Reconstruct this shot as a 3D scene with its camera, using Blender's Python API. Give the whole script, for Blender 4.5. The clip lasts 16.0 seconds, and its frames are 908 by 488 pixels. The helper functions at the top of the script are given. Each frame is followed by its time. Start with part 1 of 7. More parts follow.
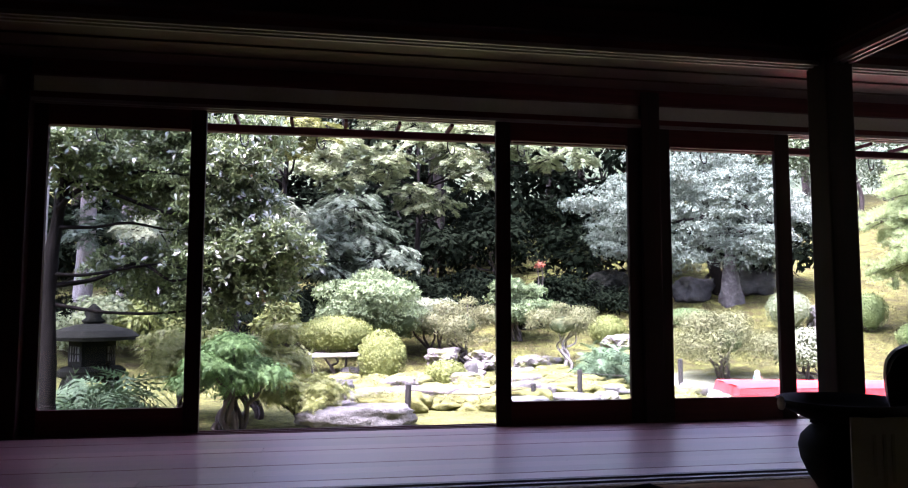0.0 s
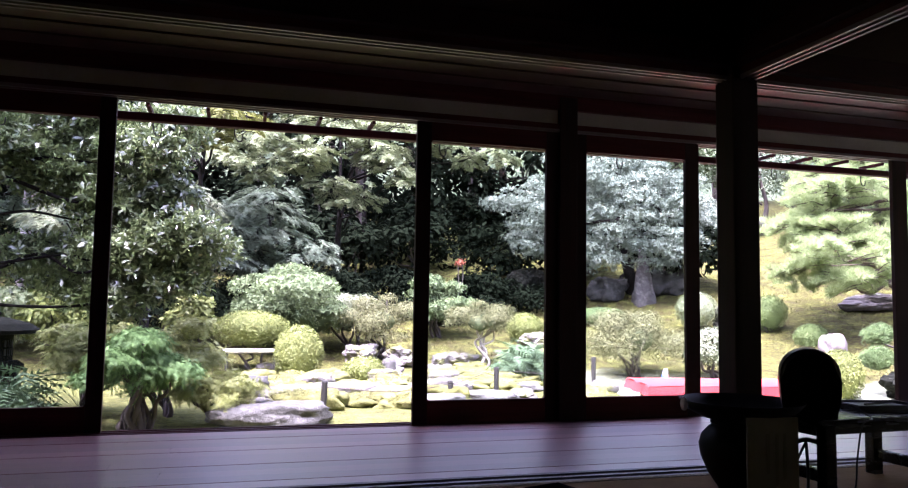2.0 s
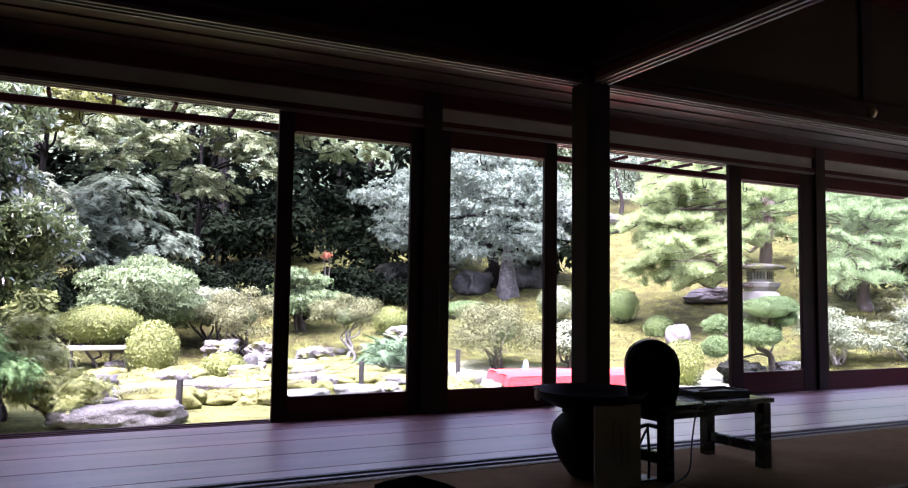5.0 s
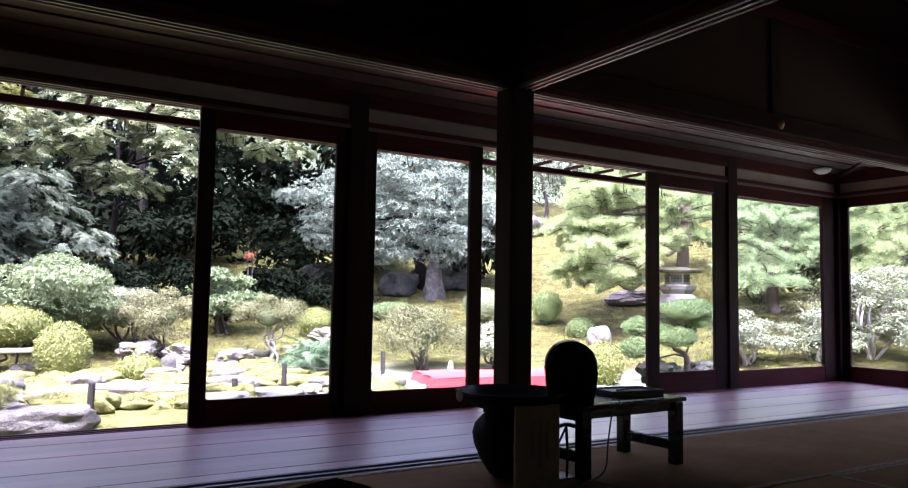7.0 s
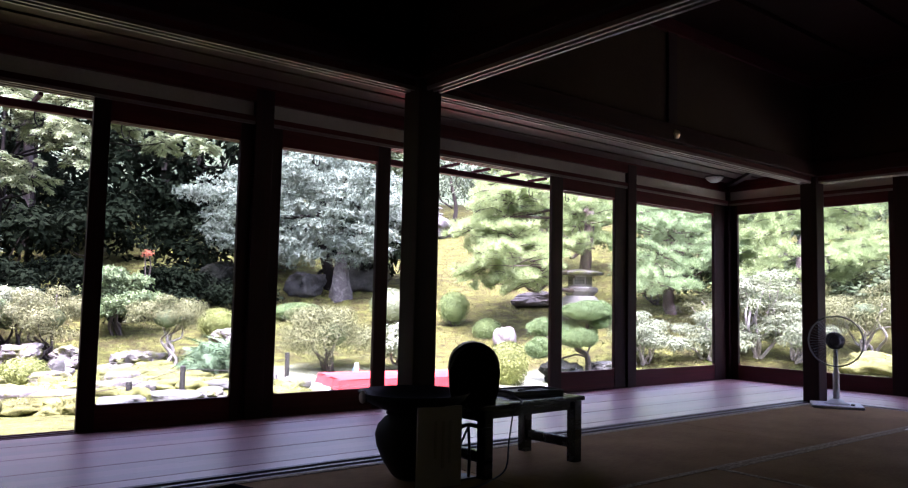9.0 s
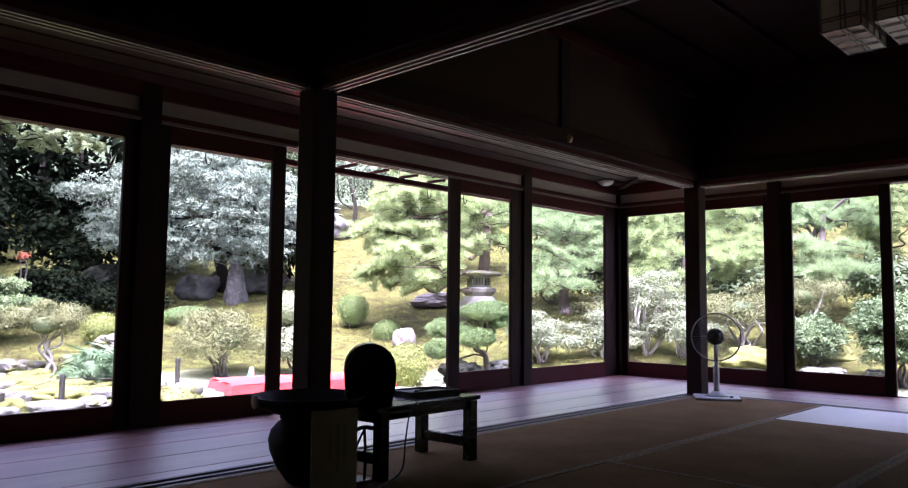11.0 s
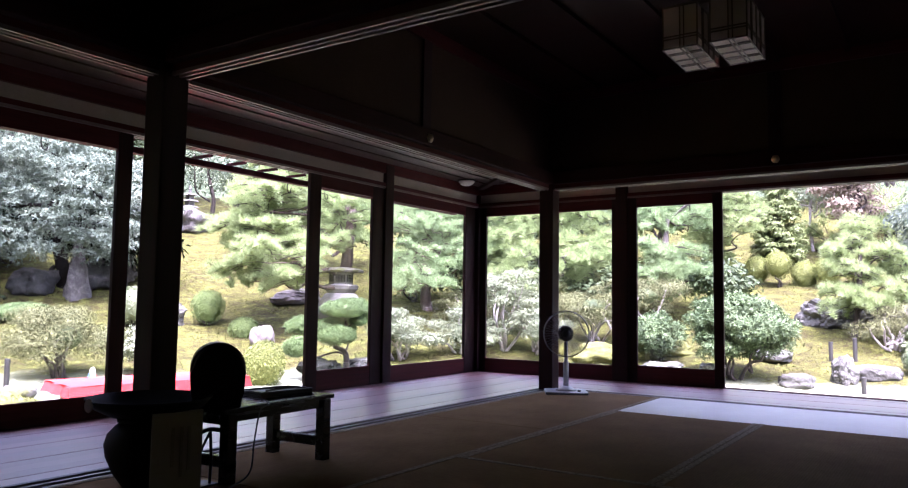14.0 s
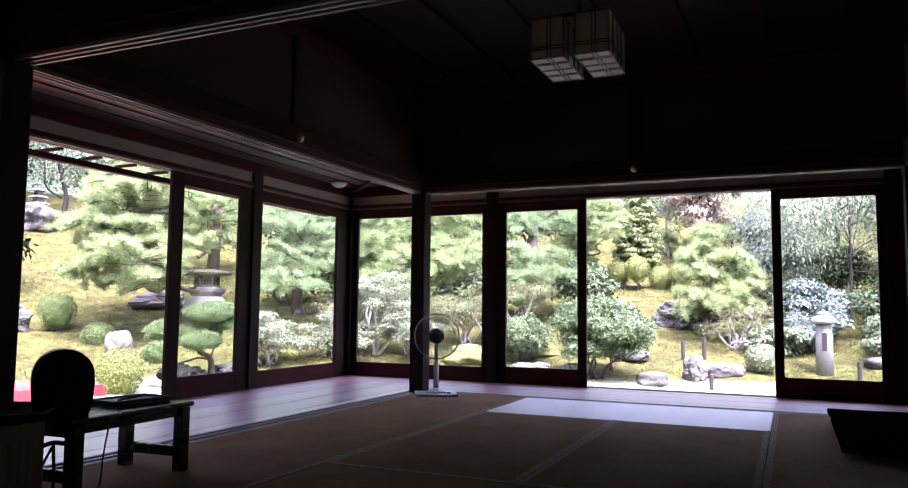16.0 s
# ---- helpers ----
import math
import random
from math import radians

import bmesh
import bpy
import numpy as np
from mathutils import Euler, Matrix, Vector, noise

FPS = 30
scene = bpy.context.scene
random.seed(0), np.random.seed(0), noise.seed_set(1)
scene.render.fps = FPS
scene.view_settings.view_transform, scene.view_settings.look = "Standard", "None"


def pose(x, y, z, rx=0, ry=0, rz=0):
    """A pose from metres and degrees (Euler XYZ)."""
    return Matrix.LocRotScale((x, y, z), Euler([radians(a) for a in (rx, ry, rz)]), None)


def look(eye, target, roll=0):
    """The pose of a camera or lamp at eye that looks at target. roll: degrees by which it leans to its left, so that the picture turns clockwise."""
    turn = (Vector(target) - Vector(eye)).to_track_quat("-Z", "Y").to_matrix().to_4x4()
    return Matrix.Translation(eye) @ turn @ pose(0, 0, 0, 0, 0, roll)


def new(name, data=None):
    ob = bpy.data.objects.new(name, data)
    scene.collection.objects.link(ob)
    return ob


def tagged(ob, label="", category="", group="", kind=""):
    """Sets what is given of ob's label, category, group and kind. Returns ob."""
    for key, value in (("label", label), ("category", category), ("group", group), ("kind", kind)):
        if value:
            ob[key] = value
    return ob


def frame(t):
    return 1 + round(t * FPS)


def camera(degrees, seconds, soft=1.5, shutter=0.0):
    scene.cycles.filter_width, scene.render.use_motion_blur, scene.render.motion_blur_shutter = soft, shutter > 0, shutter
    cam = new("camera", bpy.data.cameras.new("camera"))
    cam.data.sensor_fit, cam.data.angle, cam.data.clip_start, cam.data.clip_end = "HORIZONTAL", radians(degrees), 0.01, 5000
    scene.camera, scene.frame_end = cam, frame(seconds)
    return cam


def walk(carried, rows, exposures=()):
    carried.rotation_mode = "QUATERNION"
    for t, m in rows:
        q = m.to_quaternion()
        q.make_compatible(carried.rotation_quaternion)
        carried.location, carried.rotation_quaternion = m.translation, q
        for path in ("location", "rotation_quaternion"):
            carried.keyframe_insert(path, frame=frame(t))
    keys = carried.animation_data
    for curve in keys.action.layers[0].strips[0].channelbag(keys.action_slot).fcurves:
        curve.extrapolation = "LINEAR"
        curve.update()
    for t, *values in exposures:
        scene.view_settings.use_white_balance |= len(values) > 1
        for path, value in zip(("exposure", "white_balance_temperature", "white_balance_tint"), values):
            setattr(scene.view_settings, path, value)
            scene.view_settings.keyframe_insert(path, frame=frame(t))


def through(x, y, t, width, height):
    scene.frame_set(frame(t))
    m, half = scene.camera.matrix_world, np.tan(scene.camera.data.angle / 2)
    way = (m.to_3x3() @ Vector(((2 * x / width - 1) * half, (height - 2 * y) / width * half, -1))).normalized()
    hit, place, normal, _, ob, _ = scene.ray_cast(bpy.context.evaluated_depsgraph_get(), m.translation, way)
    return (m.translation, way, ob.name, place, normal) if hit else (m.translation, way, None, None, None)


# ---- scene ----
cam = camera(62.2, 16.0, soft=1.2)
PATH = [
    (0, (-0.208, -0.028, 0.69), (0.141, 1.935, 0.854), 0.1),
    (0.5, (-0.205, -0.03, 0.694), (0.185, 1.925, 0.856), 0.2),
    (1, (-0.215, -0.029, 0.696), (0.224, 1.915, 0.857), 0.4),
    (1.5, (-0.205, -0.032, 0.705), (0.28, 1.902, 0.861), 0.8),
    (2, (-0.194, -0.036, 0.71), (0.357, 1.88, 0.864), 0.9),
    (2.5, (-0.185, -0.036, 0.708), (0.432, 1.86, 0.862), 1.0),
    (3, (-0.181, -0.041, 0.713), (0.5, 1.833, 0.862), 0.9),
    (3.5, (-0.184, -0.044, 0.715), (0.559, 1.807, 0.86), 0.9),
    (4, (-0.177, -0.044, 0.717), (0.617, 1.786, 0.858), 0.8),
    (6.5, (-0.161, -0.055, 0.713), (0.834, 1.673, 0.861), 1.0),
    (7, (-0.159, -0.061, 0.717), (0.885, 1.639, 0.865), 1.0),
    (7.5, (-0.155, -0.059, 0.716), (0.934, 1.612, 0.866), 1.1),
    (8, (-0.153, -0.061, 0.717), (0.983, 1.578, 0.868), 1.3),
    (8.5, (-0.145, -0.065, 0.721), (1.038, 1.541, 0.873), 1.2),
    (9, (-0.147, -0.071, 0.719), (1.094, 1.49, 0.874), 1.2),
    (9.5, (-0.139, -0.075, 0.72), (1.158, 1.439, 0.877), 1.4),
    (10, (-0.138, -0.075, 0.717), (1.212, 1.392, 0.877), 1.0),
    (12.5, (-0.123, -0.099, 0.721), (1.418, 1.166, 0.881), 0.9),
    (13, (-0.12, -0.103, 0.721), (1.457, 1.116, 0.88), 0.9),
    (13.5, (-0.113, -0.106, 0.718), (1.504, 1.06, 0.878), 0.8),
    (14, (-0.113, -0.113, 0.723), (1.547, 0.992, 0.882), 0.8),
    (14.5, (-0.108, -0.117, 0.718), (1.593, 0.922, 0.881), 0.8),
    (15, (-0.103, -0.125, 0.721), (1.643, 0.837, 0.884), 0.6),
    (15.5, (-0.1, -0.128, 0.723), (1.686, 0.757, 0.888), 0.7),
    (16, (-0.096, -0.127, 0.722), (1.723, 0.686, 0.893), 0.6),
]
EXPOSURE, KELVIN, TINT = 3.86, 5580, 45
walk(cam, [(t, look(eye, target, roll)) for t, eye, target, roll in PATH], [(0, EXPOSURE, KELVIN, TINT), (16, EXPOSURE, KELVIN, TINT)])

# ---- light ----
SUN_ELEVATION, SUN_AZIMUTH = 66.0, 228.0   # degrees; azimuth clockwise from +y
world = bpy.data.worlds.new("world")
scene.world = world
world.use_nodes = True
wn = world.node_tree.nodes
sky = wn.new("ShaderNodeTexSky")
sky.sky_type = "NISHITA"
sky.sun_disc = False
sky.sun_elevation, sky.sun_rotation = radians(SUN_ELEVATION), radians(SUN_AZIMUTH)
sky.dust_density = 4.0
sky.air_density = 1.0
overcast = wn.new("ShaderNodeHueSaturation")     # thin bright cloud: a paler sky
overcast.inputs["Saturation"].default_value = 0.6
world.node_tree.links.new(sky.outputs[0], overcast.inputs["Color"])
world.node_tree.links.new(overcast.outputs[0], wn["Background"].inputs[0])
wn["Background"].inputs[1].default_value = 0.14
sun = new("sun", bpy.data.lights.new("sun", "SUN"))
sun.data.energy, sun.data.angle, sun.data.color = 2.15, radians(30), (1.0, 0.97, 0.92)
sa, se = radians(SUN_AZIMUTH), radians(SUN_ELEVATION)
sun.matrix_world = look((0, 0, 30), Vector((0, 0, 30)) - Vector((math.sin(sa) * math.cos(se), math.cos(sa) * math.cos(se), math.sin(se))))


# ---- materials ----
def material(name, rough=0.6, metal=0.0):
    m = bpy.data.materials.new(name)
    m.use_nodes = True
    b = m.node_tree.nodes["Principled BSDF"]
    b.inputs["Roughness"].default_value, b.inputs["Metallic"].default_value = rough, metal
    return m, m.node_tree.nodes, m.node_tree.links, b


def ramp(nodes, stops):
    r = nodes.new("ShaderNodeValToRGB")
    els = r.color_ramp.elements
    while len(els) < len(stops):
        els.new(0.5)
    for e, (p, c) in zip(els, stops):
        e.position, e.color = p, (*c, 1)
    return r


def grain(nodes, links, scale, stretch=(1, 1, 1), detail=5.0, rough=0.6):
    """Noise in world metres, stretched along an axis."""
    g = nodes.new("ShaderNodeNewGeometry")
    mp = nodes.new("ShaderNodeMapping")
    mp.inputs["Scale"].default_value = stretch
    n = nodes.new("ShaderNodeTexNoise")
    n.inputs["Scale"].default_value, n.inputs["Detail"].default_value = scale, detail
    n.inputs["Roughness"].default_value = rough
    links.new(g.outputs["Position"], mp.inputs[0])
    links.new(mp.outputs[0], n.inputs["Vector"])
    return n


def bumped(nodes, links, b, source, strength, distance):
    bp = nodes.new("ShaderNodeBump")
    bp.inputs["Strength"].default_value, bp.inputs["Distance"].default_value = strength, distance
    links.new(source, bp.inputs["Height"])
    links.new(bp.outputs[0], b.inputs["Normal"])


def surface(name, stops, scale=6.0, stretch=(1, 1, 1), rough=0.6, bump=0.2, depth=0.004, fine=40.0, metal=0.0, vary=0.0, spec=0.5):
    """Two scales of noise: a coarse one for the colour, a fine one for the relief."""
    m, n, l, b = material(name, rough, metal)
    b.inputs["Specular IOR Level"].default_value = spec
    coarse, small = grain(n, l, scale, stretch), grain(n, l, fine, stretch)
    mix = n.new("ShaderNodeMath")
    mix.operation = "MULTIPLY_ADD"
    mix.inputs[1].default_value = 0.35
    l.new(small.outputs[0], mix.inputs[0])
    sub = n.new("ShaderNodeMath")
    sub.operation = "MULTIPLY"
    sub.inputs[1].default_value = 0.65
    l.new(coarse.outputs[0], sub.inputs[0])
    l.new(sub.outputs[0], mix.inputs[2])
    r = ramp(n, stops)
    if vary:
        o = n.new("ShaderNodeObjectInfo")
        add = n.new("ShaderNodeMath")
        add.operation = "MULTIPLY_ADD"
        add.inputs[1].default_value = vary
        l.new(o.outputs["Random"], add.inputs[0])
        l.new(mix.outputs[0], add.inputs[2])
        off = n.new("ShaderNodeMath")
        off.operation = "SUBTRACT"
        off.inputs[1].default_value = vary / 2
        l.new(add.outputs[0], off.inputs[0])
        l.new(off.outputs[0], r.inputs[0])
    else:
        l.new(mix.outputs[0], r.inputs[0])
    l.new(r.outputs[0], b.inputs["Base Color"])
    rr = n.new("ShaderNodeMapRange")
    rr.inputs["To Min"].default_value, rr.inputs["To Max"].default_value = max(0.02, rough - 0.12), min(1, rough + 0.12)
    l.new(coarse.outputs[0], rr.inputs[0])
    l.new(rr.outputs[0], b.inputs["Roughness"])
    if bump:
        bumped(n, l, b, mix.outputs[0], bump, depth)
    return m


def leaf_material(name, dark, light, rough=0.42, through=0.3, patch=1.3, tip=None, spec=0.4):
    """Foliage: every leaf has its own tone, patches of the plant differ, and light comes through."""
    m, n, l, b = material(name, rough)
    through *= 0.62
    b.inputs["Specular IOR Level"].default_value = spec
    g = n.new("ShaderNodeNewGeometry")
    big = grain(n, l, patch, detail=2)
    mixv = n.new("ShaderNodeMath")
    mixv.operation = "MULTIPLY_ADD"
    mixv.inputs[1].default_value = 0.36
    l.new(g.outputs["Random Per Island"], mixv.inputs[0])
    s = n.new("ShaderNodeMath")
    s.operation = "MULTIPLY"
    s.inputs[1].default_value = 0.62
    l.new(big.outputs[0], s.inputs[0])
    l.new(s.outputs[0], mixv.inputs[2])
    mid = tuple((a + c) / 2 for a, c in zip(dark, light))
    stops = [(0.12, dark), (0.5, mid), (0.86, light)]
    if tip:
        stops.append((0.97, tip))
    r = ramp(n, stops)
    l.new(mixv.outputs[0], r.inputs[0])
    l.new(r.outputs[0], b.inputs["Base Color"])
    t = n.new("ShaderNodeBsdfTranslucent")
    l.new(r.outputs[0], t.inputs[0])
    mx = n.new("ShaderNodeMixShader")
    mx.inputs[0].default_value = through
    l.new(b.outputs[0], mx.inputs[1])
    l.new(t.outputs[0], mx.inputs[2])
    l.new(mx.outputs[0], n["Material Output"].inputs[0])
    return m


def glass_material():
    m, n, l, b = material("window_glass", 0.02)
    tr, gl, mx = (n.new("ShaderNode" + k) for k in ("BsdfTransparent", "BsdfGlossy", "MixShader"))
    tr.inputs[0].default_value = (0.93, 0.95, 0.94, 1)
    gl.inputs["Roughness"].default_value = 0.01
    mx.inputs[0].default_value = 0.035
    l.new(tr.outputs[0], mx.inputs[1])
    l.new(gl.outputs[0], mx.inputs[2])
    l.new(mx.outputs[0], n["Material Output"].inputs[0])
    return m


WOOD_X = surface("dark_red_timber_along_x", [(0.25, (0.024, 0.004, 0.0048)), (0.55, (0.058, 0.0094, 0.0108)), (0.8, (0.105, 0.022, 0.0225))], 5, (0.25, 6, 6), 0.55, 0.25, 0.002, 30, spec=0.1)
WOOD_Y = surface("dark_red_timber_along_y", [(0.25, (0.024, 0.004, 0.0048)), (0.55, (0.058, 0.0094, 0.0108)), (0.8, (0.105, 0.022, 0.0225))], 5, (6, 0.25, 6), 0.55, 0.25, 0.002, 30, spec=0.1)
# darker copy for uprights, with their backlit shade put into the colour
WOOD_Z = surface("shade_toned_red_timber_upright", [(0.25, (0.007, 0.0019, 0.0019)), (0.55, (0.018, 0.004, 0.0044)), (0.8, (0.036, 0.0095, 0.0098))], 5, (6, 6, 0.25), 0.6, 0.25, 0.002, 30, spec=0.14)
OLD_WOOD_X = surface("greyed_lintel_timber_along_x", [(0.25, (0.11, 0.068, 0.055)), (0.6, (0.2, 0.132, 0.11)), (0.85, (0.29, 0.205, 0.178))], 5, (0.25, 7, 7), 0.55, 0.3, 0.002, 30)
OLD_WOOD_Y = surface("greyed_lintel_timber_along_y", [(0.25, (0.11, 0.068, 0.055)), (0.6, (0.2, 0.132, 0.11)), (0.85, (0.29, 0.205, 0.178))], 5, (7, 0.25, 7), 0.55, 0.3, 0.002, 30)
# paler timber: light thrown up from the floor is put into the colour
RIDGE_WOOD = surface("light_lifted_ridge_timber", [(0.25, (0.075, 0.05, 0.045)), (0.6, (0.13, 0.094, 0.086)), (0.85, (0.19, 0.146, 0.136))], 5, (3, 3, 3), 0.5, 0.2, 0.002, 30)
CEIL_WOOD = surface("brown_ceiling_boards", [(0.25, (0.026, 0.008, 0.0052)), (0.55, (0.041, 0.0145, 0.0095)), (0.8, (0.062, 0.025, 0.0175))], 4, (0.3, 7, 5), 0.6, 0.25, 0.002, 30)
# red timber at about half its tone, for the beams
BEAM_X = surface("darker_red_beam_along_x", [(0.25, (0.012, 0.003, 0.0028)), (0.55, (0.024, 0.0062, 0.0058)), (0.8, (0.045, 0.0125, 0.0115))], 5, (0.25, 6, 6), 0.6, 0.25, 0.002, 30, spec=0.08)
BEAM_Y = surface("darker_red_beam_along_y", [(0.25, (0.012, 0.003, 0.0028)), (0.55, (0.024, 0.0062, 0.0058)), (0.8, (0.045, 0.0125, 0.0115))], 5, (6, 0.25, 6), 0.6, 0.25, 0.002, 30, spec=0.08)
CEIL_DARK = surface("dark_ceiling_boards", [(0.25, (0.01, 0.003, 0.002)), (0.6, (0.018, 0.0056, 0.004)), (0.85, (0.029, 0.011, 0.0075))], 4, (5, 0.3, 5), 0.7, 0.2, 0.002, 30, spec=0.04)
PLANK_X = surface("polished_veranda_boards_along_x", [(0.2, (0.19, 0.064, 0.062)), (0.5, (0.31, 0.125, 0.12)), (0.8, (0.41, 0.2, 0.193))], 4, (0.25, 8, 8), 0.36, 0.06, 0.001, 26, vary=0.4, spec=0.3)
PLANK_Y = surface("polished_veranda_boards_along_y", [(0.2, (0.19, 0.064, 0.062)), (0.5, (0.31, 0.125, 0.12)), (0.8, (0.41, 0.2, 0.193))], 4, (8, 0.25, 8), 0.36, 0.06, 0.001, 26, vary=0.4, spec=0.3)
for polished in (PLANK_X, PLANK_Y):
    shader = polished.node_tree.nodes["Principled BSDF"]
    shader.inputs["Coat Weight"].default_value, shader.inputs["Coat Roughness"].default_value = 1.0, 0.33
    shader.inputs["Coat IOR"].default_value = 1.82
PLASTER = surface("aged_white_plaster", [(0.3, (0.24, 0.21, 0.18)), (0.7, (0.33, 0.295, 0.255))], 3, (1, 1, 1), 0.85, 0.3, 0.002, 60)
DARK_PLASTER = surface("dark_earth_plaster", [(0.3, (0.032, 0.0175, 0.0105)), (0.7, (0.05, 0.03, 0.0185))], 3, (1, 1, 1), 0.9, 0.3, 0.002, 80, spec=0.1)
STONE = surface("grey_garden_stone", [(0.25, (0.022, 0.022, 0.016)), (0.5, (0.062, 0.061, 0.051)), (0.75, (0.145, 0.142, 0.124))], 3.5, (1, 1, 1), 0.85, 1.0, 0.06, 22)
MOSSY_STONE = surface("moss_grown_stone", [(0.3, (0.034, 0.03, 0.024)), (0.46, (0.09, 0.083, 0.071)), (0.52, (0.135, 0.124, 0.108)), (0.55, (0.08, 0.084, 0.026)), (0.75, (0.14, 0.146, 0.045))], 4, (1, 1, 1), 0.9, 1.0, 0.06, 18)
PALE_STONE = surface("pale_pinkish_stone", [(0.25, (0.03, 0.03, 0.023)), (0.45, (0.062, 0.061, 0.05)), (0.75, (0.14, 0.138, 0.118))], 4, (1, 1, 1), 0.8, 1.0, 0.06, 22)
# mossy stone set far too dark, to carry the shade under the trees
DARK_STONE = surface("shade_darkened_mossy_stone", [(0.25, (0.003, 0.0034, 0.002)), (0.5, (0.007, 0.008, 0.005)), (0.75, (0.018, 0.018, 0.014))], 4, (1, 1, 1), 0.95, 0.7, 0.03, 22, spec=0.1)
LANTERN_STONE = surface("weathered_lantern_granite", [(0.25, (0.075, 0.072, 0.06)), (0.5, (0.155, 0.147, 0.132)), (0.8, (0.27, 0.258, 0.238))], 7, (1, 1, 1), 0.85, 0.5, 0.01, 90)
BARK = surface("brown_bark", [(0.25, (0.012, 0.01, 0.008)), (0.55, (0.045, 0.035, 0.028)), (0.8, (0.11, 0.085, 0.07))], 9, (1, 1, 0.3), 0.9, 0.8, 0.02, 40)
PALE_BARK = surface("pale_mottled_bark", [(0.3, (0.09, 0.078, 0.066)), (0.5, (0.28, 0.25, 0.225)), (0.75, (0.5, 0.46, 0.42))], 8, (1, 1, 0.35), 0.9, 0.7, 0.02, 40)
RED_BARK = surface("reddish_pine_bark", [(0.25, (0.02, 0.014, 0.011)), (0.55, (0.055, 0.034, 0.027)), (0.8, (0.12, 0.078, 0.064))], 9, (1, 1, 0.4), 0.9, 0.8, 0.02, 40)
# darker copy of BARK; the shade on these trunks is in its colour
DARK_BARK = surface("shade_darkened_bark", [(0.25, (0.003, 0.0027, 0.0022)), (0.55, (0.008, 0.0068, 0.0055)), (0.8, (0.02, 0.017, 0.014))], 9, (1, 1, 0.3), 0.95, 0.8, 0.02, 40, spec=0.1)
BLACK = surface("matt_black_plastic", [(0.3, (0.012, 0.012, 0.012)), (0.7, (0.022, 0.021, 0.02))], 12, (1, 1, 1), 0.5, 0.15, 0.001, 120)
LACQUER = surface("dark_stained_table_wood", [(0.3, (0.005, 0.0045, 0.003)), (0.7, (0.013, 0.011, 0.008))], 6, (0.4, 6, 6), 0.26, 0.1, 0.001, 60, spec=0.4)
POT_GLAZE = surface("dark_brown_glaze", [(0.3, (0.006, 0.005, 0.0045)), (0.7, (0.012, 0.01, 0.009))], 9, (1, 1, 1), 0.6, 0.2, 0.002, 60, spec=0.08)
PAPER = surface("off_white_paper", [(0.3, (0.26, 0.22, 0.18)), (0.7, (0.34, 0.29, 0.24))], 9, (1, 1, 1), 0.8, 0.1, 0.0005, 200)
INK = surface("faded_ink", [(0.3, (0.2, 0.17, 0.135)), (0.7, (0.26, 0.22, 0.18))], 9, (1, 1, 1), 0.8, 0, 0)
WASHI = surface("lamp_paper", [(0.3, (0.6, 0.52, 0.46)), (0.7, (0.68, 0.6, 0.54))], 14, (1, 1, 1), 0.8, 0.15, 0.001, 180)
LAMP_WOOD = surface("dark_lamp_bars", [(0.3, (0.10, 0.07, 0.055)), (0.7, (0.18, 0.13, 0.11))], 9, (1, 1, 1), 0.5, 0.1, 0.001, 80)
FAN_WHITE = surface("off_white_plastic", [(0.3, (0.42, 0.42, 0.44)), (0.7, (0.5, 0.5, 0.52))], 9, (1, 1, 1), 0.4, 0.05, 0.001, 80)
STEEL = surface("dull_wire_steel", [(0.3, (0.16, 0.16, 0.17)), (0.7, (0.26, 0.26, 0.27))], 20, (1, 1, 1), 0.4, 0.05, 0.001, 90, metal=0.8)
IRON = surface("black_iron", [(0.3, (0.02, 0.018, 0.017)), (0.7, (0.05, 0.045, 0.042))], 20, (1, 1, 1), 0.6, 0.2, 0.001, 90, metal=0.6)
BRASS = surface("tarnished_brass", [(0.3, (0.35, 0.24, 0.11)), (0.7, (0.62, 0.47, 0.25))], 30, (1, 1, 1), 0.4, 0.2, 0.001, 120, metal=0.9)
FELT = surface("red_felt", [(0.3, (0.62, 0.05, 0.048)), (0.7, (0.74, 0.08, 0.076))], 6, (1, 1, 1), 1.0, 0.3, 0.003, 120, spec=0.0)
BENCH_WOOD = surface("pale_bench_timber", [(0.3, (0.3, 0.24, 0.17)), (0.7, (0.45, 0.37, 0.28))], 6, (0.5, 6, 6), 0.7, 0.2, 0.002, 60)
WHITE_STONE = surface("white_block_stone", [(0.3, (0.06, 0.052, 0.046)), (0.5, (0.115, 0.102, 0.092)), (0.75, (0.18, 0.162, 0.148))], 5, (1, 1, 1), 0.8, 0.6, 0.03, 22)
WHITE_WOOD = surface("bleached_bamboo", [(0.3, (0.6, 0.57, 0.52)), (0.7, (0.78, 0.75, 0.7))], 6, (0.4, 6, 6), 0.6, 0.2, 0.002, 60)
POST_WOOD = surface("charred_stake_wood", [(0.3, (0.008, 0.0075, 0.006)), (0.7, (0.028, 0.026, 0.02))], 9, (6, 6, 0.4), 0.85, 0.4, 0.004, 60)
ROOF_TILE = surface("grey_roof_tile", [(0.3, (0.07, 0.07, 0.075)), (0.7, (0.13, 0.13, 0.14))], 6, (1, 1, 1), 0.6, 0.2, 0.004, 60)
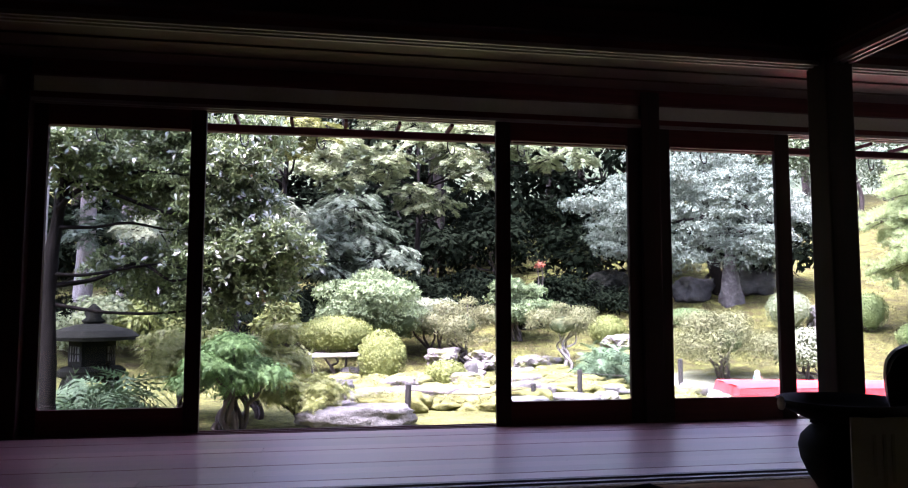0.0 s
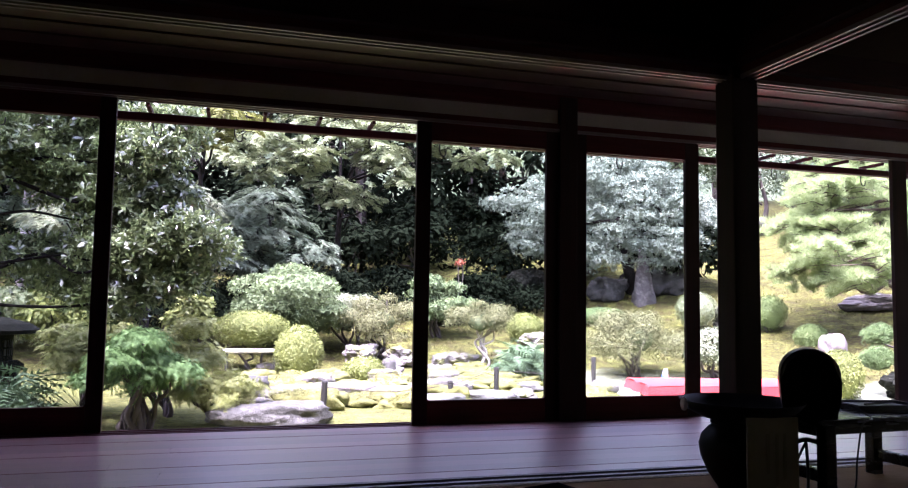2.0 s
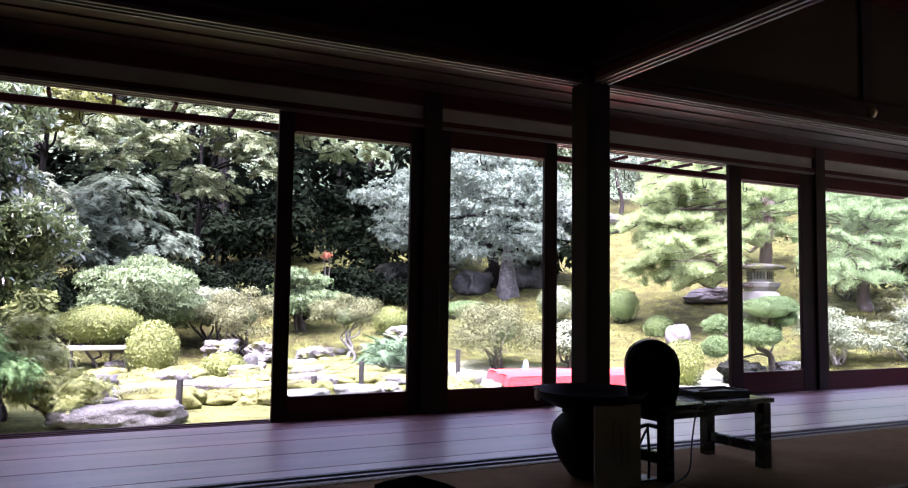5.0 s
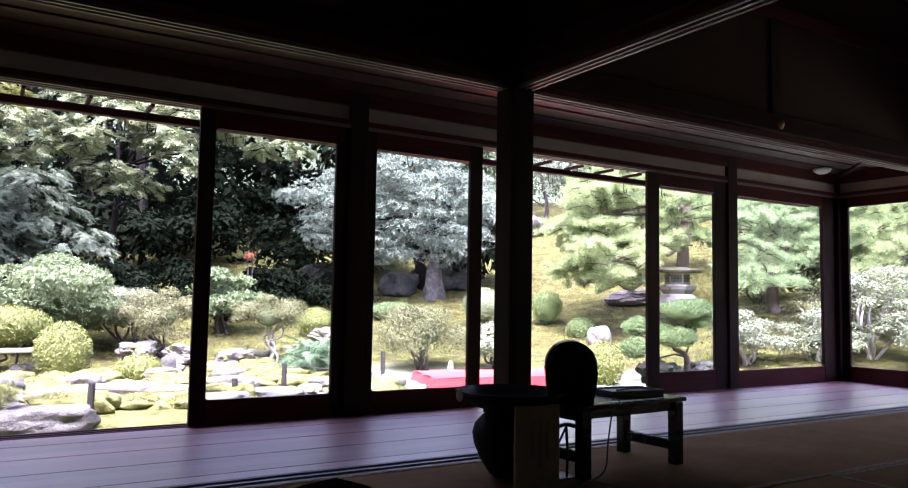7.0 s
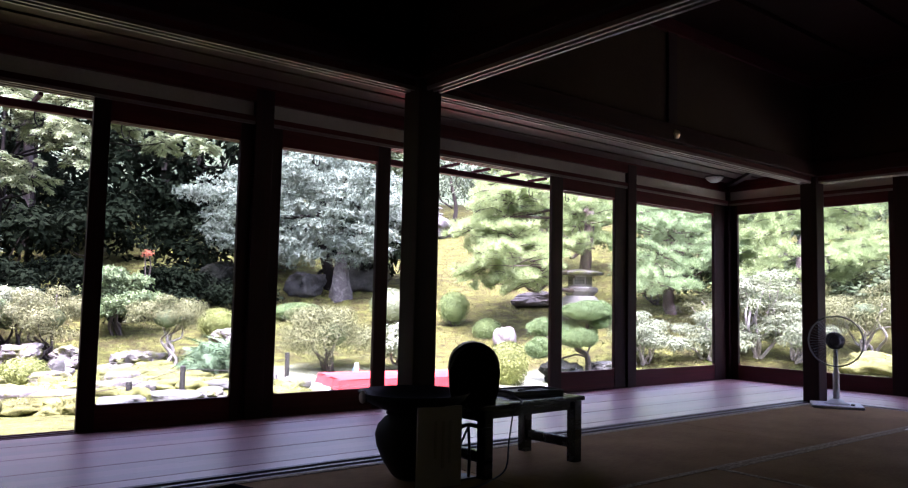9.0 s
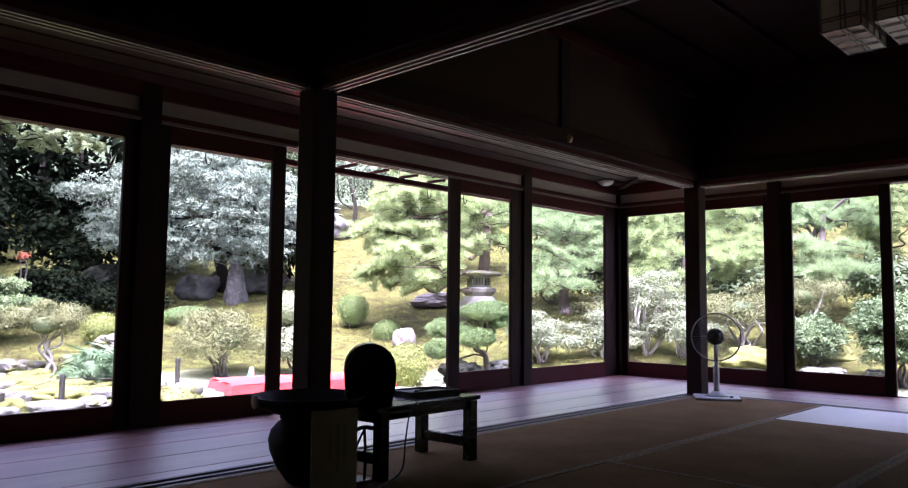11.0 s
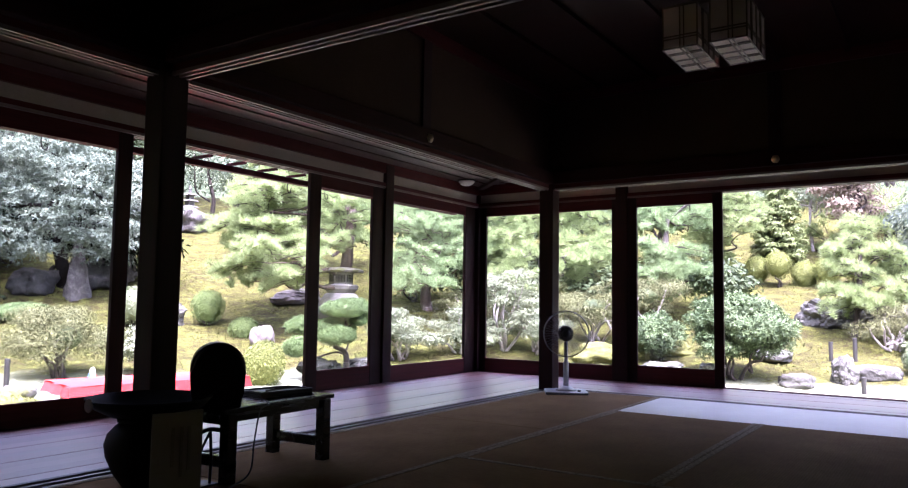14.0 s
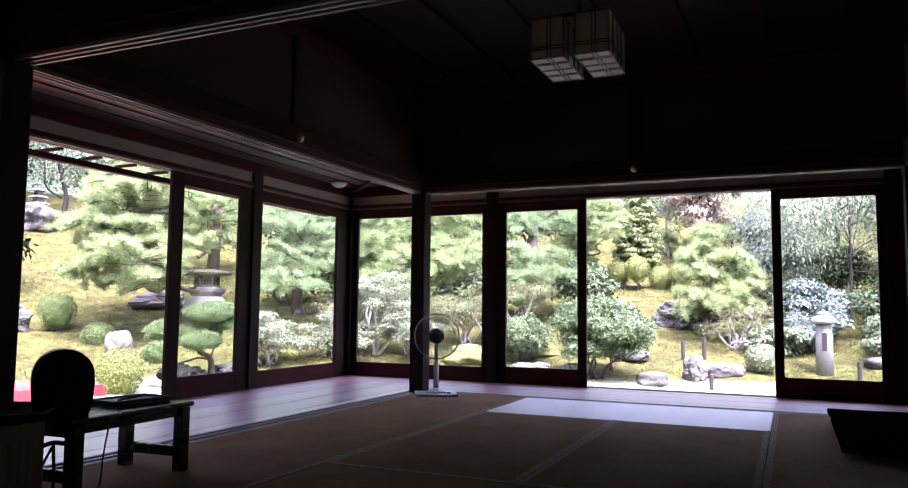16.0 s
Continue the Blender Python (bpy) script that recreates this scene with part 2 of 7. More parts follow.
CUSHION = surface("black_cushion_cloth", [(0.3, (0.003, 0.0028, 0.0028)), (0.7, (0.006, 0.0055, 0.0055))], 9, (1, 1, 1), 1.0, 0.3, 0.002, 150, spec=0.0)
BLUE = surface("blue_cloth", [(0.3, (0.08, 0.16, 0.42)), (0.7, (0.14, 0.25, 0.55))], 9, (1, 1, 1), 0.9, 0.2, 0.002, 150)
SHADE_GLASS = surface("frosted_lamp_glass", [(0.3, (0.6, 0.58, 0.54)), (0.7, (0.7, 0.68, 0.64))], 9, (1, 1, 1), 0.35, 0.05, 0.001, 150)
GLASS = glass_material()
wash = WASHI.node_tree
glow_through = wash.nodes.new("ShaderNodeBsdfTranslucent")
glow_through.inputs[0].default_value = (0.7, 0.6, 0.53, 1)
blend = wash.nodes.new("ShaderNodeMixShader")
blend.inputs[0].default_value = 0.4
wash.links.new(wash.nodes["Principled BSDF"].outputs[0], blend.inputs[1])
wash.links.new(glow_through.outputs[0], blend.inputs[2])
wash.links.new(blend.outputs[0], wash.nodes["Material Output"].inputs[0])


def tatami_material(name, stops, along_x, rough, spec):
    m, n, l, b = material(name, rough)
    b.inputs["Specular IOR Level"].default_value = spec
    g = n.new("ShaderNodeNewGeometry")
    w = n.new("ShaderNodeTexWave")
    w.bands_direction = "Y" if along_x else "X"
    w.inputs["Scale"].default_value, w.inputs["Distortion"].default_value = 26.0, 0.6
    l.new(g.outputs["Position"], w.inputs["Vector"])
    c, f = grain(n, l, 3), grain(n, l, 90, (0.2, 1, 1) if along_x else (1, 0.2, 1))
    mix = n.new("ShaderNodeMath")
    mix.operation = "MULTIPLY_ADD"
    mix.inputs[1].default_value = 0.4
    l.new(f.outputs[0], mix.inputs[0])
    s = n.new("ShaderNodeMath")
    s.operation = "MULTIPLY"
    s.inputs[1].default_value = 0.6
    l.new(c.outputs[0], s.inputs[0])
    l.new(s.outputs[0], mix.inputs[2])
    r = ramp(n, stops)
    l.new(mix.outputs[0], r.inputs[0])
    l.new(r.outputs[0], b.inputs["Base Color"])
    bumped(n, l, b, w.outputs[1], 0.35, 0.003)
    return m


TATAMI_X = tatami_material("worn_straw_matting_along_x", [(0.3, (0.14, 0.08, 0.032)), (0.7, (0.24, 0.148, 0.064))], True, 0.85, 0.04)
TATAMI_Y = tatami_material("worn_straw_matting_along_y", [(0.3, (0.14, 0.08, 0.032)), (0.7, (0.24, 0.148, 0.064))], False, 0.85, 0.04)
# far paler than the other mats: the window gleam is in its base colour
TATAMI_PALE = tatami_material("gleam_toned_straw_matting", [(0.3, (0.66, 0.6, 0.52)), (0.7, (0.8, 0.74, 0.65))], False, 0.4, 0.7)
BORDER = surface("patterned_mat_border", [(0.4, (0.17, 0.132, 0.088)), (0.5, (0.26, 0.21, 0.145)), (0.6, (0.37, 0.305, 0.215))], 60, (1, 1, 1), 0.95, 0.2, 0.001, 90, spec=0.0)

LEAF = {
    "azalea": leaf_material("azalea_leaf", (0.06, 0.085, 0.035), (0.2, 0.235, 0.12), 0.45, 0.3, 2.0),
    "tawny": leaf_material("tawny_azalea_leaf", (0.03, 0.038, 0.0135), (0.205, 0.213, 0.09), 0.6, 0.35, 2.0, spec=0.2),
    "clipped": leaf_material("clipped_yellow_green_leaf", (0.045, 0.06, 0.014), (0.21, 0.24, 0.062), 0.6, 0.25, 2.5, spec=0.2),
    "whitish": leaf_material("pale_azalea_leaf", (0.06, 0.078, 0.038), (0.225, 0.25, 0.145), 0.6, 0.35, 2.5, (0.28, 0.3, 0.2), spec=0.25),
    "grey": leaf_material("grey_green_glossy_leaf", (0.07, 0.094, 0.066), (0.205, 0.25, 0.182), 0.6, 0.25, 1.6, spec=0.15),
    "broad": leaf_material("dark_glossy_broad_leaf", (0.022, 0.038, 0.013), (0.21, 0.27, 0.105), 0.24, 0.55, 1.6, (0.32, 0.37, 0.22), spec=1.0),
    "maple": leaf_material("green_maple_leaf", (0.1, 0.13, 0.06), (0.34, 0.39, 0.2), 0.6, 0.6, 0.8, spec=0.25),
    # darker maple tone, with the shade of the wood in its colour
    "shade_maple": leaf_material("shade_toned_spray", (0.05, 0.075, 0.045), (0.19, 0.235, 0.15), 0.6, 0.5, 0.8, spec=0.25),
    "pale_spray": leaf_material("pale_grey_green_spray", (0.09, 0.11, 0.06), (0.25, 0.28, 0.17), 0.6, 0.4, 0.8, spec=0.25),
    "yellow_maple": leaf_material("yellow_green_maple_leaf", (0.06, 0.07, 0.015), (0.2, 0.21, 0.05), 0.6, 0.5, 0.8, spec=0.25),
    # near-black: the deep shade of the wood is put into the leaf colour
    "forest": leaf_material("shade_toned_forest_leaf", (0.0028, 0.0045, 0.0024), (0.01, 0.0145, 0.008), 0.9, 0.15, 0.5, spec=0.0),
    "bank": leaf_material("deep_green_leaf", (0.018, 0.03, 0.012), (0.085, 0.12, 0.05), 0.6, 0.3, 0.8, spec=0.2),
    "pine": leaf_material("light_pine_needle", (0.145, 0.2, 0.074), (0.33, 0.405, 0.172), 0.6, 0.85, 0.8, spec=0.2),
    "pine_dark": leaf_material("green_pine_needle", (0.115, 0.175, 0.07), (0.285, 0.375, 0.175), 0.6, 0.75, 0.8, spec=0.2),
    "dome_green": leaf_material("bright_green_clipped_leaf", (0.04, 0.068, 0.018), (0.16, 0.22, 0.068), 0.6, 0.25, 2.5, spec=0.2),
    "pruned": leaf_material("dense_pruned_needle", (0.03, 0.055, 0.018), (0.13, 0.195, 0.066), 0.5, 0.3, 2.0, spec=0.2),
    "feather": leaf_material("feathery_cypress_spray", (0.025, 0.06, 0.018), (0.135, 0.235, 0.07), 0.6, 0.45, 2.0, spec=0.2),
    "olive": leaf_material("olive_spray", (0.1, 0.12, 0.025), (0.34, 0.37, 0.11), 0.55, 0.5, 2.0),
    "gold": leaf_material("golden_conifer_spray", (0.045, 0.068, 0.017), (0.19, 0.235, 0.08), 0.6, 0.3, 1.0, spec=0.25),
    "red": leaf_material("reddening_maple_leaf", (0.12, 0.095, 0.068), (0.3, 0.24, 0.175), 0.55, 0.4, 1.0, spec=0.2),
    "willow": leaf_material("grey_green_narrow_leaf", (0.11, 0.145, 0.08), (0.32, 0.37, 0.23), 0.55, 0.5, 0.8),
    "blue": leaf_material("blue_green_leaf", (0.04, 0.06, 0.045), (0.14, 0.18, 0.14), 0.45, 0.25, 1.0, (0.27, 0.31, 0.27)),
    "fern": leaf_material("fern_frond", (0.03, 0.06, 0.025), (0.13, 0.2, 0.095), 0.55, 0.35, 2.0, spec=0.25),
    "moss_bright": leaf_material("bright_moss_sprig", (0.075, 0.078, 0.023), (0.215, 0.225, 0.075), 0.8, 0.3, 1.5),
    "rhodo": leaf_material("rhododendron_leaf", (0.028, 0.052, 0.018), (0.2, 0.262, 0.11), 0.6, 0.25, 2.2, (0.29, 0.34, 0.2), spec=0.25),
    "bush": leaf_material("dark_round_bush_leaf", (0.02, 0.04, 0.016), (0.145, 0.205, 0.085), 0.6, 0.25, 2.2, (0.27, 0.32, 0.18), spec=0.25),
    "orange": leaf_material("orange_red_leaf", (0.2, 0.045, 0.025), (0.42, 0.14, 0.07), 0.5, 0.4, 2.0),
    "moss": leaf_material("moss_tuft", (0.047, 0.048, 0.013), (0.12, 0.132, 0.034), 0.8, 0.3, 0.8),
}


def ground_material():
    """Moss on the slope, paler thin grass on the low ground, bare earth in patches."""
    m, n, l, b = material("moss_and_grass", 0.95)
    b.inputs["Specular IOR Level"].default_value = 0.15
    mid, small = grain(n, l, 3.4, detail=8, rough=0.7), grain(n, l, 24, detail=5, rough=0.7)
    moss = ramp(n, [(0.38, (0.02, 0.016, 0.008)), (0.46, (0.051, 0.046, 0.013)), (0.53, (0.071, 0.075, 0.016)), (0.62, (0.154, 0.163, 0.038))])
    lawn = ramp(n, [(0.35, (0.2, 0.22, 0.12)), (0.5, (0.34, 0.37, 0.24)), (0.65, (0.46, 0.48, 0.36))])
    mixv = n.new("ShaderNodeMath")
    mixv.operation = "MULTIPLY_ADD"
    mixv.inputs[1].default_value = 0.45
    half = n.new("ShaderNodeMath")
    half.operation = "MULTIPLY"
    half.inputs[1].default_value = 0.55
    l.new(mid.outputs[0], half.inputs[0])
    l.new(small.outputs[0], mixv.inputs[0])
    l.new(half.outputs[0], mixv.inputs[2])
    l.new(mixv.outputs[0], moss.inputs[0])
    l.new(mixv.outputs[0], lawn.inputs[0])
    g = n.new("ShaderNodeNewGeometry")
    sep = n.new("ShaderNodeSeparateXYZ")
    l.new(g.outputs["Position"], sep.inputs[0])
    jitter = n.new("ShaderNodeMath")
    jitter.operation = "MULTIPLY_ADD"
    jitter.inputs[1].default_value = 0.2
    l.new(mid.outputs[0], jitter.inputs[0])
    l.new(sep.outputs["Z"], jitter.inputs[2])
    mr = n.new("ShaderNodeMapRange")
    mr.inputs["From Min"].default_value, mr.inputs["From Max"].default_value = -0.29, -0.2
    l.new(jitter.outputs[0], mr.inputs[0])
    mx = n.new("ShaderNodeMix")
    mx.data_type = "RGBA"
    l.new(mr.outputs[0], mx.inputs[0])
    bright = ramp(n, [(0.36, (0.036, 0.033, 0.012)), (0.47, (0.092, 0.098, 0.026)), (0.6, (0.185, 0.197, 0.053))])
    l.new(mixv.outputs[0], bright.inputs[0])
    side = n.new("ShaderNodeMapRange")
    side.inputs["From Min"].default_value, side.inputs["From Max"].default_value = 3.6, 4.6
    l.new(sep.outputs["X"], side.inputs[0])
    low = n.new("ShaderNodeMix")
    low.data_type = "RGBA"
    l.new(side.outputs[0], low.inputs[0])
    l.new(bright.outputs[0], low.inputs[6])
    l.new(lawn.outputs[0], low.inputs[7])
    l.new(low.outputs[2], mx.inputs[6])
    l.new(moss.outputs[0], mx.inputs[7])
    l.new(mx.outputs[2], b.inputs["Base Color"])
    bumped(n, l, b, mixv.outputs[0], 1.0, 0.12)
    return m


GROUND = ground_material()


# ---- building kit ----
def thing(name, label, category, at=(0, 0, 0), group="", kind="", turn=0.0):
    ob = new(name)
    ob.matrix_basis = pose(*at, 0, 0, turn)
    ob.empty_display_size = 0.1
    return tagged(ob, label, category, group, kind)


def part(name, bm, mat, parent=None, label="", smooth=False):
    """One mesh object under a thing or under a part, its vertices in the parent's own frame."""
    me = bpy.data.meshes.new(name)
    if smooth:
        for f in bm.faces:
            f.smooth = True
    bm.to_mesh(me)
    bm.free()
    me.materials.append(mat)
    ob = new(name, me)
    ob.parent = parent
    return tagged(ob, label) if label else ob


def box(bm, x0, x1, y0, y1, z0, z1, bevel=0.0):
    r = bmesh.ops.create_cube(bm, size=1.0, matrix=Matrix.LocRotScale(((x0 + x1) / 2, (y0 + y1) / 2, (z0 + z1) / 2), None, (abs(x1 - x0), abs(y1 - y0), abs(z1 - z0))))
    if bevel:
        edges = list({e for v in r["verts"] for e in v.link_edges})
        bmesh.ops.bevel(bm, geom=edges, offset=bevel, segments=2, affect="EDGES", profile=0.6)
    return bm


def boxed(*args, bevel=0.0):
    return box(bmesh.new(), *args, bevel=bevel)


def lathe(profile, sides=24, ripple=0.0):
    """A turned form from (radius, height) pairs, bottom to top."""
    bm = bmesh.new()
    rings = []
    for r, z in profile:
        rings.append([bm.verts.new((r * (1 + ripple * math.sin(3 * a)) * math.cos(a), r * math.sin(a), z)) for a in (2 * math.pi * k / sides for k in range(sides))])
    for lo, hi in zip(rings, rings[1:]):
        for k in range(sides):
            bm.faces.new((lo[k], lo[(k + 1) % sides], hi[(k + 1) % sides], hi[k]))
    bm.faces.new(rings[0][::-1])
    bm.faces.new(rings[-1])
    return bm


def prism(sides, r0, r1, z0, z1, turn=0.0, bm=None):
    bm = bm or bmesh.new()
    rings = [[bm.verts.new((r * math.cos(a + turn), r * math.sin(a + turn), z)) for a in (2 * math.pi * k / sides for k in range(sides))] for r, z in ((r0, z0), (r1, z1))]
    for k in range(sides):
        bm.faces.new((rings[0][k], rings[0][(k + 1) % sides], rings[1][(k + 1) % sides], rings[1][k]))
    bm.faces.new(rings[0][::-1])
    bm.faces.new(rings[1])
    return bm


def tube(points, r0, r1, sides=8, knots=0.0, bm=None, steps=5):
    """A tapered round limb along smooth points."""
    bm = bm or bmesh.new()
    pts = [Vector(p) for p in points]
    ext = [2 * pts[0] - pts[1]] + pts + [2 * pts[-1] - pts[-2]]
    path = []
    for i in range(1, len(ext) - 2):
        a, b, c, d = ext[i - 1:i + 3]
        for k in range(steps):
            u = k / steps
            path.append(0.5 * ((2 * b) + (c - a) * u + (2 * a - 5 * b + 4 * c - d) * u * u + (3 * b - a - 3 * c + d) * u ** 3))
    path.append(pts[-1])
    rings = []
    side = Vector((1, 0.3, 0.1))
    for i, p in enumerate(path):
        ahead = (path[min(i + 1, len(path) - 1)] - path[max(i - 1, 0)]).normalized()
        u = side.cross(ahead).normalized()
        v = ahead.cross(u)
        r = r0 + (r1 - r0) * i / (len(path) - 1)
        ring = []
        for k in range(sides):
            a = 2 * math.pi * k / sides
            w = 1 + knots * noise.noise(p * 4 + Vector((math.cos(a), math.sin(a), 0)))
            ring.append(bm.verts.new(p + (u * math.cos(a) + v * math.sin(a)) * r * w))
        rings.append(ring)
    for lo, hi in zip(rings, rings[1:]):
        for k in range(sides):
            bm.faces.new((lo[k], lo[(k + 1) % sides], hi[(k + 1) % sides], hi[k]))
    bm.faces.new(rings[0][::-1])
    bm.faces.new(rings[-1])
    return bm


def structure(name, bm, mat, label, smooth=False, category=""):
    return tagged(part(name, bm, mat, None, smooth=smooth), label, category, kind="structure")


def gz(x, y):
    """Height of the garden ground: low by the house, rising to a mossy bank all round."""
    s = min(max(0.0, math.hypot(x, y) - 10.5), 25.0)
    h = -0.42 + 0.26 * s * s / (s + 3)
    soft = min(1.0, max(0.0, (math.hypot(x, y) - 6.2) / 2.5))
    h += soft * (0.05 * noise.noise(Vector((x * 0.9, y * 0.9, 3.1))) + 0.03 * noise.noise(Vector((x * 2.3, y * 2.3, 7.7))))
    return h + min(1.0, s / 8) * 0.22 * noise.noise(Vector((x * 0.22, y * 0.22, 1.3)))


# ---- foliage kit ----
def leaf_oval():
    return np.array([(0, 0, 0), (0.5, 0.24, 0.06), (1, 0, -0.04), (0.5, -0.24, 0.06)]), 4


def leaf_narrow():
    return np.array([(0, 0, 0), (0.45, 0.1, 0.03), (1, 0, -0.12), (0.45, -0.1, 0.03)]), 4


def leaf_star():
    """A small lobed sprig: three leaflets in a fan."""
    v = []
    for a in (-0.9, 0.0, 0.9):
        c, s = math.cos(a), math.sin(a)
        v += [(c * x - s * y, s * x + c * y, z) for x, y, z in ((0, 0, 0), (0.5, 0.17, 0.03), (1, 0, -0.06), (0.5, -0.17, 0.03))]
    return np.array(v), 4


def needle_tuft(n=7, width=0.05):
    """A tuft of needles that spread upwards and out."""
    v = []
    for k in range(n):
        a, e = 2.4 * k, 0.35 + 0.9 * ((k * 0.37) % 1)
        d = Vector((math.cos(a) * math.cos(e), math.sin(a) * math.cos(e), math.sin(e)))
        s = d.cross(Vector((0.2, 0.1, 1))).normalized() * width
        v += [tuple(-s), tuple(s), tuple(d)]
    return np.array(v), 3


def frond(n=7, droop=0.25):
    """A feathery spray: pairs of narrow pinnae along a bent rib."""
    v = []
    for k in range(n):
        u = (k + 0.5) / n
        z = -droop * u * u
        reach = 0.32 * (1 - u) ** 0.7 + 0.05
        for s in (-1, 1):
            v += [(u - 0.05, 0, z), (u + 0.06, 0, z), (u + 0.16, s * reach, z - 0.05)]
    return np.array(v), 3


def whorl(n=5, lift=0.35):
    """A rosette of pointed leaves round the end of a twig."""
    v = []
    for k in range(n):
        a, e = 2 * math.pi * k / n + 0.3 * (k % 2), lift + 0.3 * (k % 3)
        d = Vector((math.cos(a) * math.cos(e), math.sin(a) * math.cos(e), math.sin(e)))
        w = Vector((-math.sin(a), math.cos(a), 0)) * 0.14
        mid = d * 0.55 + Vector((0, 0, 0.06))
        v += [tuple(d * 0.06), tuple(mid + w), tuple(d - Vector((0, 0, 0.12))), tuple(mid - w)]
    return np.array(v), 4


def lobed(n=5):
    """A hand-shaped leaf: five pointed lobes in a flat fan."""
    v = []
    for k in range(n):
        a = -1.5 + 3.0 * k / (n - 1)
        r = 1.0 - 0.16 * abs(k - 2)
        c, s = math.cos(a), math.sin(a)
        v += [(0, 0, 0), (0.45 * c + 0.15 * s, 0.45 * s - 0.15 * c, 0.02), (r * c, r * s, -0.1)]
    return np.array(v), 3


LEAF_SHAPES = {"whorl": whorl(), "lobed": lobed(), "brush": needle_tuft(8, 0.034), "oval": leaf_oval(), "narrow": leaf_narrow(), "star": leaf_star(), "needle": needle_tuft(), "frond": frond(), "lance": (leaf_oval()[0] * np.array((1, 0.68, 1)), 4)}


def lumps(rng, centre, radii, count, size=0.42, flat=1.0, low=-0.4):
    """Clumps over an ellipsoid, so that the outline is uneven: rows of centre and radii."""
    rows = [(*centre, *(0.62 * r for r in radii))]
    while len(rows) < count:
        d = rng.normal(size=3)
        d /= np.linalg.norm(d)
        if d[2] < low:
            continue
        k = size * rng.uniform(0.7, 1.25)
        r = min(radii[0], radii[1]) * k
        c = [centre[i] + d[i] * radii[i] * rng.uniform(0.55, 0.92) for i in range(3)]
        rows.append((*c, r * rng.uniform(0.9, 1.4), r * rng.uniform(0.9, 1.4), r * flat * rng.uniform(0.8, 1.1)))
    return np.array(rows)


def scatter(name, parent, mat, c, nrm, tan, s, shape, label=""):
    """One mesh of leaves or tufts: their places, the way they face, the way they point and their sizes."""
    bi = np.cross(nrm, tan)
    tpl, side = LEAF_SHAPES[shape]
    v = c[:, None, :] + s[:, None, None] * (tpl[None, :, 0, None] * tan[:, None] + tpl[None, :, 1, None] * bi[:, None] + tpl[None, :, 2, None] * nrm[:, None])
    v = v.reshape(-1, 3)
    me = bpy.data.meshes.new(name)
    nf = len(v) // side
    me.vertices.add(len(v))
    me.vertices.foreach_set("co", v.astype(np.float32).ravel())
    me.loops.add(len(v))
    me.loops.foreach_set("vertex_index", np.arange(len(v), dtype=np.int32))
    me.polygons.add(nf)
    me.polygons.foreach_set("loop_start", np.arange(0, len(v), side, dtype=np.int32))
    me.update(calc_edges=True)
    me.validate()
    me.materials.append(mat)
    ob = new(name, me)
    ob.parent = parent
    return tagged(ob, label) if label else ob


def foliage(name, parent, mat, rng, clumps, count, size, shape="oval", up=0.6, wild=0.55, depth=0.45, droop=0.0, under=0.5, label=""):
    """A mesh of many single leaves set over clumps, in the parent's frame."""
    clumps = np.asarray(clumps, float)
    count, size = int(count * 0.74), size * 1.1
    area = (clumps[:, 3] * clumps[:, 4] + clumps[:, 3] * clumps[:, 5] + clumps[:, 4] * clumps[:, 5])
    pick = rng.choice(len(clumps), size=count, p=area / area.sum())
    d = rng.normal(size=(count, 3))
    d /= np.linalg.norm(d, axis=1)[:, None]
    flip = (d[:, 2] < 0) & (rng.random(count) > under)
    d[flip, 2] *= -1
    r = 1 - depth * rng.random(count) ** 1.5
    c = clumps[pick, :3] + d * clumps[pick, 3:] * r[:, None]
    c += rng.normal(size=(count, 3)) * 0.25 * size
    nrm = d + np.array((0, 0, up)) + rng.normal(size=(count, 3)) * wild * 0.7
    nrm /= np.linalg.norm(nrm, axis=1)[:, None]
    tan = d * 0.7 + rng.normal(size=(count, 3)) * 0.7 - np.array((0, 0, droop))
    tan -= nrm * (tan * nrm).sum(1)[:, None]
    tan /= np.linalg.norm(tan, axis=1)[:, None] + 1e-9
    return scatter(name, parent, mat, c, nrm, tan, size * rng.uniform(0.65, 1.3, count), shape, label)


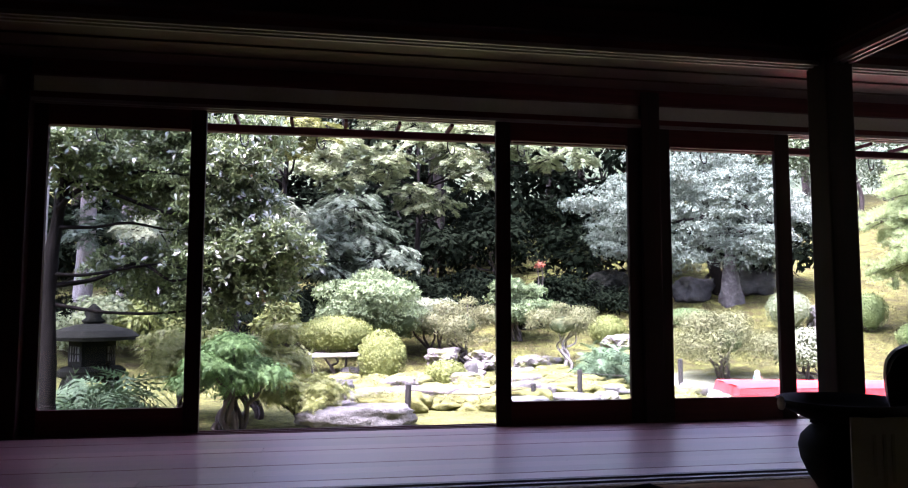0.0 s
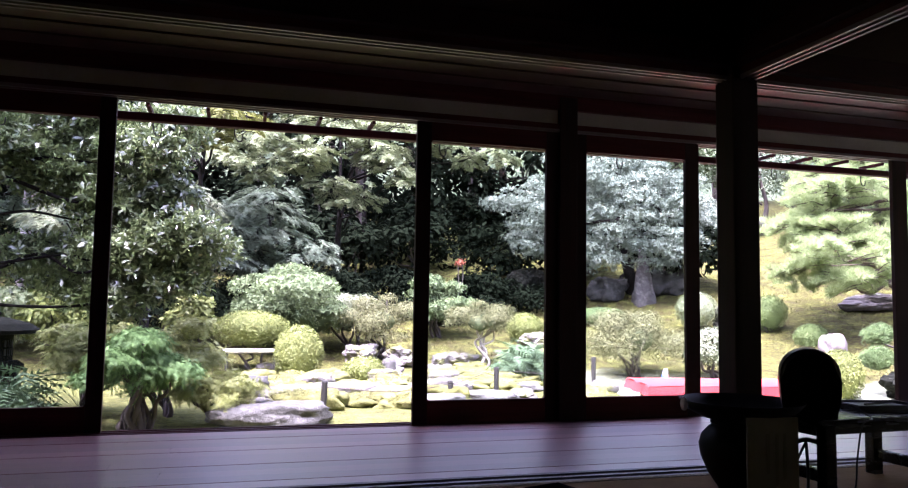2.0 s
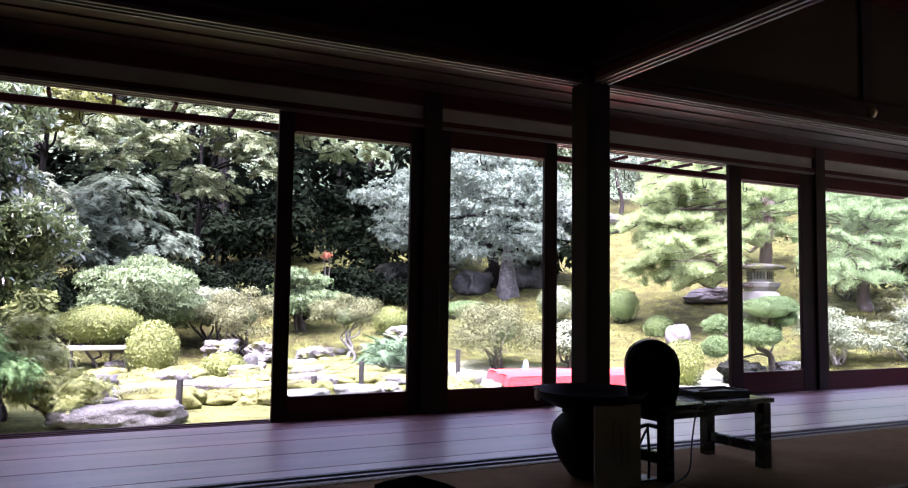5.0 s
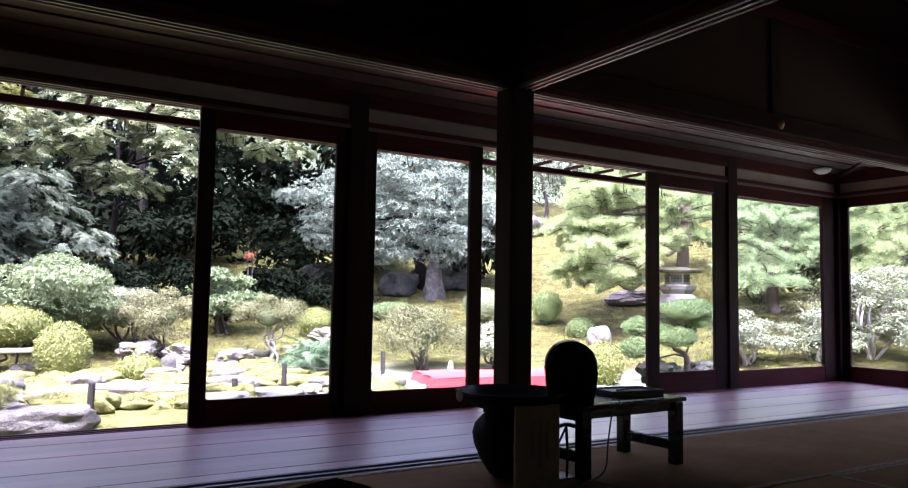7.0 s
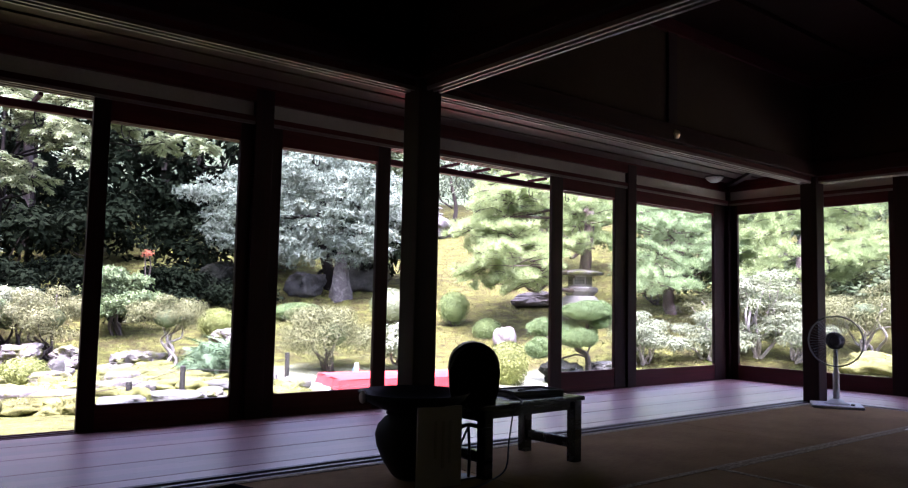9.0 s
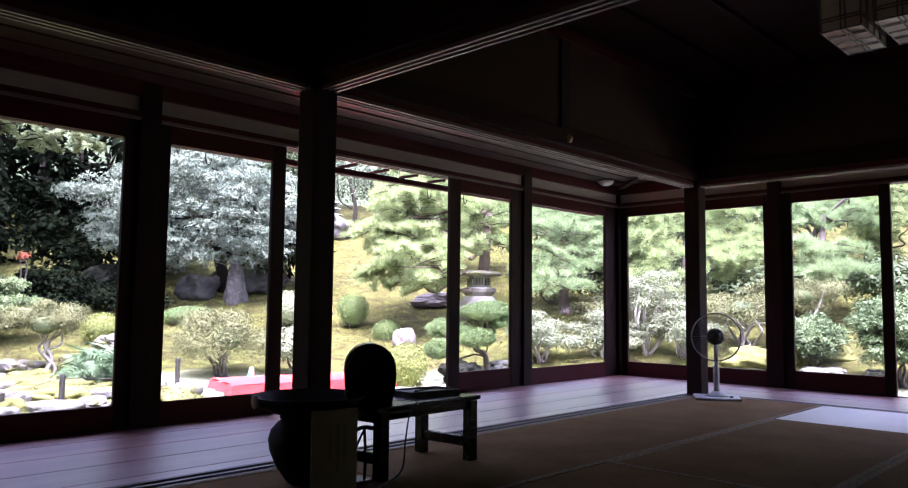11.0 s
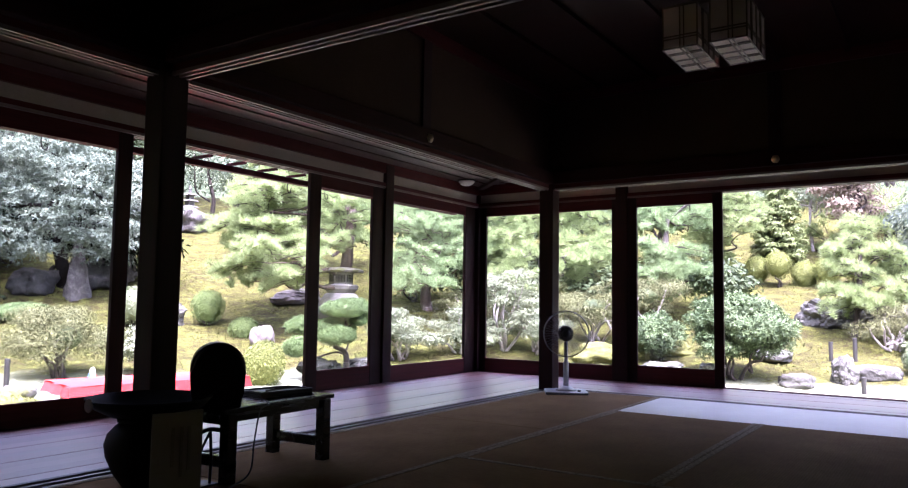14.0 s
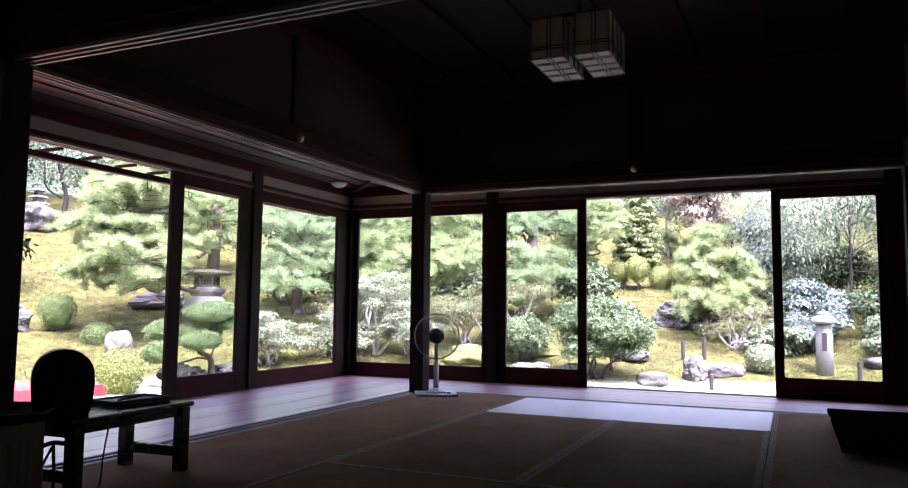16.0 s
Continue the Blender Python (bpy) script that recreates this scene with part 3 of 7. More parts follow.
def sprays(tree, rng, pads, leaf, bark, size, shape, per, droop=0.12, face=0.55, wild=0.3, rough=0.16, name="needles", tilt=0.16):
    """Layers of foliage on branchlets that spread from each pad's middle. pads: rows of centre, radius, thickness in the tree's frame."""
    c, ahead = [], []
    twigs = bmesh.new()
    for px, py, pz, r, t in pads:
        n = int(8 + 13 * r)
        lean = rng.normal(size=2) * tilt
        for k in range(n):
            a = 2.399 * k + rng.uniform(-0.4, 0.4)
            d = np.array((math.cos(a), math.sin(a), 0.0))
            d[2] = lean @ d[:2] + rng.uniform(-0.22, 0.12)
            q = r * rng.uniform(0.0, 0.5)
            start = np.array((px, py, pz)) + d * q + np.array((0, 0, rng.uniform(-0.5, 0.5) * t))
            reach = r * rng.uniform(0.4, 0.95)
            m = max(4, int(per * reach * (0.6 + 0.4 * r)))
            u = rng.uniform(0.08, 1.0, m) ** 0.8
            side = np.array((-d[1], d[0], 0.0))
            pos = start + u[:, None] * reach * d + side * (rng.normal(size=m) * rough * reach * (1.25 - u))[:, None]
            pos[:, 2] += -droop * reach * u * u + rng.uniform(-0.02, 0.05, m)
            c.append(pos)
            ahead.append(np.tile(d, (m, 1)) + side * rng.normal(size=m)[:, None] * 0.6)
            tip = start + d * reach * 0.85 - np.array((0, 0, droop * reach * 0.7 + 0.02))
            tube([start - np.array((0, 0, 0.02)), (start + tip) / 2 + np.array((0, 0, 0.01)), tip], 0.011, 0.004, 4, bm=twigs, steps=1)
    c, ahead = np.vstack(c), np.vstack(ahead)
    m = len(c)
    nrm = np.array((0, 0, 1.0)) + face * ahead + rng.normal(size=(m, 3)) * wild
    nrm /= np.linalg.norm(nrm, axis=1)[:, None]
    tan = ahead + rng.normal(size=(m, 3)) * 0.5
    tan -= nrm * (tan * nrm).sum(1)[:, None]
    tan /= np.linalg.norm(tan, axis=1)[:, None] + 1e-9
    tagged(part("branchwork", twigs, bark, tree), "thin bare twigs inside the foliage", kind="stuff")
    return scatter(name, tree, leaf, c, nrm, tan, size * rng.uniform(0.65, 1.3, m), shape)


def core(parent, mat, clumps, shrink=0.8, name="inner_fill"):
    """The dense inside of a clipped shrub."""
    bm = bmesh.new()
    for row in clumps:
        g = bmesh.ops.create_icosphere(bm, subdivisions=2, radius=1.0, matrix=Matrix.LocRotScale(row[:3], None, [shrink * k for k in row[3:]]))
        for v in g["verts"]:
            v.co += Vector((1, 1, 1)) * 0.05 * noise.noise(v.co * 5)
    return part(name, bm, mat, parent, smooth=True)


def limb(parent, points, r0, r1, mat=None, name="limb", sides=7):
    return part(name, tube(points, r0, r1, sides, 0.25), mat or BARK, parent, smooth=True)


def bent(rng, a, b, sway=0.12, n=4):
    """Points of a limb that wanders from a to b."""
    a, b = Vector(a), Vector(b)
    span = (b - a).length
    return [a.lerp(b, k / n) + (Vector(rng.normal(size=3)) * sway * span * math.sin(math.pi * k / n)) for k in range(n + 1)]


def stone(name, x, y, size, label, mat=None, turn=0.0, seed=0, sink=0.15, rough=0.3, sharp=1.0, taper=0.0, smooth=True, lift=0.0):
    """A boulder: a cracked, flat-footed mass sunk a little into the ground."""
    bm = bmesh.new()
    bmesh.ops.create_icosphere(bm, subdivisions=4 if max(size) > 0.4 else 3, radius=1.0)
    off = Vector((seed * 3.7, seed * 1.9, seed * 5.3))
    for v in bm.verts:
        p = v.co.copy()
        k = 1 + rough * noise.noise(p * 1.1 + off) * 1.5 + rough * 0.5 * noise.noise(p * 2.7 + off) + rough * 0.42 * noise.noise(p * 7 + off) + rough * 0.22 * noise.noise(p * 15 - off)
        k -= rough * sharp * (0.55 * abs(noise.noise(p * 1.7 - off)) + 0.35 * abs(noise.noise(p * 4.1 + off)))
        thin = 1 - taper * (0.5 + 0.5 * p.z)
        boxy = 1 / max(0.72, max(abs(p.x), abs(p.y), abs(p.z)))     # between a ball and a block
        v.co = Vector((p.x * thin * size[0] / 2, p.y * thin * size[1] / 2, p.z * size[2] / 2)) * k * (0.5 + 0.5 * boxy)
        v.co.z += size[2] * (0.5 - sink)
    ob = part(name, bm, mat or STONE, None, smooth=smooth)
    ob.matrix_basis = pose(x, y, gz(x, y) + lift, 0, 0, turn)
    return tagged(ob, label, "rock")


# ---- the house: levels and lines ----
YA, XB = 4.21, 6.83            # planes of the two glazed fronts
YI, XI, XC = 2.79, 5.73, 1.92  # inner pillar lines: veranda edge, second veranda edge, line between the rooms
KAMOI, INNER = 1.76, 1.708     # undersides of the outer and the inner door heads
EAVE_CEIL, ROOM_CEIL = 2.07, 2.55
F = 0.014                      # top of the mats and boards
WEST, SOUTH = -4.2, -4.6


def grooved(name, axis, lo, hi, at, z, width, height, mat, label, under=True, grooves=2, deep=0.018):
    """A door head or sill: a dark beam with ridges between its sliding grooves, pale where light is painted in."""
    ridge = width / (2.6 * grooves + 1)
    base = (z + deep, z + height) if under else (z - height, z - deep)
    ridges = (z, z + deep) if under else (z - deep, z)

    def bar(a, b, z0, z1):
        return boxed(*((lo, hi, at + a, at + b) if axis == "x" else (at + a, at + b, lo, hi)), z0, z1)
    beam = structure(name, bar(-width / 2, width / 2, *base), WOOD_X if axis == "x" else WOOD_Y, label)
    for k in range(grooves + 1):
        a = -width / 2 + 2.6 * k * ridge
        part("groove_ridge", bar(a, a + ridge, *ridges), RIDGE_WOOD if mat in (OLD_WOOD_X, OLD_WOOD_Y) else mat, beam, "ridge between the sliding grooves")
    return beam


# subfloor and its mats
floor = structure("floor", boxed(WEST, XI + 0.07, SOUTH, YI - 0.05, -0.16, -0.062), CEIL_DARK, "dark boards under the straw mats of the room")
grooved("threshold_1", "x", WEST, XI + 0.13, YI + 0.035, F, 0.15, 0.1, OLD_WOOD_X, "worn grooved timber sill between mats and veranda", False)
grooved("threshold_2", "y", SOUTH, YI - 0.045, XI + 0.09, F, 0.11, 0.1, OLD_WOOD_Y, "worn grooved timber sill along the second veranda", False)

# inner heads, with the pale ridges of their grooves underneath
grooved("inner_lintel_1", "x", WEST, XI + 0.05, YI + 0.016, INNER, 0.084, 0.05, OLD_WOOD_X, "dark door head with pale grooved underside")
grooved("inner_lintel_2", "y", SOUTH, YI - 0.03, XC + 0.016, INNER, 0.084, 0.05, OLD_WOOD_Y, "dark door head between the two rooms")
grooved("inner_lintel_3", "y", SOUTH, YI - 0.03, XI + 0.016, INNER, 0.084, 0.05, OLD_WOOD_Y, "dark door head along the second veranda")
grooved("inner_lintel_4", "x", XC + 0.06, XI - 0.06, -0.91, INNER, 0.115, 0.05, OLD_WOOD_X, "dark door head at the far side of the mat room")
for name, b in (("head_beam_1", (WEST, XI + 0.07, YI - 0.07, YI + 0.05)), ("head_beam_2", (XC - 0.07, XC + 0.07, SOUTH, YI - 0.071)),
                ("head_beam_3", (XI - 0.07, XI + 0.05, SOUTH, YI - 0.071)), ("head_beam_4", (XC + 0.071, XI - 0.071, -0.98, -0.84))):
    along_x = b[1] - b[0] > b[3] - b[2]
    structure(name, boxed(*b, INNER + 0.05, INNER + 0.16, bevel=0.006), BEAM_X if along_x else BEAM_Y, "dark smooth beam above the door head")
for name, b in (("wall_upper_1", (WEST, XI, YI - 0.035, YI + 0.035)), ("wall_upper_2", (XC - 0.035, XC + 0.035, SOUTH, YI - 0.036)),
                ("wall_upper_3", (XI - 0.035, XI + 0.035, SOUTH, YI - 0.036)), ("wall_upper_4", (XC + 0.036, XI - 0.036, -0.945, -0.875))):
    structure(name, boxed(*b, INNER + 0.16, ROOM_CEIL), DARK_PLASTER, "dark earth plaster above the door heads")
# short struts in the upper walls, and the wall plate under the ceiling
for i, b in enumerate(((3.79, 3.88, YI - 0.05, YI - 0.035), (XI - 0.05, XI - 0.035, 0.9, 0.99), (0.0, 0.09, YI - 0.05, YI - 0.035))):
    structure("strut_%d" % (i + 1), boxed(*b, INNER + 0.16, ROOM_CEIL), WOOD_Z, "dark upright strut in the plaster")
for i, b in enumerate(((XC + 0.07, XI - 0.07, YI - 0.06, YI - 0.036), (XI - 0.06, XI - 0.036, -0.84, YI - 0.07))):
    structure("ceiling_trim_%d" % (i + 1), boxed(*b, ROOM_CEIL - 0.09, ROOM_CEIL - 0.003), WOOD_X if i == 0 else WOOD_Y, "dark trim under the ceiling")


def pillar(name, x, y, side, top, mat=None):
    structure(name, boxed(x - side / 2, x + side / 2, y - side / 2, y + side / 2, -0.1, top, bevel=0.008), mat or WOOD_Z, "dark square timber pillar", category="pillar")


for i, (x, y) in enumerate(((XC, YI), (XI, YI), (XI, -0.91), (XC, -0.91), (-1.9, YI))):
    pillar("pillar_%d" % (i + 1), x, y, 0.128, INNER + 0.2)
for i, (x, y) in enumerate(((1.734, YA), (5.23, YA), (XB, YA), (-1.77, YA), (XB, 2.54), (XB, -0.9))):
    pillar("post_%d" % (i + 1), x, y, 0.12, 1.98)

# outer fronts: sill, door head, plaster band, beam
grooved("sill_1", "x", WEST, XB - 0.06, YA, F + 0.003, 0.13, 0.1, WOOD_X, "dark sill with door grooves", False)
grooved("sill_2", "y", SOUTH, YA - 0.065, XB, F + 0.003, 0.13, 0.1, WOOD_Y, "dark sill with door grooves", False)
grooved("door_head_1", "x", WEST, XB - 0.06, YA, KAMOI, 0.11, 0.05, OLD_WOOD_X, "outer door head with grooves")
grooved("door_head_2", "y", SOUTH, YA - 0.06, XB, KAMOI, 0.11, 0.05, OLD_WOOD_Y, "outer door head with grooves")
structure("plaster_band_1", boxed(WEST, XB - 0.03, YA - 0.025, YA + 0.025, KAMOI + 0.05, 1.905), PLASTER, "band of aged white plaster over the doors")
structure("plaster_band_2", boxed(XB - 0.025, XB + 0.025, SOUTH, YA - 0.03, KAMOI + 0.05, 1.905), PLASTER, "band of aged white plaster over the doors")
structure("eave_beam_1", boxed(WEST, XB + 0.06, YA - 0.055, YA + 0.055, 1.9, 2.04, bevel=0.004), WOOD_X, "dark beam over the plaster band")
structure("eave_beam_2", boxed(XB - 0.055, XB + 0.055, SOUTH, YA - 0.056, 1.9, 2.04, bevel=0.004), WOOD_Y, "dark beam over the plaster band")

# veranda ceilings: lapped boards that step down towards the eaves, in one mesh each
DROP = 0.085
bm = bmesh.new()
for k in range(8):
    z = EAVE_CEIL - DROP * (k + 0.5) / 8
    box(bm, WEST, XB - 0.045, YI + 0.05 + k * 0.1645, YI + 0.05 + k * 0.1645 + 0.175, z, z + 0.012)
structure("ceiling_veranda_1", bm, CEIL_WOOD, "brown lapped board ceiling of the veranda")
bm = bmesh.new()
for k in range(6):
    z = EAVE_CEIL - DROP * (k + 0.5) / 6
    box(bm, XI + 0.05 + k * 0.165, XI + 0.05 + k * 0.165 + 0.175, SOUTH, YI + 0.048, z, z + 0.012)
structure("ceiling_veranda_2", bm, CEIL_WOOD, "brown lapped board ceiling of the second veranda")
bm = bmesh.new()
box(bm, -0.03, 0.03, -0.95, 0.95, -0.03, 0.0)
hip = structure("ceiling_hip", bm, CEIL_WOOD, "diagonal batten at the corner of the veranda ceiling")
hip.matrix_basis = pose((XI + XB) / 2, (YI + YA) / 2, EAVE_CEIL - DROP / 2, -3, 0, -38)
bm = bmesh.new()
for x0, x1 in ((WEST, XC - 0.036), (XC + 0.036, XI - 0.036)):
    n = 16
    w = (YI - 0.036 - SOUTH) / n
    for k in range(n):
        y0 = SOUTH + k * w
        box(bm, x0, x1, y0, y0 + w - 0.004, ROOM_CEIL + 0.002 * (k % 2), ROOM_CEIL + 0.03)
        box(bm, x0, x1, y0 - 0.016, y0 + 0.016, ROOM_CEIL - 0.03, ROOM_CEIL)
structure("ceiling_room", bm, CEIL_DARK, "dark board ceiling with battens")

# plain walls that close the house, and its roof
structure("wall_west", boxed(WEST - 0.1, WEST, SOUTH, YA + 0.05, -0.45, 2.8), DARK_PLASTER, "dark plaster wall")
structure("wall_south", boxed(WEST, XB + 0.05, SOUTH - 0.1, SOUTH, -0.45, 2.8), DARK_PLASTER, "dark plaster wall")
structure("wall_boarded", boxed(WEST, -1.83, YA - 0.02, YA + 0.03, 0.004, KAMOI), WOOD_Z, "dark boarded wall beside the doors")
structure("foundation_1", boxed(WEST, XB + 0.06, YA - 0.03, YA + 0.03, -0.6, -0.096), DARK_PLASTER, "dark plinth under the veranda")
structure("foundation_2", boxed(XB - 0.03, XB + 0.03, SOUTH, YA - 0.03, -0.6, -0.096), DARK_PLASTER, "dark plinth under the veranda")
# the roof stays out of view; its eaves are added to shade the veranda
bm = bmesh.new()
ridge = [bm.verts.new(p) for p in ((-1.0, -0.3, 5.0), (3.4, -0.3, 5.0))]
rim = [bm.verts.new(p) for p in ((WEST - 0.95, SOUTH - 0.95, 2.55), (XB + 0.95, SOUTH - 0.95, 2.55), (XB + 0.95, YA + 0.95, 2.55), (WEST - 0.95, YA + 0.95, 2.55))]
for f in ((rim[0], rim[1], ridge[1], ridge[0]), (rim[1], rim[2], ridge[1]), (rim[2], rim[3], ridge[0], ridge[1]), (rim[3], rim[0], ridge[0])):
    bm.faces.new(f)
bmesh.ops.solidify(bm, geom=bm.faces[:], thickness=-0.12)
structure("roof", bm, ROOF_TILE, "unseen hipped roof with deep eaves, added to shade the veranda")

# pole under the eaves with its brackets and blind hooks
def eave_pole(name, axis, lo, hi, at, wall, marks):
    pole = thing(name, "dark reddish pole carried on brackets under the eaves", "eave pole", (0, 0, 0), kind="structure")
    args = lambda a, b, c, d: (a, b, c, d) if axis == "x" else (c, d, a, b)
    part("pole", boxed(*args(lo, hi, at - 0.03, at + 0.03), 1.795, 1.845, bevel=0.008), WOOD_X if axis == "x" else WOOD_Y, pole)
    for m in marks:
        part("bracket", boxed(*args(m - 0.01, m + 0.01, max(wall + 0.01, at - 0.2), at + 0.035), 1.845, 1.868), WOOD_Y if axis == "x" else WOOD_X, pole)
    return pole


pole = eave_pole("eave_pole", "x", WEST, XB + 0.6, 4.9, YA + 0.056, [-2.1 + 0.34 * k for k in range(27)])
for k in range(11):
    x = -1.6 + 0.68 * k + (0.19 if k % 2 else 0)
    bm = tube([(x, 4.93, 1.80), (x, 4.935, 1.76), (x + 0.02, 4.94, 1.72), (x + 0.045, 4.94, 1.725), (x + 0.05, 4.94, 1.765)], 0.0045, 0.0045, 6)
    part("blind_hook", bm, IRON, pole, "black iron hook", smooth=True)
eave_pole("eave_pole", "y", -4.0, 4.2, 7.95, XB + 0.056, [-3.8 + 0.34 * k for k in range(23)]).matrix_basis = pose(0, 0, 0.17)


# sliding glazed doors and fixed windows
def glazed(name, axis, lo, hi, g0, g1, at, label, b0=0.148, b1=1.652, top=KAMOI + 0.012):
    """lo..hi along the wall, the pane from g0 to g1; one timber leaf with a single pane."""
    leaf = thing(name, label, "glass door", kind="structure")
    across = lambda a, b, z0, z1, t: boxed(*((a, b, at - t, at + t) if axis == "x" else (at - t, at + t, a, b)), z0, z1, bevel=0.003)
    flat = WOOD_X if axis == "x" else WOOD_Y
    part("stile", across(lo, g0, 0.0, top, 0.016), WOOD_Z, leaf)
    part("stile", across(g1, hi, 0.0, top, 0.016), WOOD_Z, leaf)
    part("top_rail", across(g0, g1, b1, top, 0.014), flat, leaf)
    part("bottom_rail", across(g0, g1, 0.0, b0, 0.014), flat, leaf)
    bm = bmesh.new()
    for u, s in ((g0, 1), (g1, -1)):          # rounded inner corners
        for w, q in ((b0, 1), (b1, -1)):
            pts = [(u, w)] + [(u + s * 0.018 * (1 - math.sin(a)), w + q * 0.018 * (1 - math.cos(a))) for a in (0, 0.4, 0.8, 1.2, math.pi / 2)]
            for d0, d1 in ((-0.012, 0.012),):
                lo_r = [bm.verts.new((p, at + d0, z) if axis == "x" else (at + d0, p, z)) for p, z in pts]
                hi_r = [bm.verts.new((p, at + d1, z) if axis == "x" else (at + d1, p, z)) for p, z in pts]
                bm.faces.new(lo_r)
                bm.faces.new(hi_r[::-1])
                for k in range(len(pts)):
                    bm.faces.new((lo_r[k], lo_r[(k + 1) % len(pts)], hi_r[(k + 1) % len(pts)], hi_r[k]))
    part("corner_fillet", bm, flat, leaf)
    pane = part("glass_pane", across(g0 - 0.004, g1 + 0.004, b0 - 0.004, b1 + 0.004, 0.002), GLASS, leaf)
    pane.visible_shadow = False
    return leaf


SLID, FIXED = "dark red timber sliding door with one large clear pane, pushed open", "dark red timber frame with a wide fixed pane"
glazed("door_1", "x", -1.72, -0.835, -1.64, -0.915, YA + 0.022, SLID)
glazed("door_2", "x", 0.786, 1.674, 0.872, 1.597, YA - 0.022, SLID)
glazed("door_3", "x", 1.794, 2.662, 1.864, 2.565, YA - 0.022, SLID)
glazed("door_4", "x", 4.235, 5.17, 4.36, 5.02, YA - 0.022, SLID, 0.175, 1.66)
glazed("window_1", "x", 5.29, 6.77, 5.344, 6.58, YA, FIXED, 0.155, 1.665)
glazed("window_2", "y", 2.60, 4.15, 2.655, 4.083, XB, FIXED, 0.155, 1.668)
glazed("door_5", "y", 1.602, 2.48, 1.687, 2.397, XB - 0.022, SLID, 0.172, 1.668)
glazed("door_6", "y", -0.84, 0.005, -0.777, -0.068, XB - 0.022, SLID, 0.18, 1.675)
glazed("window_3", "y", -2.5, -0.96, -2.43, -1.02, XB, FIXED, 0.18, 1.668)
structure("wall_boarded_2", boxed(XB - 0.02, XB + 0.03, SOUTH, -2.5, 0.004, KAMOI), WOOD_Z, "dark boarded wall beside the window")


# ---- things in the room ----
def round_black_speaker(x, y, z, turn):
    """A squat box with an arched top, as deep as a hand."""
    sp = thing("loudspeaker", "black round-topped loudspeaker standing on the low table", "loudspeaker", (x, y, z), turn=turn)
    bm = bmesh.new()
    outline = [(-0.09, 0.0), (-0.1, 0.05), (-0.106, 0.13)]
    outline += [(-0.106 * math.cos(a), 0.135 + 0.115 * math.sin(a) ** 0.85) for a in [math.pi * k / 14 for k in range(1, 14)]]
    outline += [(0.106, 0.13), (0.1, 0.05), (0.09, 0.0)]
    front = [bm.verts.new((px, -0.075, pz)) for px, pz in outline]
    back = [bm.verts.new((px, 0.075, pz)) for px, pz in outline]
    bm.faces.new(front)
    bm.faces.new(back[::-1])
    for k in range(len(outline)):
        j = (k + 1) % len(outline)
        bm.faces.new((front[j], front[k], back[k], back[j]))
    bmesh.ops.bevel(bm, geom=[e for e in bm.edges if abs(e.verts[0].co.y - e.verts[1].co.y) < 1e-5], offset=0.014, segments=3, affect="EDGES")
    part("case", bm, BLACK, sp, smooth=False)
    bm = bmesh.new()
    bmesh.ops.create_circle(bm, cap_ends=True, segments=28, radius=0.078, matrix=pose(0, 0.079, 0.14, 90))
    part("grille", bm, IRON, sp)
    return sp


def low_table():
    tb = thing("low_table", "low dark wooden table with two plank-rail trestles", "table", (2.164, 2.432, F), turn=3)
    part("tabletop", boxed(-0.325, 0.33, -0.175, 0.18, 0.272, 0.292, bevel=0.004), LACQUER, tb)
    part("apron", boxed(-0.257, 0.257, -0.16, -0.142, 0.235, 0.272), LACQUER, tb)
    part("apron", boxed(-0.257, 0.257, 0.142, 0.16, 0.235, 0.272), LACQUER, tb)
    for sx in (-0.281, 0.281):
        for sy in (-0.152, 0.152):
            part("leg", boxed(sx - 0.024, sx + 0.024, sy - 0.024, sy + 0.024, 0.0, 0.272, bevel=0.004), LACQUER, tb)
        part("side_rail", boxed(sx - 0.012, sx + 0.012, -0.128, 0.128, 0.06, 0.105, bevel=0.003), LACQUER, tb)
        part("top_rail", boxed(sx - 0.014, sx + 0.014, -0.128, 0.128, 0.225, 0.272), LACQUER, tb)
    return tb


low_table()
round_black_speaker(1.925, 2.385, F + 0.292, -36)

tray = thing("document_tray", "flat black tray with papers and a pen on the low table", "tray", (2.31, 2.45, F + 0.292), turn=-8)
part("base", boxed(-0.14, 0.14, -0.085, 0.085, 0.0, 0.012, bevel=0.003), BLACK, tray)
for b in ((-0.14, 0.14, -0.085, -0.077), (-0.14, 0.14, 0.077, 0.085), (-0.14, -0.132, -0.077, 0.077), (0.132, 0.14, -0.077, 0.077)):
    part("rim", boxed(*b, 0.012, 0.026), BLACK, tray)
part("folder", boxed(-0.12, 0.1, -0.07, 0.06, 0.0125, 0.02, bevel=0.002), BLACK, tray)
part("pen", tube([(-0.09, -0.05, 0.026), (0.1, 0.03, 0.026)], 0.005, 0.005, 6), IRON, tray)

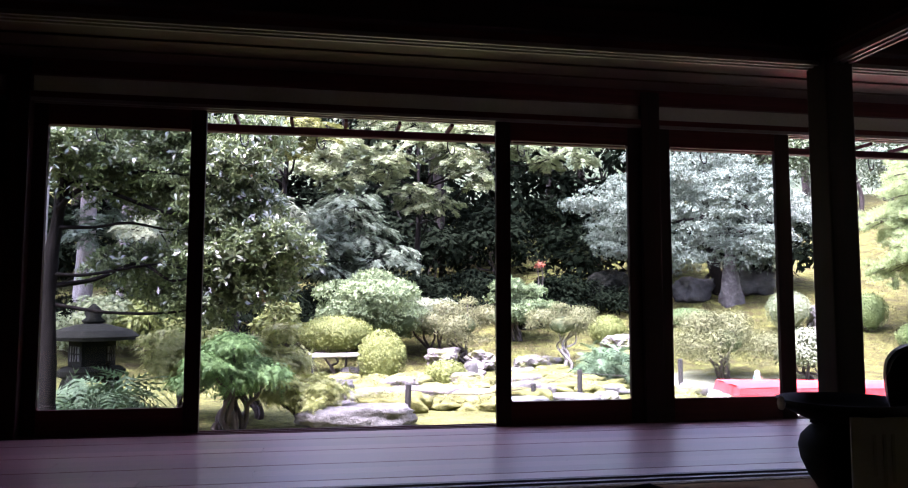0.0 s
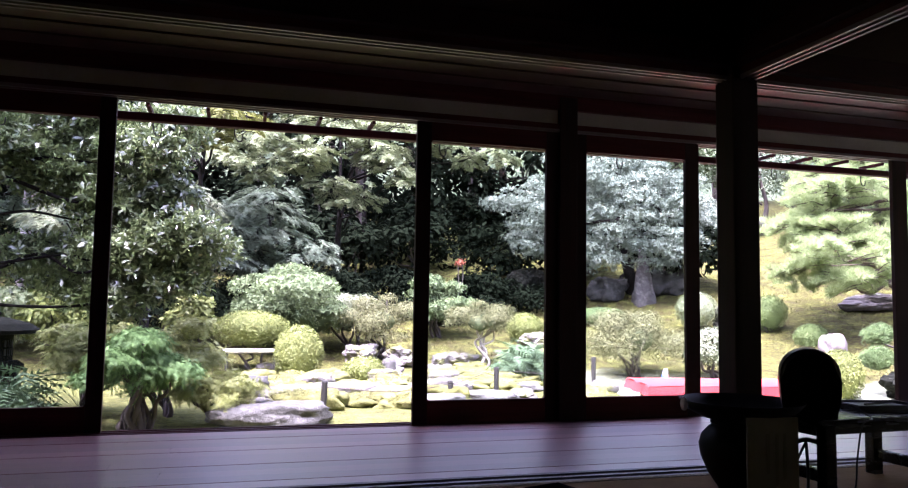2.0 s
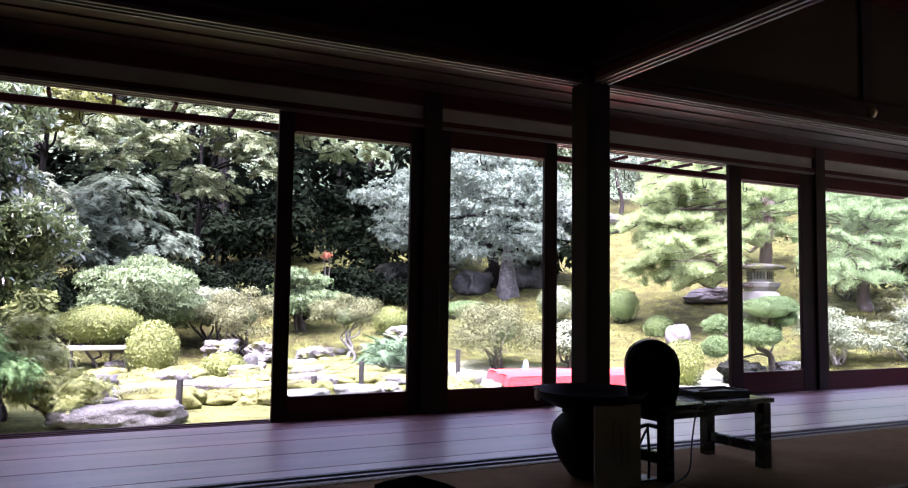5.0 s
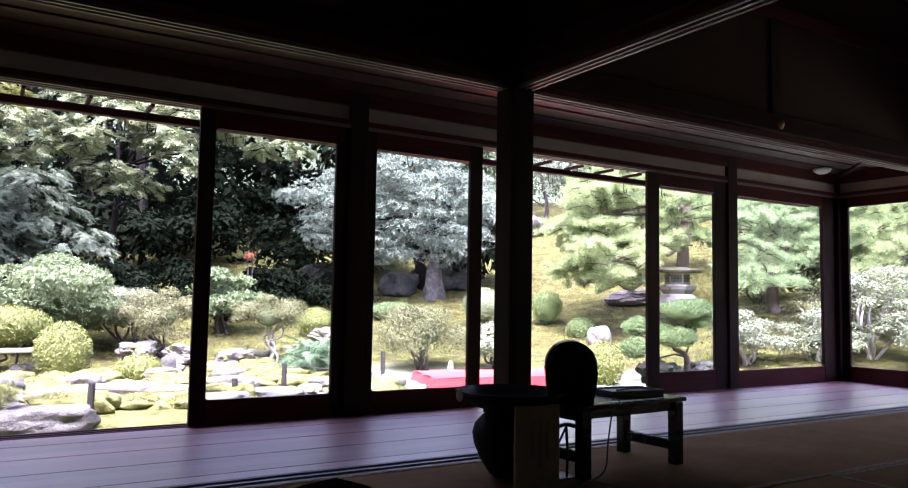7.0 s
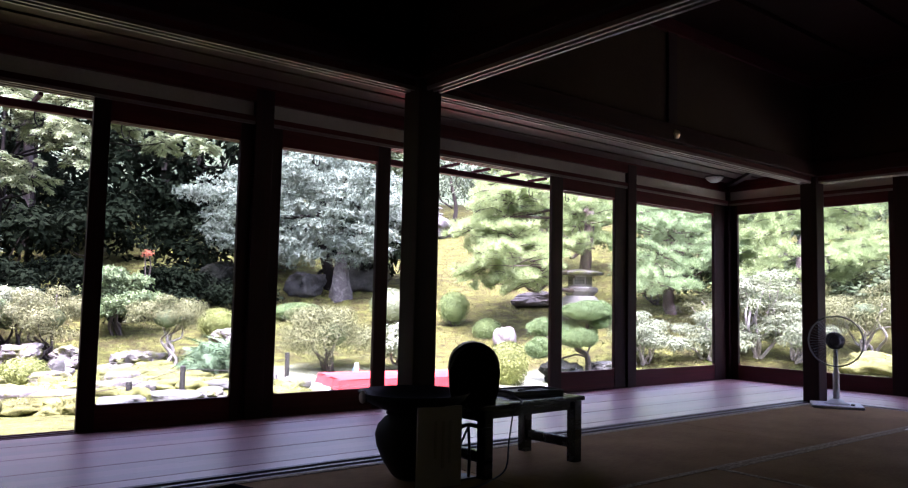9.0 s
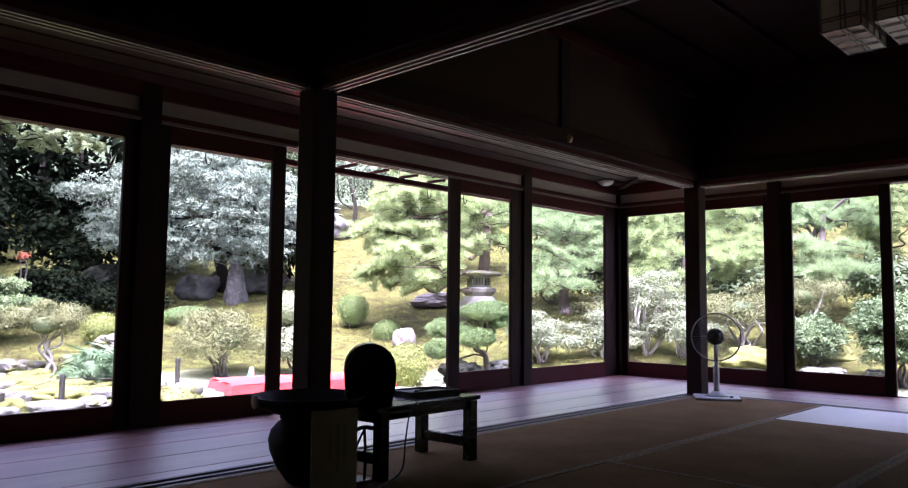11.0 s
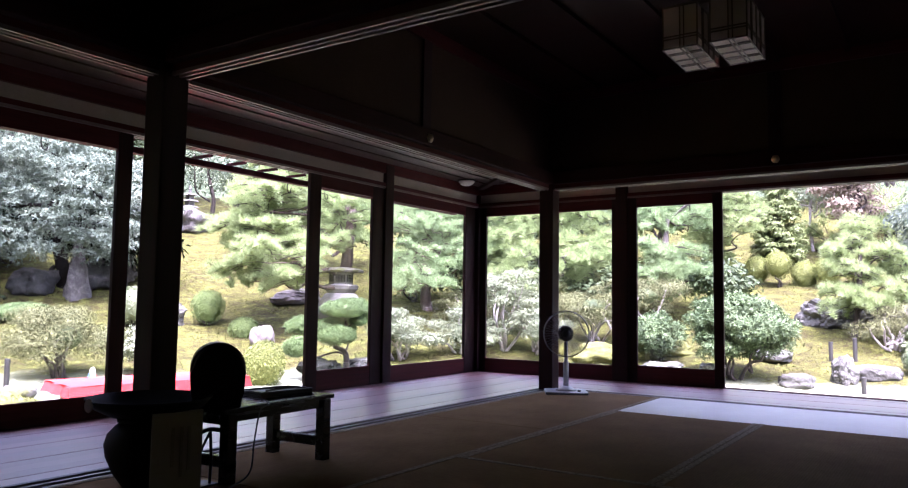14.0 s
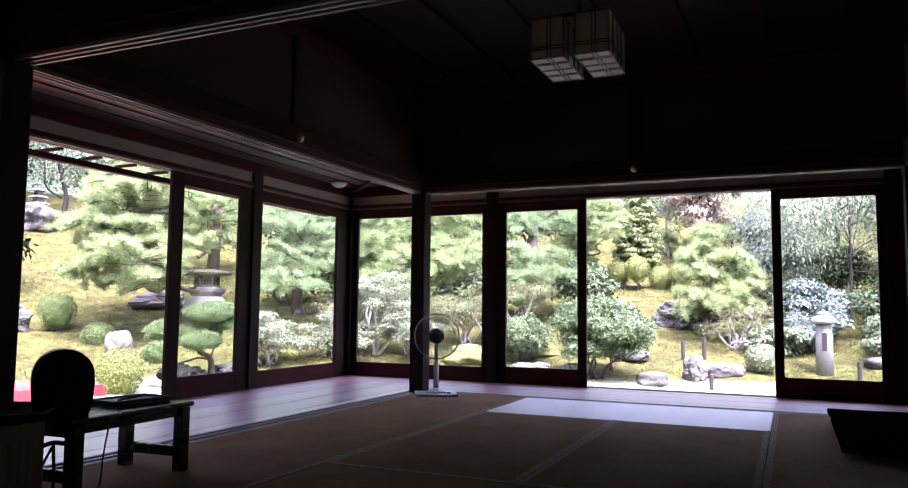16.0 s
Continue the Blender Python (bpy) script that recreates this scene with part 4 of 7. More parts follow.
pot = thing("round_pot", "dark glazed round-bellied pot standing on the mats", "pot", (1.66, 2.44, F))
part("body", lathe([(0.065, 0.0), (0.085, 0.015), (0.122, 0.07), (0.148, 0.13), (0.155, 0.175), (0.145, 0.21), (0.118, 0.24), (0.1, 0.252)], 36), POT_GLAZE, pot, smooth=True)
part("rim", lathe([(0.1, 0.253), (0.112, 0.256), (0.112, 0.266), (0.098, 0.268)], 36), POT_GLAZE, pot, smooth=True)
dish = thing("shallow_dish", "wide dark dish resting on the round pot", "dish", (1.66, 2.44, F + 0.268))
part("bowl", lathe([(0.09, 0.0), (0.14, 0.01), (0.195, 0.038), (0.228, 0.074), (0.222, 0.076), (0.188, 0.048), (0.13, 0.022), (0.02, 0.016)], 40), POT_GLAZE, dish, smooth=True)
knob = bmesh.new()
bmesh.ops.create_uvsphere(knob, u_segments=12, v_segments=8, radius=0.017, matrix=pose(-0.226, 0.03, 0.062) @ Matrix.Diagonal((0.8, 1, 1.5, 1)))
part("knob", knob, WASHI, dish, "pale knob at the rim", smooth=True)

sign = thing("paper_sign", "upright white paper notice with faint writing, propped against the pot", "sign", (1.65, 2.255, F), turn=-6)
part("board", boxed(-0.1, 0.1, -0.004, 0.004, 0.0, 0.305, bevel=0.001), PAPER, sign)
part("back_stay", boxed(-0.015, 0.015, 0.005, 0.03, 0.0, 0.2), BLACK, sign)
for k, (x, z0, z1) in enumerate(((0.045, 0.09, 0.25), (0.015, 0.07, 0.25), (-0.02, 0.11, 0.25))):
    part("writing_bar", boxed(x - 0.006, x + 0.006, -0.0055, -0.0042, z0, z1), INK, sign)

stand = thing("striker_stand", "small thin black stand with a crossbar beside the table", "stand", (1.84, 2.31, F))
part("crossbar", tube([(-0.05, 0, 0.205), (0, 0, 0.212), (0.055, 0, 0.2)], 0.008, 0.009, 8), BLACK, stand, smooth=True)
part("upright", tube([(0.005, 0, 0.0), (0.008, 0, 0.1), (0.0, 0, 0.21)], 0.006, 0.006, 8), BLACK, stand, smooth=True)
part("strut", tube([(-0.05, 0.05, 0.0), (-0.03, 0.02, 0.12), (-0.002, 0, 0.2)], 0.005, 0.005, 8), BLACK, stand, smooth=True)
part("foot", boxed(-0.06, 0.03, -0.02, 0.06, 0.0, 0.006), BLACK, stand)

cable = thing("power_cable", "thin black power cable looping down from the table", "cable", (2.0, 2.3, F))
part("cord", tube([(0.03, 0.09, 0.31), (0.055, 0.05, 0.33), (0.065, -0.01, 0.318), (0.05, -0.085, 0.295), (-0.02, -0.112, 0.28), (-0.045, -0.11, 0.16), (-0.05, -0.10, 0.05), (-0.1, -0.08, 0.006), (-0.3, -0.14, 0.006), (-0.6, 0.0, 0.006), (-0.95, 0.1, 0.006)], 0.0035, 0.0035, 6), BLACK, cable, smooth=True)


def electric_fan(x, y):
    fan = thing("electric_fan", "white pedestal fan standing on the mats by a pillar", "fan", (x, y, F), turn=-60)
    part("base", boxed(-0.17, 0.17, -0.14, 0.14, 0.0, 0.022, bevel=0.01), FAN_WHITE, fan)
    part("base_cone", lathe([(0.09, 0.022), (0.06, 0.04), (0.028, 0.06)], 20), FAN_WHITE, fan, smooth=True)
    part("pole", lathe([(0.022, 0.05), (0.022, 0.25), (0.016, 0.255), (0.016, 0.43)], 16), FAN_WHITE, fan, smooth=True)
    head = part("motor", lathe([(0.03, -0.02), (0.062, 0.0), (0.066, 0.05), (0.055, 0.085), (0.02, 0.1)], 20), BLACK, fan, "dark motor housing", smooth=True)
    head.matrix_basis = pose(0, -0.015, 0.48, -90)
    ring = bmesh.new()
    for r, y0 in ((0.182, -0.03), (0.185, -0.045), (0.182, -0.06)):
        tube([(r * math.cos(a), y0, r * math.sin(a)) for a in [2 * math.pi * k / 24 for k in range(25)]], 0.0038, 0.0038, 6, bm=ring, steps=2)
    g = part("guard_ring", ring, STEEL, fan, smooth=True)
    g.matrix_basis = pose(0, 0, 0.48)
    wires = bmesh.new()
    for k in range(48):
        a = 2 * math.pi * k / 48
        c, s = math.cos(a), math.sin(a)
        for y0, y1 in ((-0.085, -0.055), (0.012, -0.035)):
            tube([(0.05 * c, y0, 0.05 * s), (0.14 * c, y0 + (y1 - y0) * 0.25, 0.14 * s), (0.182 * c, y1, 0.182 * s)], 0.0008, 0.0008, 3, bm=wires, steps=2)
    w = part("guard", wires, STEEL, fan)
    w.matrix_basis = pose(0, 0, 0.48)
    for k in range(5):
        bm = bmesh.new()
        grid = []
        for i in range(6):
            r = 0.03 + 0.13 * i / 5
            half = 0.2 + 0.35 * math.sin(math.pi * (0.15 + 0.7 * i / 5))
            grid.append([bm.verts.new((r * math.cos(u), -0.04 + 0.022 * u / 0.5, r * math.sin(u))) for u in (-half, -half / 2, 0, half / 2, half)])
        for a, b in zip(grid, grid[1:]):
            for i in range(4):
                bm.faces.new((a[i], a[i + 1], b[i + 1], b[i]))
        bmesh.ops.solidify(bm, geom=bm.faces[:], thickness=0.002)
        bl = part("blade", bm, FAN_BLADE, fan, "clear smoky plastic blade", smooth=True)
        bl.matrix_basis = pose(0, 0, 0.48, 0, 72 * k, 0)
    hub = part("hub", lathe([(0.035, 0.0), (0.034, 0.02), (0.02, 0.03)], 18), BLACK, fan, smooth=True)
    hub.matrix_basis = pose(0, -0.035, 0.48, 90)
    part("control_knob", lathe([(0.014, 0.022), (0.014, 0.034)], 12), BLACK, fan).matrix_basis = pose(0.1, -0.08, 0)


def blade_material():
    m, n, l, b = material("smoky_clear_plastic", 0.2)
    tr, mx = n.new("ShaderNodeBsdfTransparent"), n.new("ShaderNodeMixShader")
    b.inputs["Base Color"].default_value = (0.2, 0.22, 0.24, 1)
    tr.inputs[0].default_value = (0.9, 0.92, 0.95, 1)
    mx.inputs[0].default_value = 0.25
    l.new(tr.outputs[0], mx.inputs[1])
    l.new(b.outputs[0], mx.inputs[2])
    l.new(mx.outputs[0], n["Material Output"].inputs[0])
    return m


FAN_BLADE = blade_material()
electric_fan(5.56, 2.55)


# paper ceiling lamp: four lantern boxes in a square
def paper_lamp(x, y, z, side):
    lamp = thing("paper_ceiling_lamp", "unlit ceiling lamp of four square paper lanterns with dark bars", "ceiling lamp", (x, y, z))
    h = side * 1.1
    for ix in (-1, 1):
        for iy in (-1, 1):
            cx, cy = ix * (side / 2 + 0.006), iy * (side * 0.44 + 0.032)
            a, c = side / 2, side * 0.44
            shade = part("lantern_shade", boxed(cx - a, cx + a, cy - c, cy + c, 0.0, h), WASHI, lamp, "box of lamp paper")
            t = 0.0038

            def bar(*b):
                part("lantern_bar", boxed(*b), LAMP_WOOD, shade)
            for sx in (-a, a):
                for sy in (-c, c):
                    bar(cx + sx - t, cx + sx + t, cy + sy - t, cy + sy + t, -0.004, h + 0.004)
            for zz in (0.0, h, 0.05, 0.064):
                for s in (-c, c):
                    bar(cx - a, cx + a, cy + s - t * 0.8, cy + s + t * 0.8, zz - t, zz + t)
                for s in (-a, a):
                    bar(cx + s - t * 0.8, cx + s + t * 0.8, cy - c, cy + c, zz - t, zz + t)
            for u in (-0.02, 0.0):
                for s in (-c, c):
                    bar(cx + u - 0.003, cx + u + 0.003, cy + s - 0.006, cy + s + 0.006, 0.0, h)
                for s in (-a, a):
                    bar(cx + s - 0.006, cx + s + 0.006, cy + u - 0.003, cy + u + 0.003, 0.0, h)
                bar(cx + u - 0.003, cx + u + 0.003, cy - c, cy + c, -0.006, 0.0)
                bar(cx - a, cx + a, cy + u - 0.003, cy + u + 0.003, -0.0065, 0.0)
    part("mounting_plate", boxed(-0.16, 0.16, -0.16, 0.16, h + 0.006, h + 0.03), LAMP_WOOD, lamp)
    part("stem", lathe([(0.02, h + 0.03), (0.02, ROOM_CEIL - z)], 12), LAMP_WOOD, lamp)


paper_lamp(3.86, 0.9, 2.05, 0.2)

for x, y, turn in ((3.84, YI - 0.07, 0), (XI - 0.07, 0.94, -90)):
    nail = thing("nail_cover", "small tarnished brass nail cover on the dark beam", "nail cover", (x, y, INNER + 0.095), group="nail covers", turn=turn)
    o = part("boss", lathe([(0.032, 0.0), (0.03, 0.008), (0.018, 0.018), (0.005, 0.024)], 6), BRASS, nail)
    o.matrix_basis = pose(0, 0, 0, 90)

dome = thing("dome_lamp", "small frosted glass dome lamp on the veranda ceiling", "ceiling lamp", (6.33, 4.03, EAVE_CEIL - 0.9 * DROP))
part("shade", lathe([(0.004, -0.062), (0.04, -0.056), (0.07, -0.036), (0.085, -0.012)], 24), SHADE_GLASS, dome, smooth=True)
part("rim", lathe([(0.09, -0.012), (0.09, 0.0)], 24), IRON, dome)

# dark soft things at the edges of the mats
def cushion(x, y, sx, sy, sz, label, turn=0.0, z=0.0):
    bm = boxed(-sx / 2, sx / 2, -sy / 2, sy / 2, 0, sz)
    bmesh.ops.subdivide_edges(bm, edges=bm.edges[:], cuts=9, use_grid_fill=True)
    for v in bm.verts:
        u, w = abs(v.co.x) / (sx / 2), abs(v.co.y) / (sy / 2)
        k = max(u, w) ** 5
        v.co.z = sz / 2 + (v.co.z - sz / 2) * (1 - 0.55 * k) + 0.006 * noise.noise(v.co * 9)
    low = min(v.co.z for v in bm.verts)
    for v in bm.verts:
        v.co.z -= low if v.co.z < sz / 2 else 0
    ob = part("floor_cushion", bm, CUSHION, None, smooth=True)
    ob.matrix_basis = pose(x, y, z, 0, 0, turn)
    return tagged(ob, label, "cushion", "floor cushions")


for k, t in enumerate((0, 2)):
    cushion(4.72, -0.74, 1.15, 0.8, 0.064, "black square cushion in a stack on the mats", t, F + 0.058 * k)
cushion(0.9, 2.42, 0.2, 0.2, 0.06, "small black cushion on the mats near the sill", 20, F)


# ---- mats and boards, piece by piece ----
def mat(x0, x1, y0, y1, pale=False):
    long_x = x1 - x0 > y1 - y0
    g = 0.002
    m = part("straw_mat", boxed(x0 + g, x1 - g, y0 + g, y1 - g, -0.061, F, bevel=0.003), TATAMI_PALE if pale else (TATAMI_X if long_x else TATAMI_Y), floor, "smooth straw mat with the veranda's gleam put into its pale colour" if pale else "")
    if not pale:
        for s in (0, 1):
            b = ((x0 + g, x1 - g, y0 + g, y0 + 0.034) if s == 0 else (x0 + g, x1 - g, y1 - 0.034, y1 - g)) if long_x else ((x0 + g, x0 + 0.034, y0 + g, y1 - g) if s == 0 else (x1 - 0.034, x1 - g, y0 + g, y1 - g))
            part("border", boxed(*b, F + 0.0003, F + 0.0022), BORDER, m)


E1, E2, E3, E4 = XI + 0.035, 4.84, 2.9, XC
N1, N2, N3, N4 = YI - 0.04, 1.835, 0.915, 0.0
mat(E4, 3.84, N2, N1)
mat(3.84, E1, N2, N1)
mat(E2, E1, N4, N2, True)
mat(E3, E2, N3, N2)
mat(E3, E2, N4, N3)
mat(E4, E3, N4, N2)
mat(E4, 3.84, N4 - 0.93, N4)
mat(3.84, E1, N4 - 0.93, N4)
for i in range(3):
    x1 = XC - i * 1.92
    mat(x1 - 1.92, x1, N2, N1)
    mat(x1 - 1.92, x1, N3, N2)
    mat(x1 - 1.92, x1, N4, N3)
    mat(x1 - 1.92, x1, N4 - 0.93, N4)
mat(WEST, E1, SOUTH, N4 - 0.93)


def boards(name, axis, lo, hi, a0, a1, width, mat_, joints, label):
    deck = structure(name, boxed(*((lo, hi, a0, a1) if axis == "x" else (a0, a1, lo, hi)), -0.1, -0.034), CEIL_DARK, label)
    n = round((a1 - a0) / width)
    w = (a1 - a0) / n
    shared = {}
    for k in range(n):
        cuts = [lo] + [j + 0.21 * ((k * 7) % 5) for j in joints] + [hi]
        for s, e in zip(cuts, cuts[1:]):
            key = round(e - s, 3)
            if key not in shared:
                d = (e - s) / 2 - 0.001
                bm = boxed(*((-d, d, -w / 2 + 0.0013, w / 2 - 0.0013) if axis == "x" else (-w / 2 + 0.0013, w / 2 - 0.0013, -d, d)), -0.047, 0.0)
                shared[key] = bpy.data.meshes.new("plank")
                bm.to_mesh(shared[key])
                bm.free()
                shared[key].materials.append(mat_)
            o = new("plank", shared[key])
            o.parent = deck
            c = a0 + (k + 0.5) * w
            o.location = ((s + e) / 2, c, F + 0.0005 * ((k * 5) % 3 - 1)) if axis == "x" else (c, (s + e) / 2, F + 0.0005 * ((k * 5) % 3 - 1))


boards("veranda_floor_1", "x", WEST, XB - 0.066, YI + 0.112, YA - 0.066, 0.1, PLANK_X, (-1.3, 2.2), "polished dark red boards of the veranda")
boards("veranda_floor_2", "y", SOUTH, YI + 0.11, XI + 0.147, XB - 0.066, 0.105, PLANK_Y, (-1.4,), "polished dark red boards of the second veranda")


# ---- the garden: ground ----
def terrain():
    fine = [radians(a) for a in np.arange(-38, 118, 0.6)]
    rest = [radians(a) for a in np.arange(118, 322, 4.0)]
    az = fine + rest
    radii = [0.0] + list(np.arange(2.0, 26.0, 0.17)) + list(np.arange(26.0, 44.0, 0.6)) + [50, 60, 75, 100, 140, 200, 300, 450, 700]
    co, faces = [], []
    for r in radii:
        for a in az:
            x, y = r * math.sin(a), r * math.cos(a)
            inside = WEST - 0.2 < x < XB + 0.2 and SOUTH - 0.2 < y < YA + 0.2
            co.append((x, y, -0.5 if inside else gz(x, y)))
    n = len(az)
    for i in range(len(radii) - 1):
        for k in range(n):
            j = (k + 1) % n
            faces.append((i * n + k, (i + 1) * n + k, (i + 1) * n + j, i * n + j))
    me = bpy.data.meshes.new("ground")
    me.from_pydata(co, [], faces)
    me.polygons.foreach_set("use_smooth", [True] * len(faces))
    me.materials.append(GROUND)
    me.update()
    bm = bmesh.new()
    bm.from_mesh(me)
    bmesh.ops.recalc_face_normals(bm, faces=bm.faces[:])
    if sum(f.normal.z for f in bm.faces) < 0:
        bmesh.ops.reverse_faces(bm, faces=bm.faces[:])
    bm.to_mesh(me)
    bm.free()
    tagged(new("ground", me), "yellow-green moss slope with thin grass near the house", kind="structure")


terrain()

def moss_tufts():
    """Countless small tufts over the slope."""
    rng = np.random.RandomState(90)
    n = 90000
    a = np.radians(rng.uniform(-24, 106, n))
    r = np.sqrt(rng.uniform(8.2 ** 2, 24.0 ** 2, n))
    x, y = r * np.sin(a), r * np.cos(a)
    keep = np.array([noise.noise(Vector((px * 0.7, py * 0.7, 5.0))) > -0.15 for px, py in zip(x, y)])
    keep &= np.array([gz(px, py) > -0.3 for px, py in zip(x, y)])
    x, y = x[keep], y[keep]
    rows = np.array([(px, py, gz(px, py), 0.01, 0.01, 0.008) for px, py in zip(x, y)])
    ob = foliage("moss_tufts", None, LEAF["moss"], rng, rows, len(rows), 0.06, "narrow", up=0.0, wild=1.1, depth=0.9, droop=-0.9)
    tagged(ob, "olive and brown tufts of moss covering the bank", "moss", kind="stuff")


moss_tufts()

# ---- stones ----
# rock tone lowered to hold the shade below the big tree
SHADED_ROCK = surface("shaded_dark_rock", [(0.3, (0.009, 0.009, 0.0075)), (0.5, (0.024, 0.024, 0.019)), (0.75, (0.07, 0.068, 0.056))], 6, (1, 1, 1), 0.9, 0.9, 0.05, 18)
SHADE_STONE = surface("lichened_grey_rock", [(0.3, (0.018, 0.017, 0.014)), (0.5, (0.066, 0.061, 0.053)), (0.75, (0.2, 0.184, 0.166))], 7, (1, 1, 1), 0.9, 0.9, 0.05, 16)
for x, y, size, turn, seed, m, label in (
    (0.15, 7.05, (1.0, 0.5, 0.24), 4, 1, STONE, "large flat pale stepping stone by the veranda"),
    (0.35, 8.35, (0.8, 0.45, 0.22), 20, 2, MOSSY_STONE, "low grey stone edged with moss"),
    (1.0, 8.9, (0.9, 0.5, 0.2), -15, 3, MOSSY_STONE, "flat pale stone edged with moss"),
    (1.65, 8.5, (0.8, 0.5, 0.18), 10, 4, MOSSY_STONE, "flat pale stone edged with moss"),
    (1.95, 7.9, (0.7, 0.4, 0.15), 30, 5, PALE_STONE, "flat pale stepping stone"),
    (2.35, 9.3, (0.6, 0.4, 0.2), 0, 6, MOSSY_STONE, "low grey stone edged with moss"),
    (2.6, 8.3, (0.75, 0.45, 0.16), -20, 7, PALE_STONE, "flat pale stepping stone"),
    (2.55, 9.9, (0.45, 0.35, 0.22), 15, 8, MOSSY_STONE, "rounded grey stone in the moss"),
    (3.05, 11.3, (0.6, 0.45, 0.3), 0, 9, MOSSY_STONE, "pale stone in the moss"),
    (2.35, 11.7, (0.5, 0.5, 0.3), 40, 10, MOSSY_STONE, "pale stone in the moss"),
    (1.75, 11.9, (0.6, 0.45, 0.34), 70, 11, MOSSY_STONE, "grey stone below a shrub"),
    (-0.1, 9.0, (0.6, 0.5, 0.3), 10, 12, STONE, "grey stone edged with moss"),
    (3.3, 9.1, (0.7, 0.4, 0.14), 5, 13, PALE_STONE, "flat pale stone in the moss"),
    (5.0, 12.3, (0.7, 0.45, 0.34), 12, 14, MOSSY_STONE, "pale stone in the moss"),
    (8.9, 12.4, (0.6, 0.45, 0.55), 0, 15, PALE_STONE, "pale stone beside a clipped shrub"),
    (12.05, 12.15, (1.05, 0.6, 0.36), -40, 16, WHITE_STONE, "long grey rock on the mossy slope"),
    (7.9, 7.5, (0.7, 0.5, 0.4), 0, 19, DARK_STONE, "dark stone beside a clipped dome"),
    (8.9, 7.6, (0.6, 0.4, 0.25), 0, 20, PALE_STONE, "pale stone below the pruned pine"),
    (11.2, 3.6, (0.7, 0.5, 0.3), 60, 21, PALE_STONE, "pale stone at the edge of the grass"),
    (11.4, 2.9, (0.45, 0.4, 0.25), 10, 22, PALE_STONE, "pale stone at the edge of the grass"),
    (11.3, 1.75, (0.42, 0.35, 0.22), 80, 23, PALE_STONE, "pale stone at the edge of the grass"),
    (11.9, 1.25, (0.36, 0.34, 0.42), 0, 24, STONE, "upright grey stone at the edge of the grass"),
    (12.2, 0.85, (0.6, 0.32, 0.22), 95, 25, STONE, "long grey stone at the edge of the grass"),
    (15.4, 2.0, (0.8, 0.7, 0.5), 30, 27, PALE_STONE, "tall grey rock in the bank"),
    (15.5, 1.6, (0.9, 1.2, 0.5), 80, 28, PALE_STONE, "broad grey rock in the bank"),
    (15.4, 0.9, (0.7, 0.8, 0.42), 10, 29, PALE_STONE, "grey rock in the bank"),
    (13.1, -1.35, (0.4, 0.4, 0.2), 20, 30, STONE, "grey stone beside the lantern"),
    (12.9, 2.4, (0.7, 0.4, 0.2), 70, 31, PALE_STONE, "flat pale stone in the moss"),
    (15.3, 12.0, (1.0, 0.6, 0.4), 0, 32, STONE, "grey rock on the mossy slope"),
    (-4.6, 13.6, (1.2, 0.7, 0.12), 0, 33, PALE_STONE, "flat pale path stone under the trees"),
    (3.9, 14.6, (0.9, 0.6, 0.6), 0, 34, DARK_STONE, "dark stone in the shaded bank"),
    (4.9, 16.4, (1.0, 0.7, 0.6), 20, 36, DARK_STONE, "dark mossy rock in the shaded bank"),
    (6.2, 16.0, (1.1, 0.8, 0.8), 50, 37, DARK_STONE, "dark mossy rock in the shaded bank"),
):
    slab = size[2] < 0.25
    stone("rock", x, y, size, label, m, turn, seed, rough=0.16 if slab else 0.3, sharp=0.4 if slab else 1.0, smooth=slab)
stone("rock", 9.05, 9.99, (0.42, 0.38, 0.42), "white block of stone on the moss", WHITE_STONE, 15, 18, 0.15, 0.13, 1.0, 0.15)
stone("standing_stone", 8.43, 14.76, (0.95, 0.7, 1.95), "tall pointed grey stone under the big tree", SHADE_STONE, 0, 47, 0.42, 0.34, 1.3, 0.9)
stone("rock", 7.85, 15.25, (0.9, 0.6, 0.6), "dark rough rock under the big tree", SHADED_ROCK, 20, 53)
stone("rock", 9.15, 15.2, (0.9, 0.7, 0.7), "dark rough rock under the big tree", SHADED_ROCK, -15, 55)
stone("rock", 9.7, 15.6, (1.3, 0.9, 0.7), "dark mossy rock under the big tree", SHADE_STONE, 10, 51)
stone("standing_stone", 1.94, 10.6, (0.2, 0.16, 0.36), "small upright grey stone in the moss", STONE, 0, 42, 0.1, 0.1)


# low mossy cushions between the stones
def moss_mound(x, y, sx, sy, sz, turn, seed):
    ob = stone("moss_mound", x, y, (sx, sy, sz), "rounded cushion of yellow-green moss", MOSS, turn, seed, 0.35, 0.3, 0.8, smooth=True)
    rng = np.random.RandomState(seed)
    foliage("moss_cover", ob, LEAF["moss_bright"], rng, [(0, 0, sz * 0.15, sx * 0.46, sy * 0.46, sz * 0.47)], 1900, 0.032, "narrow", up=0.2, wild=1.2, depth=0.15, droop=-0.6, under=0.1)
    return tagged(ob, category="moss")


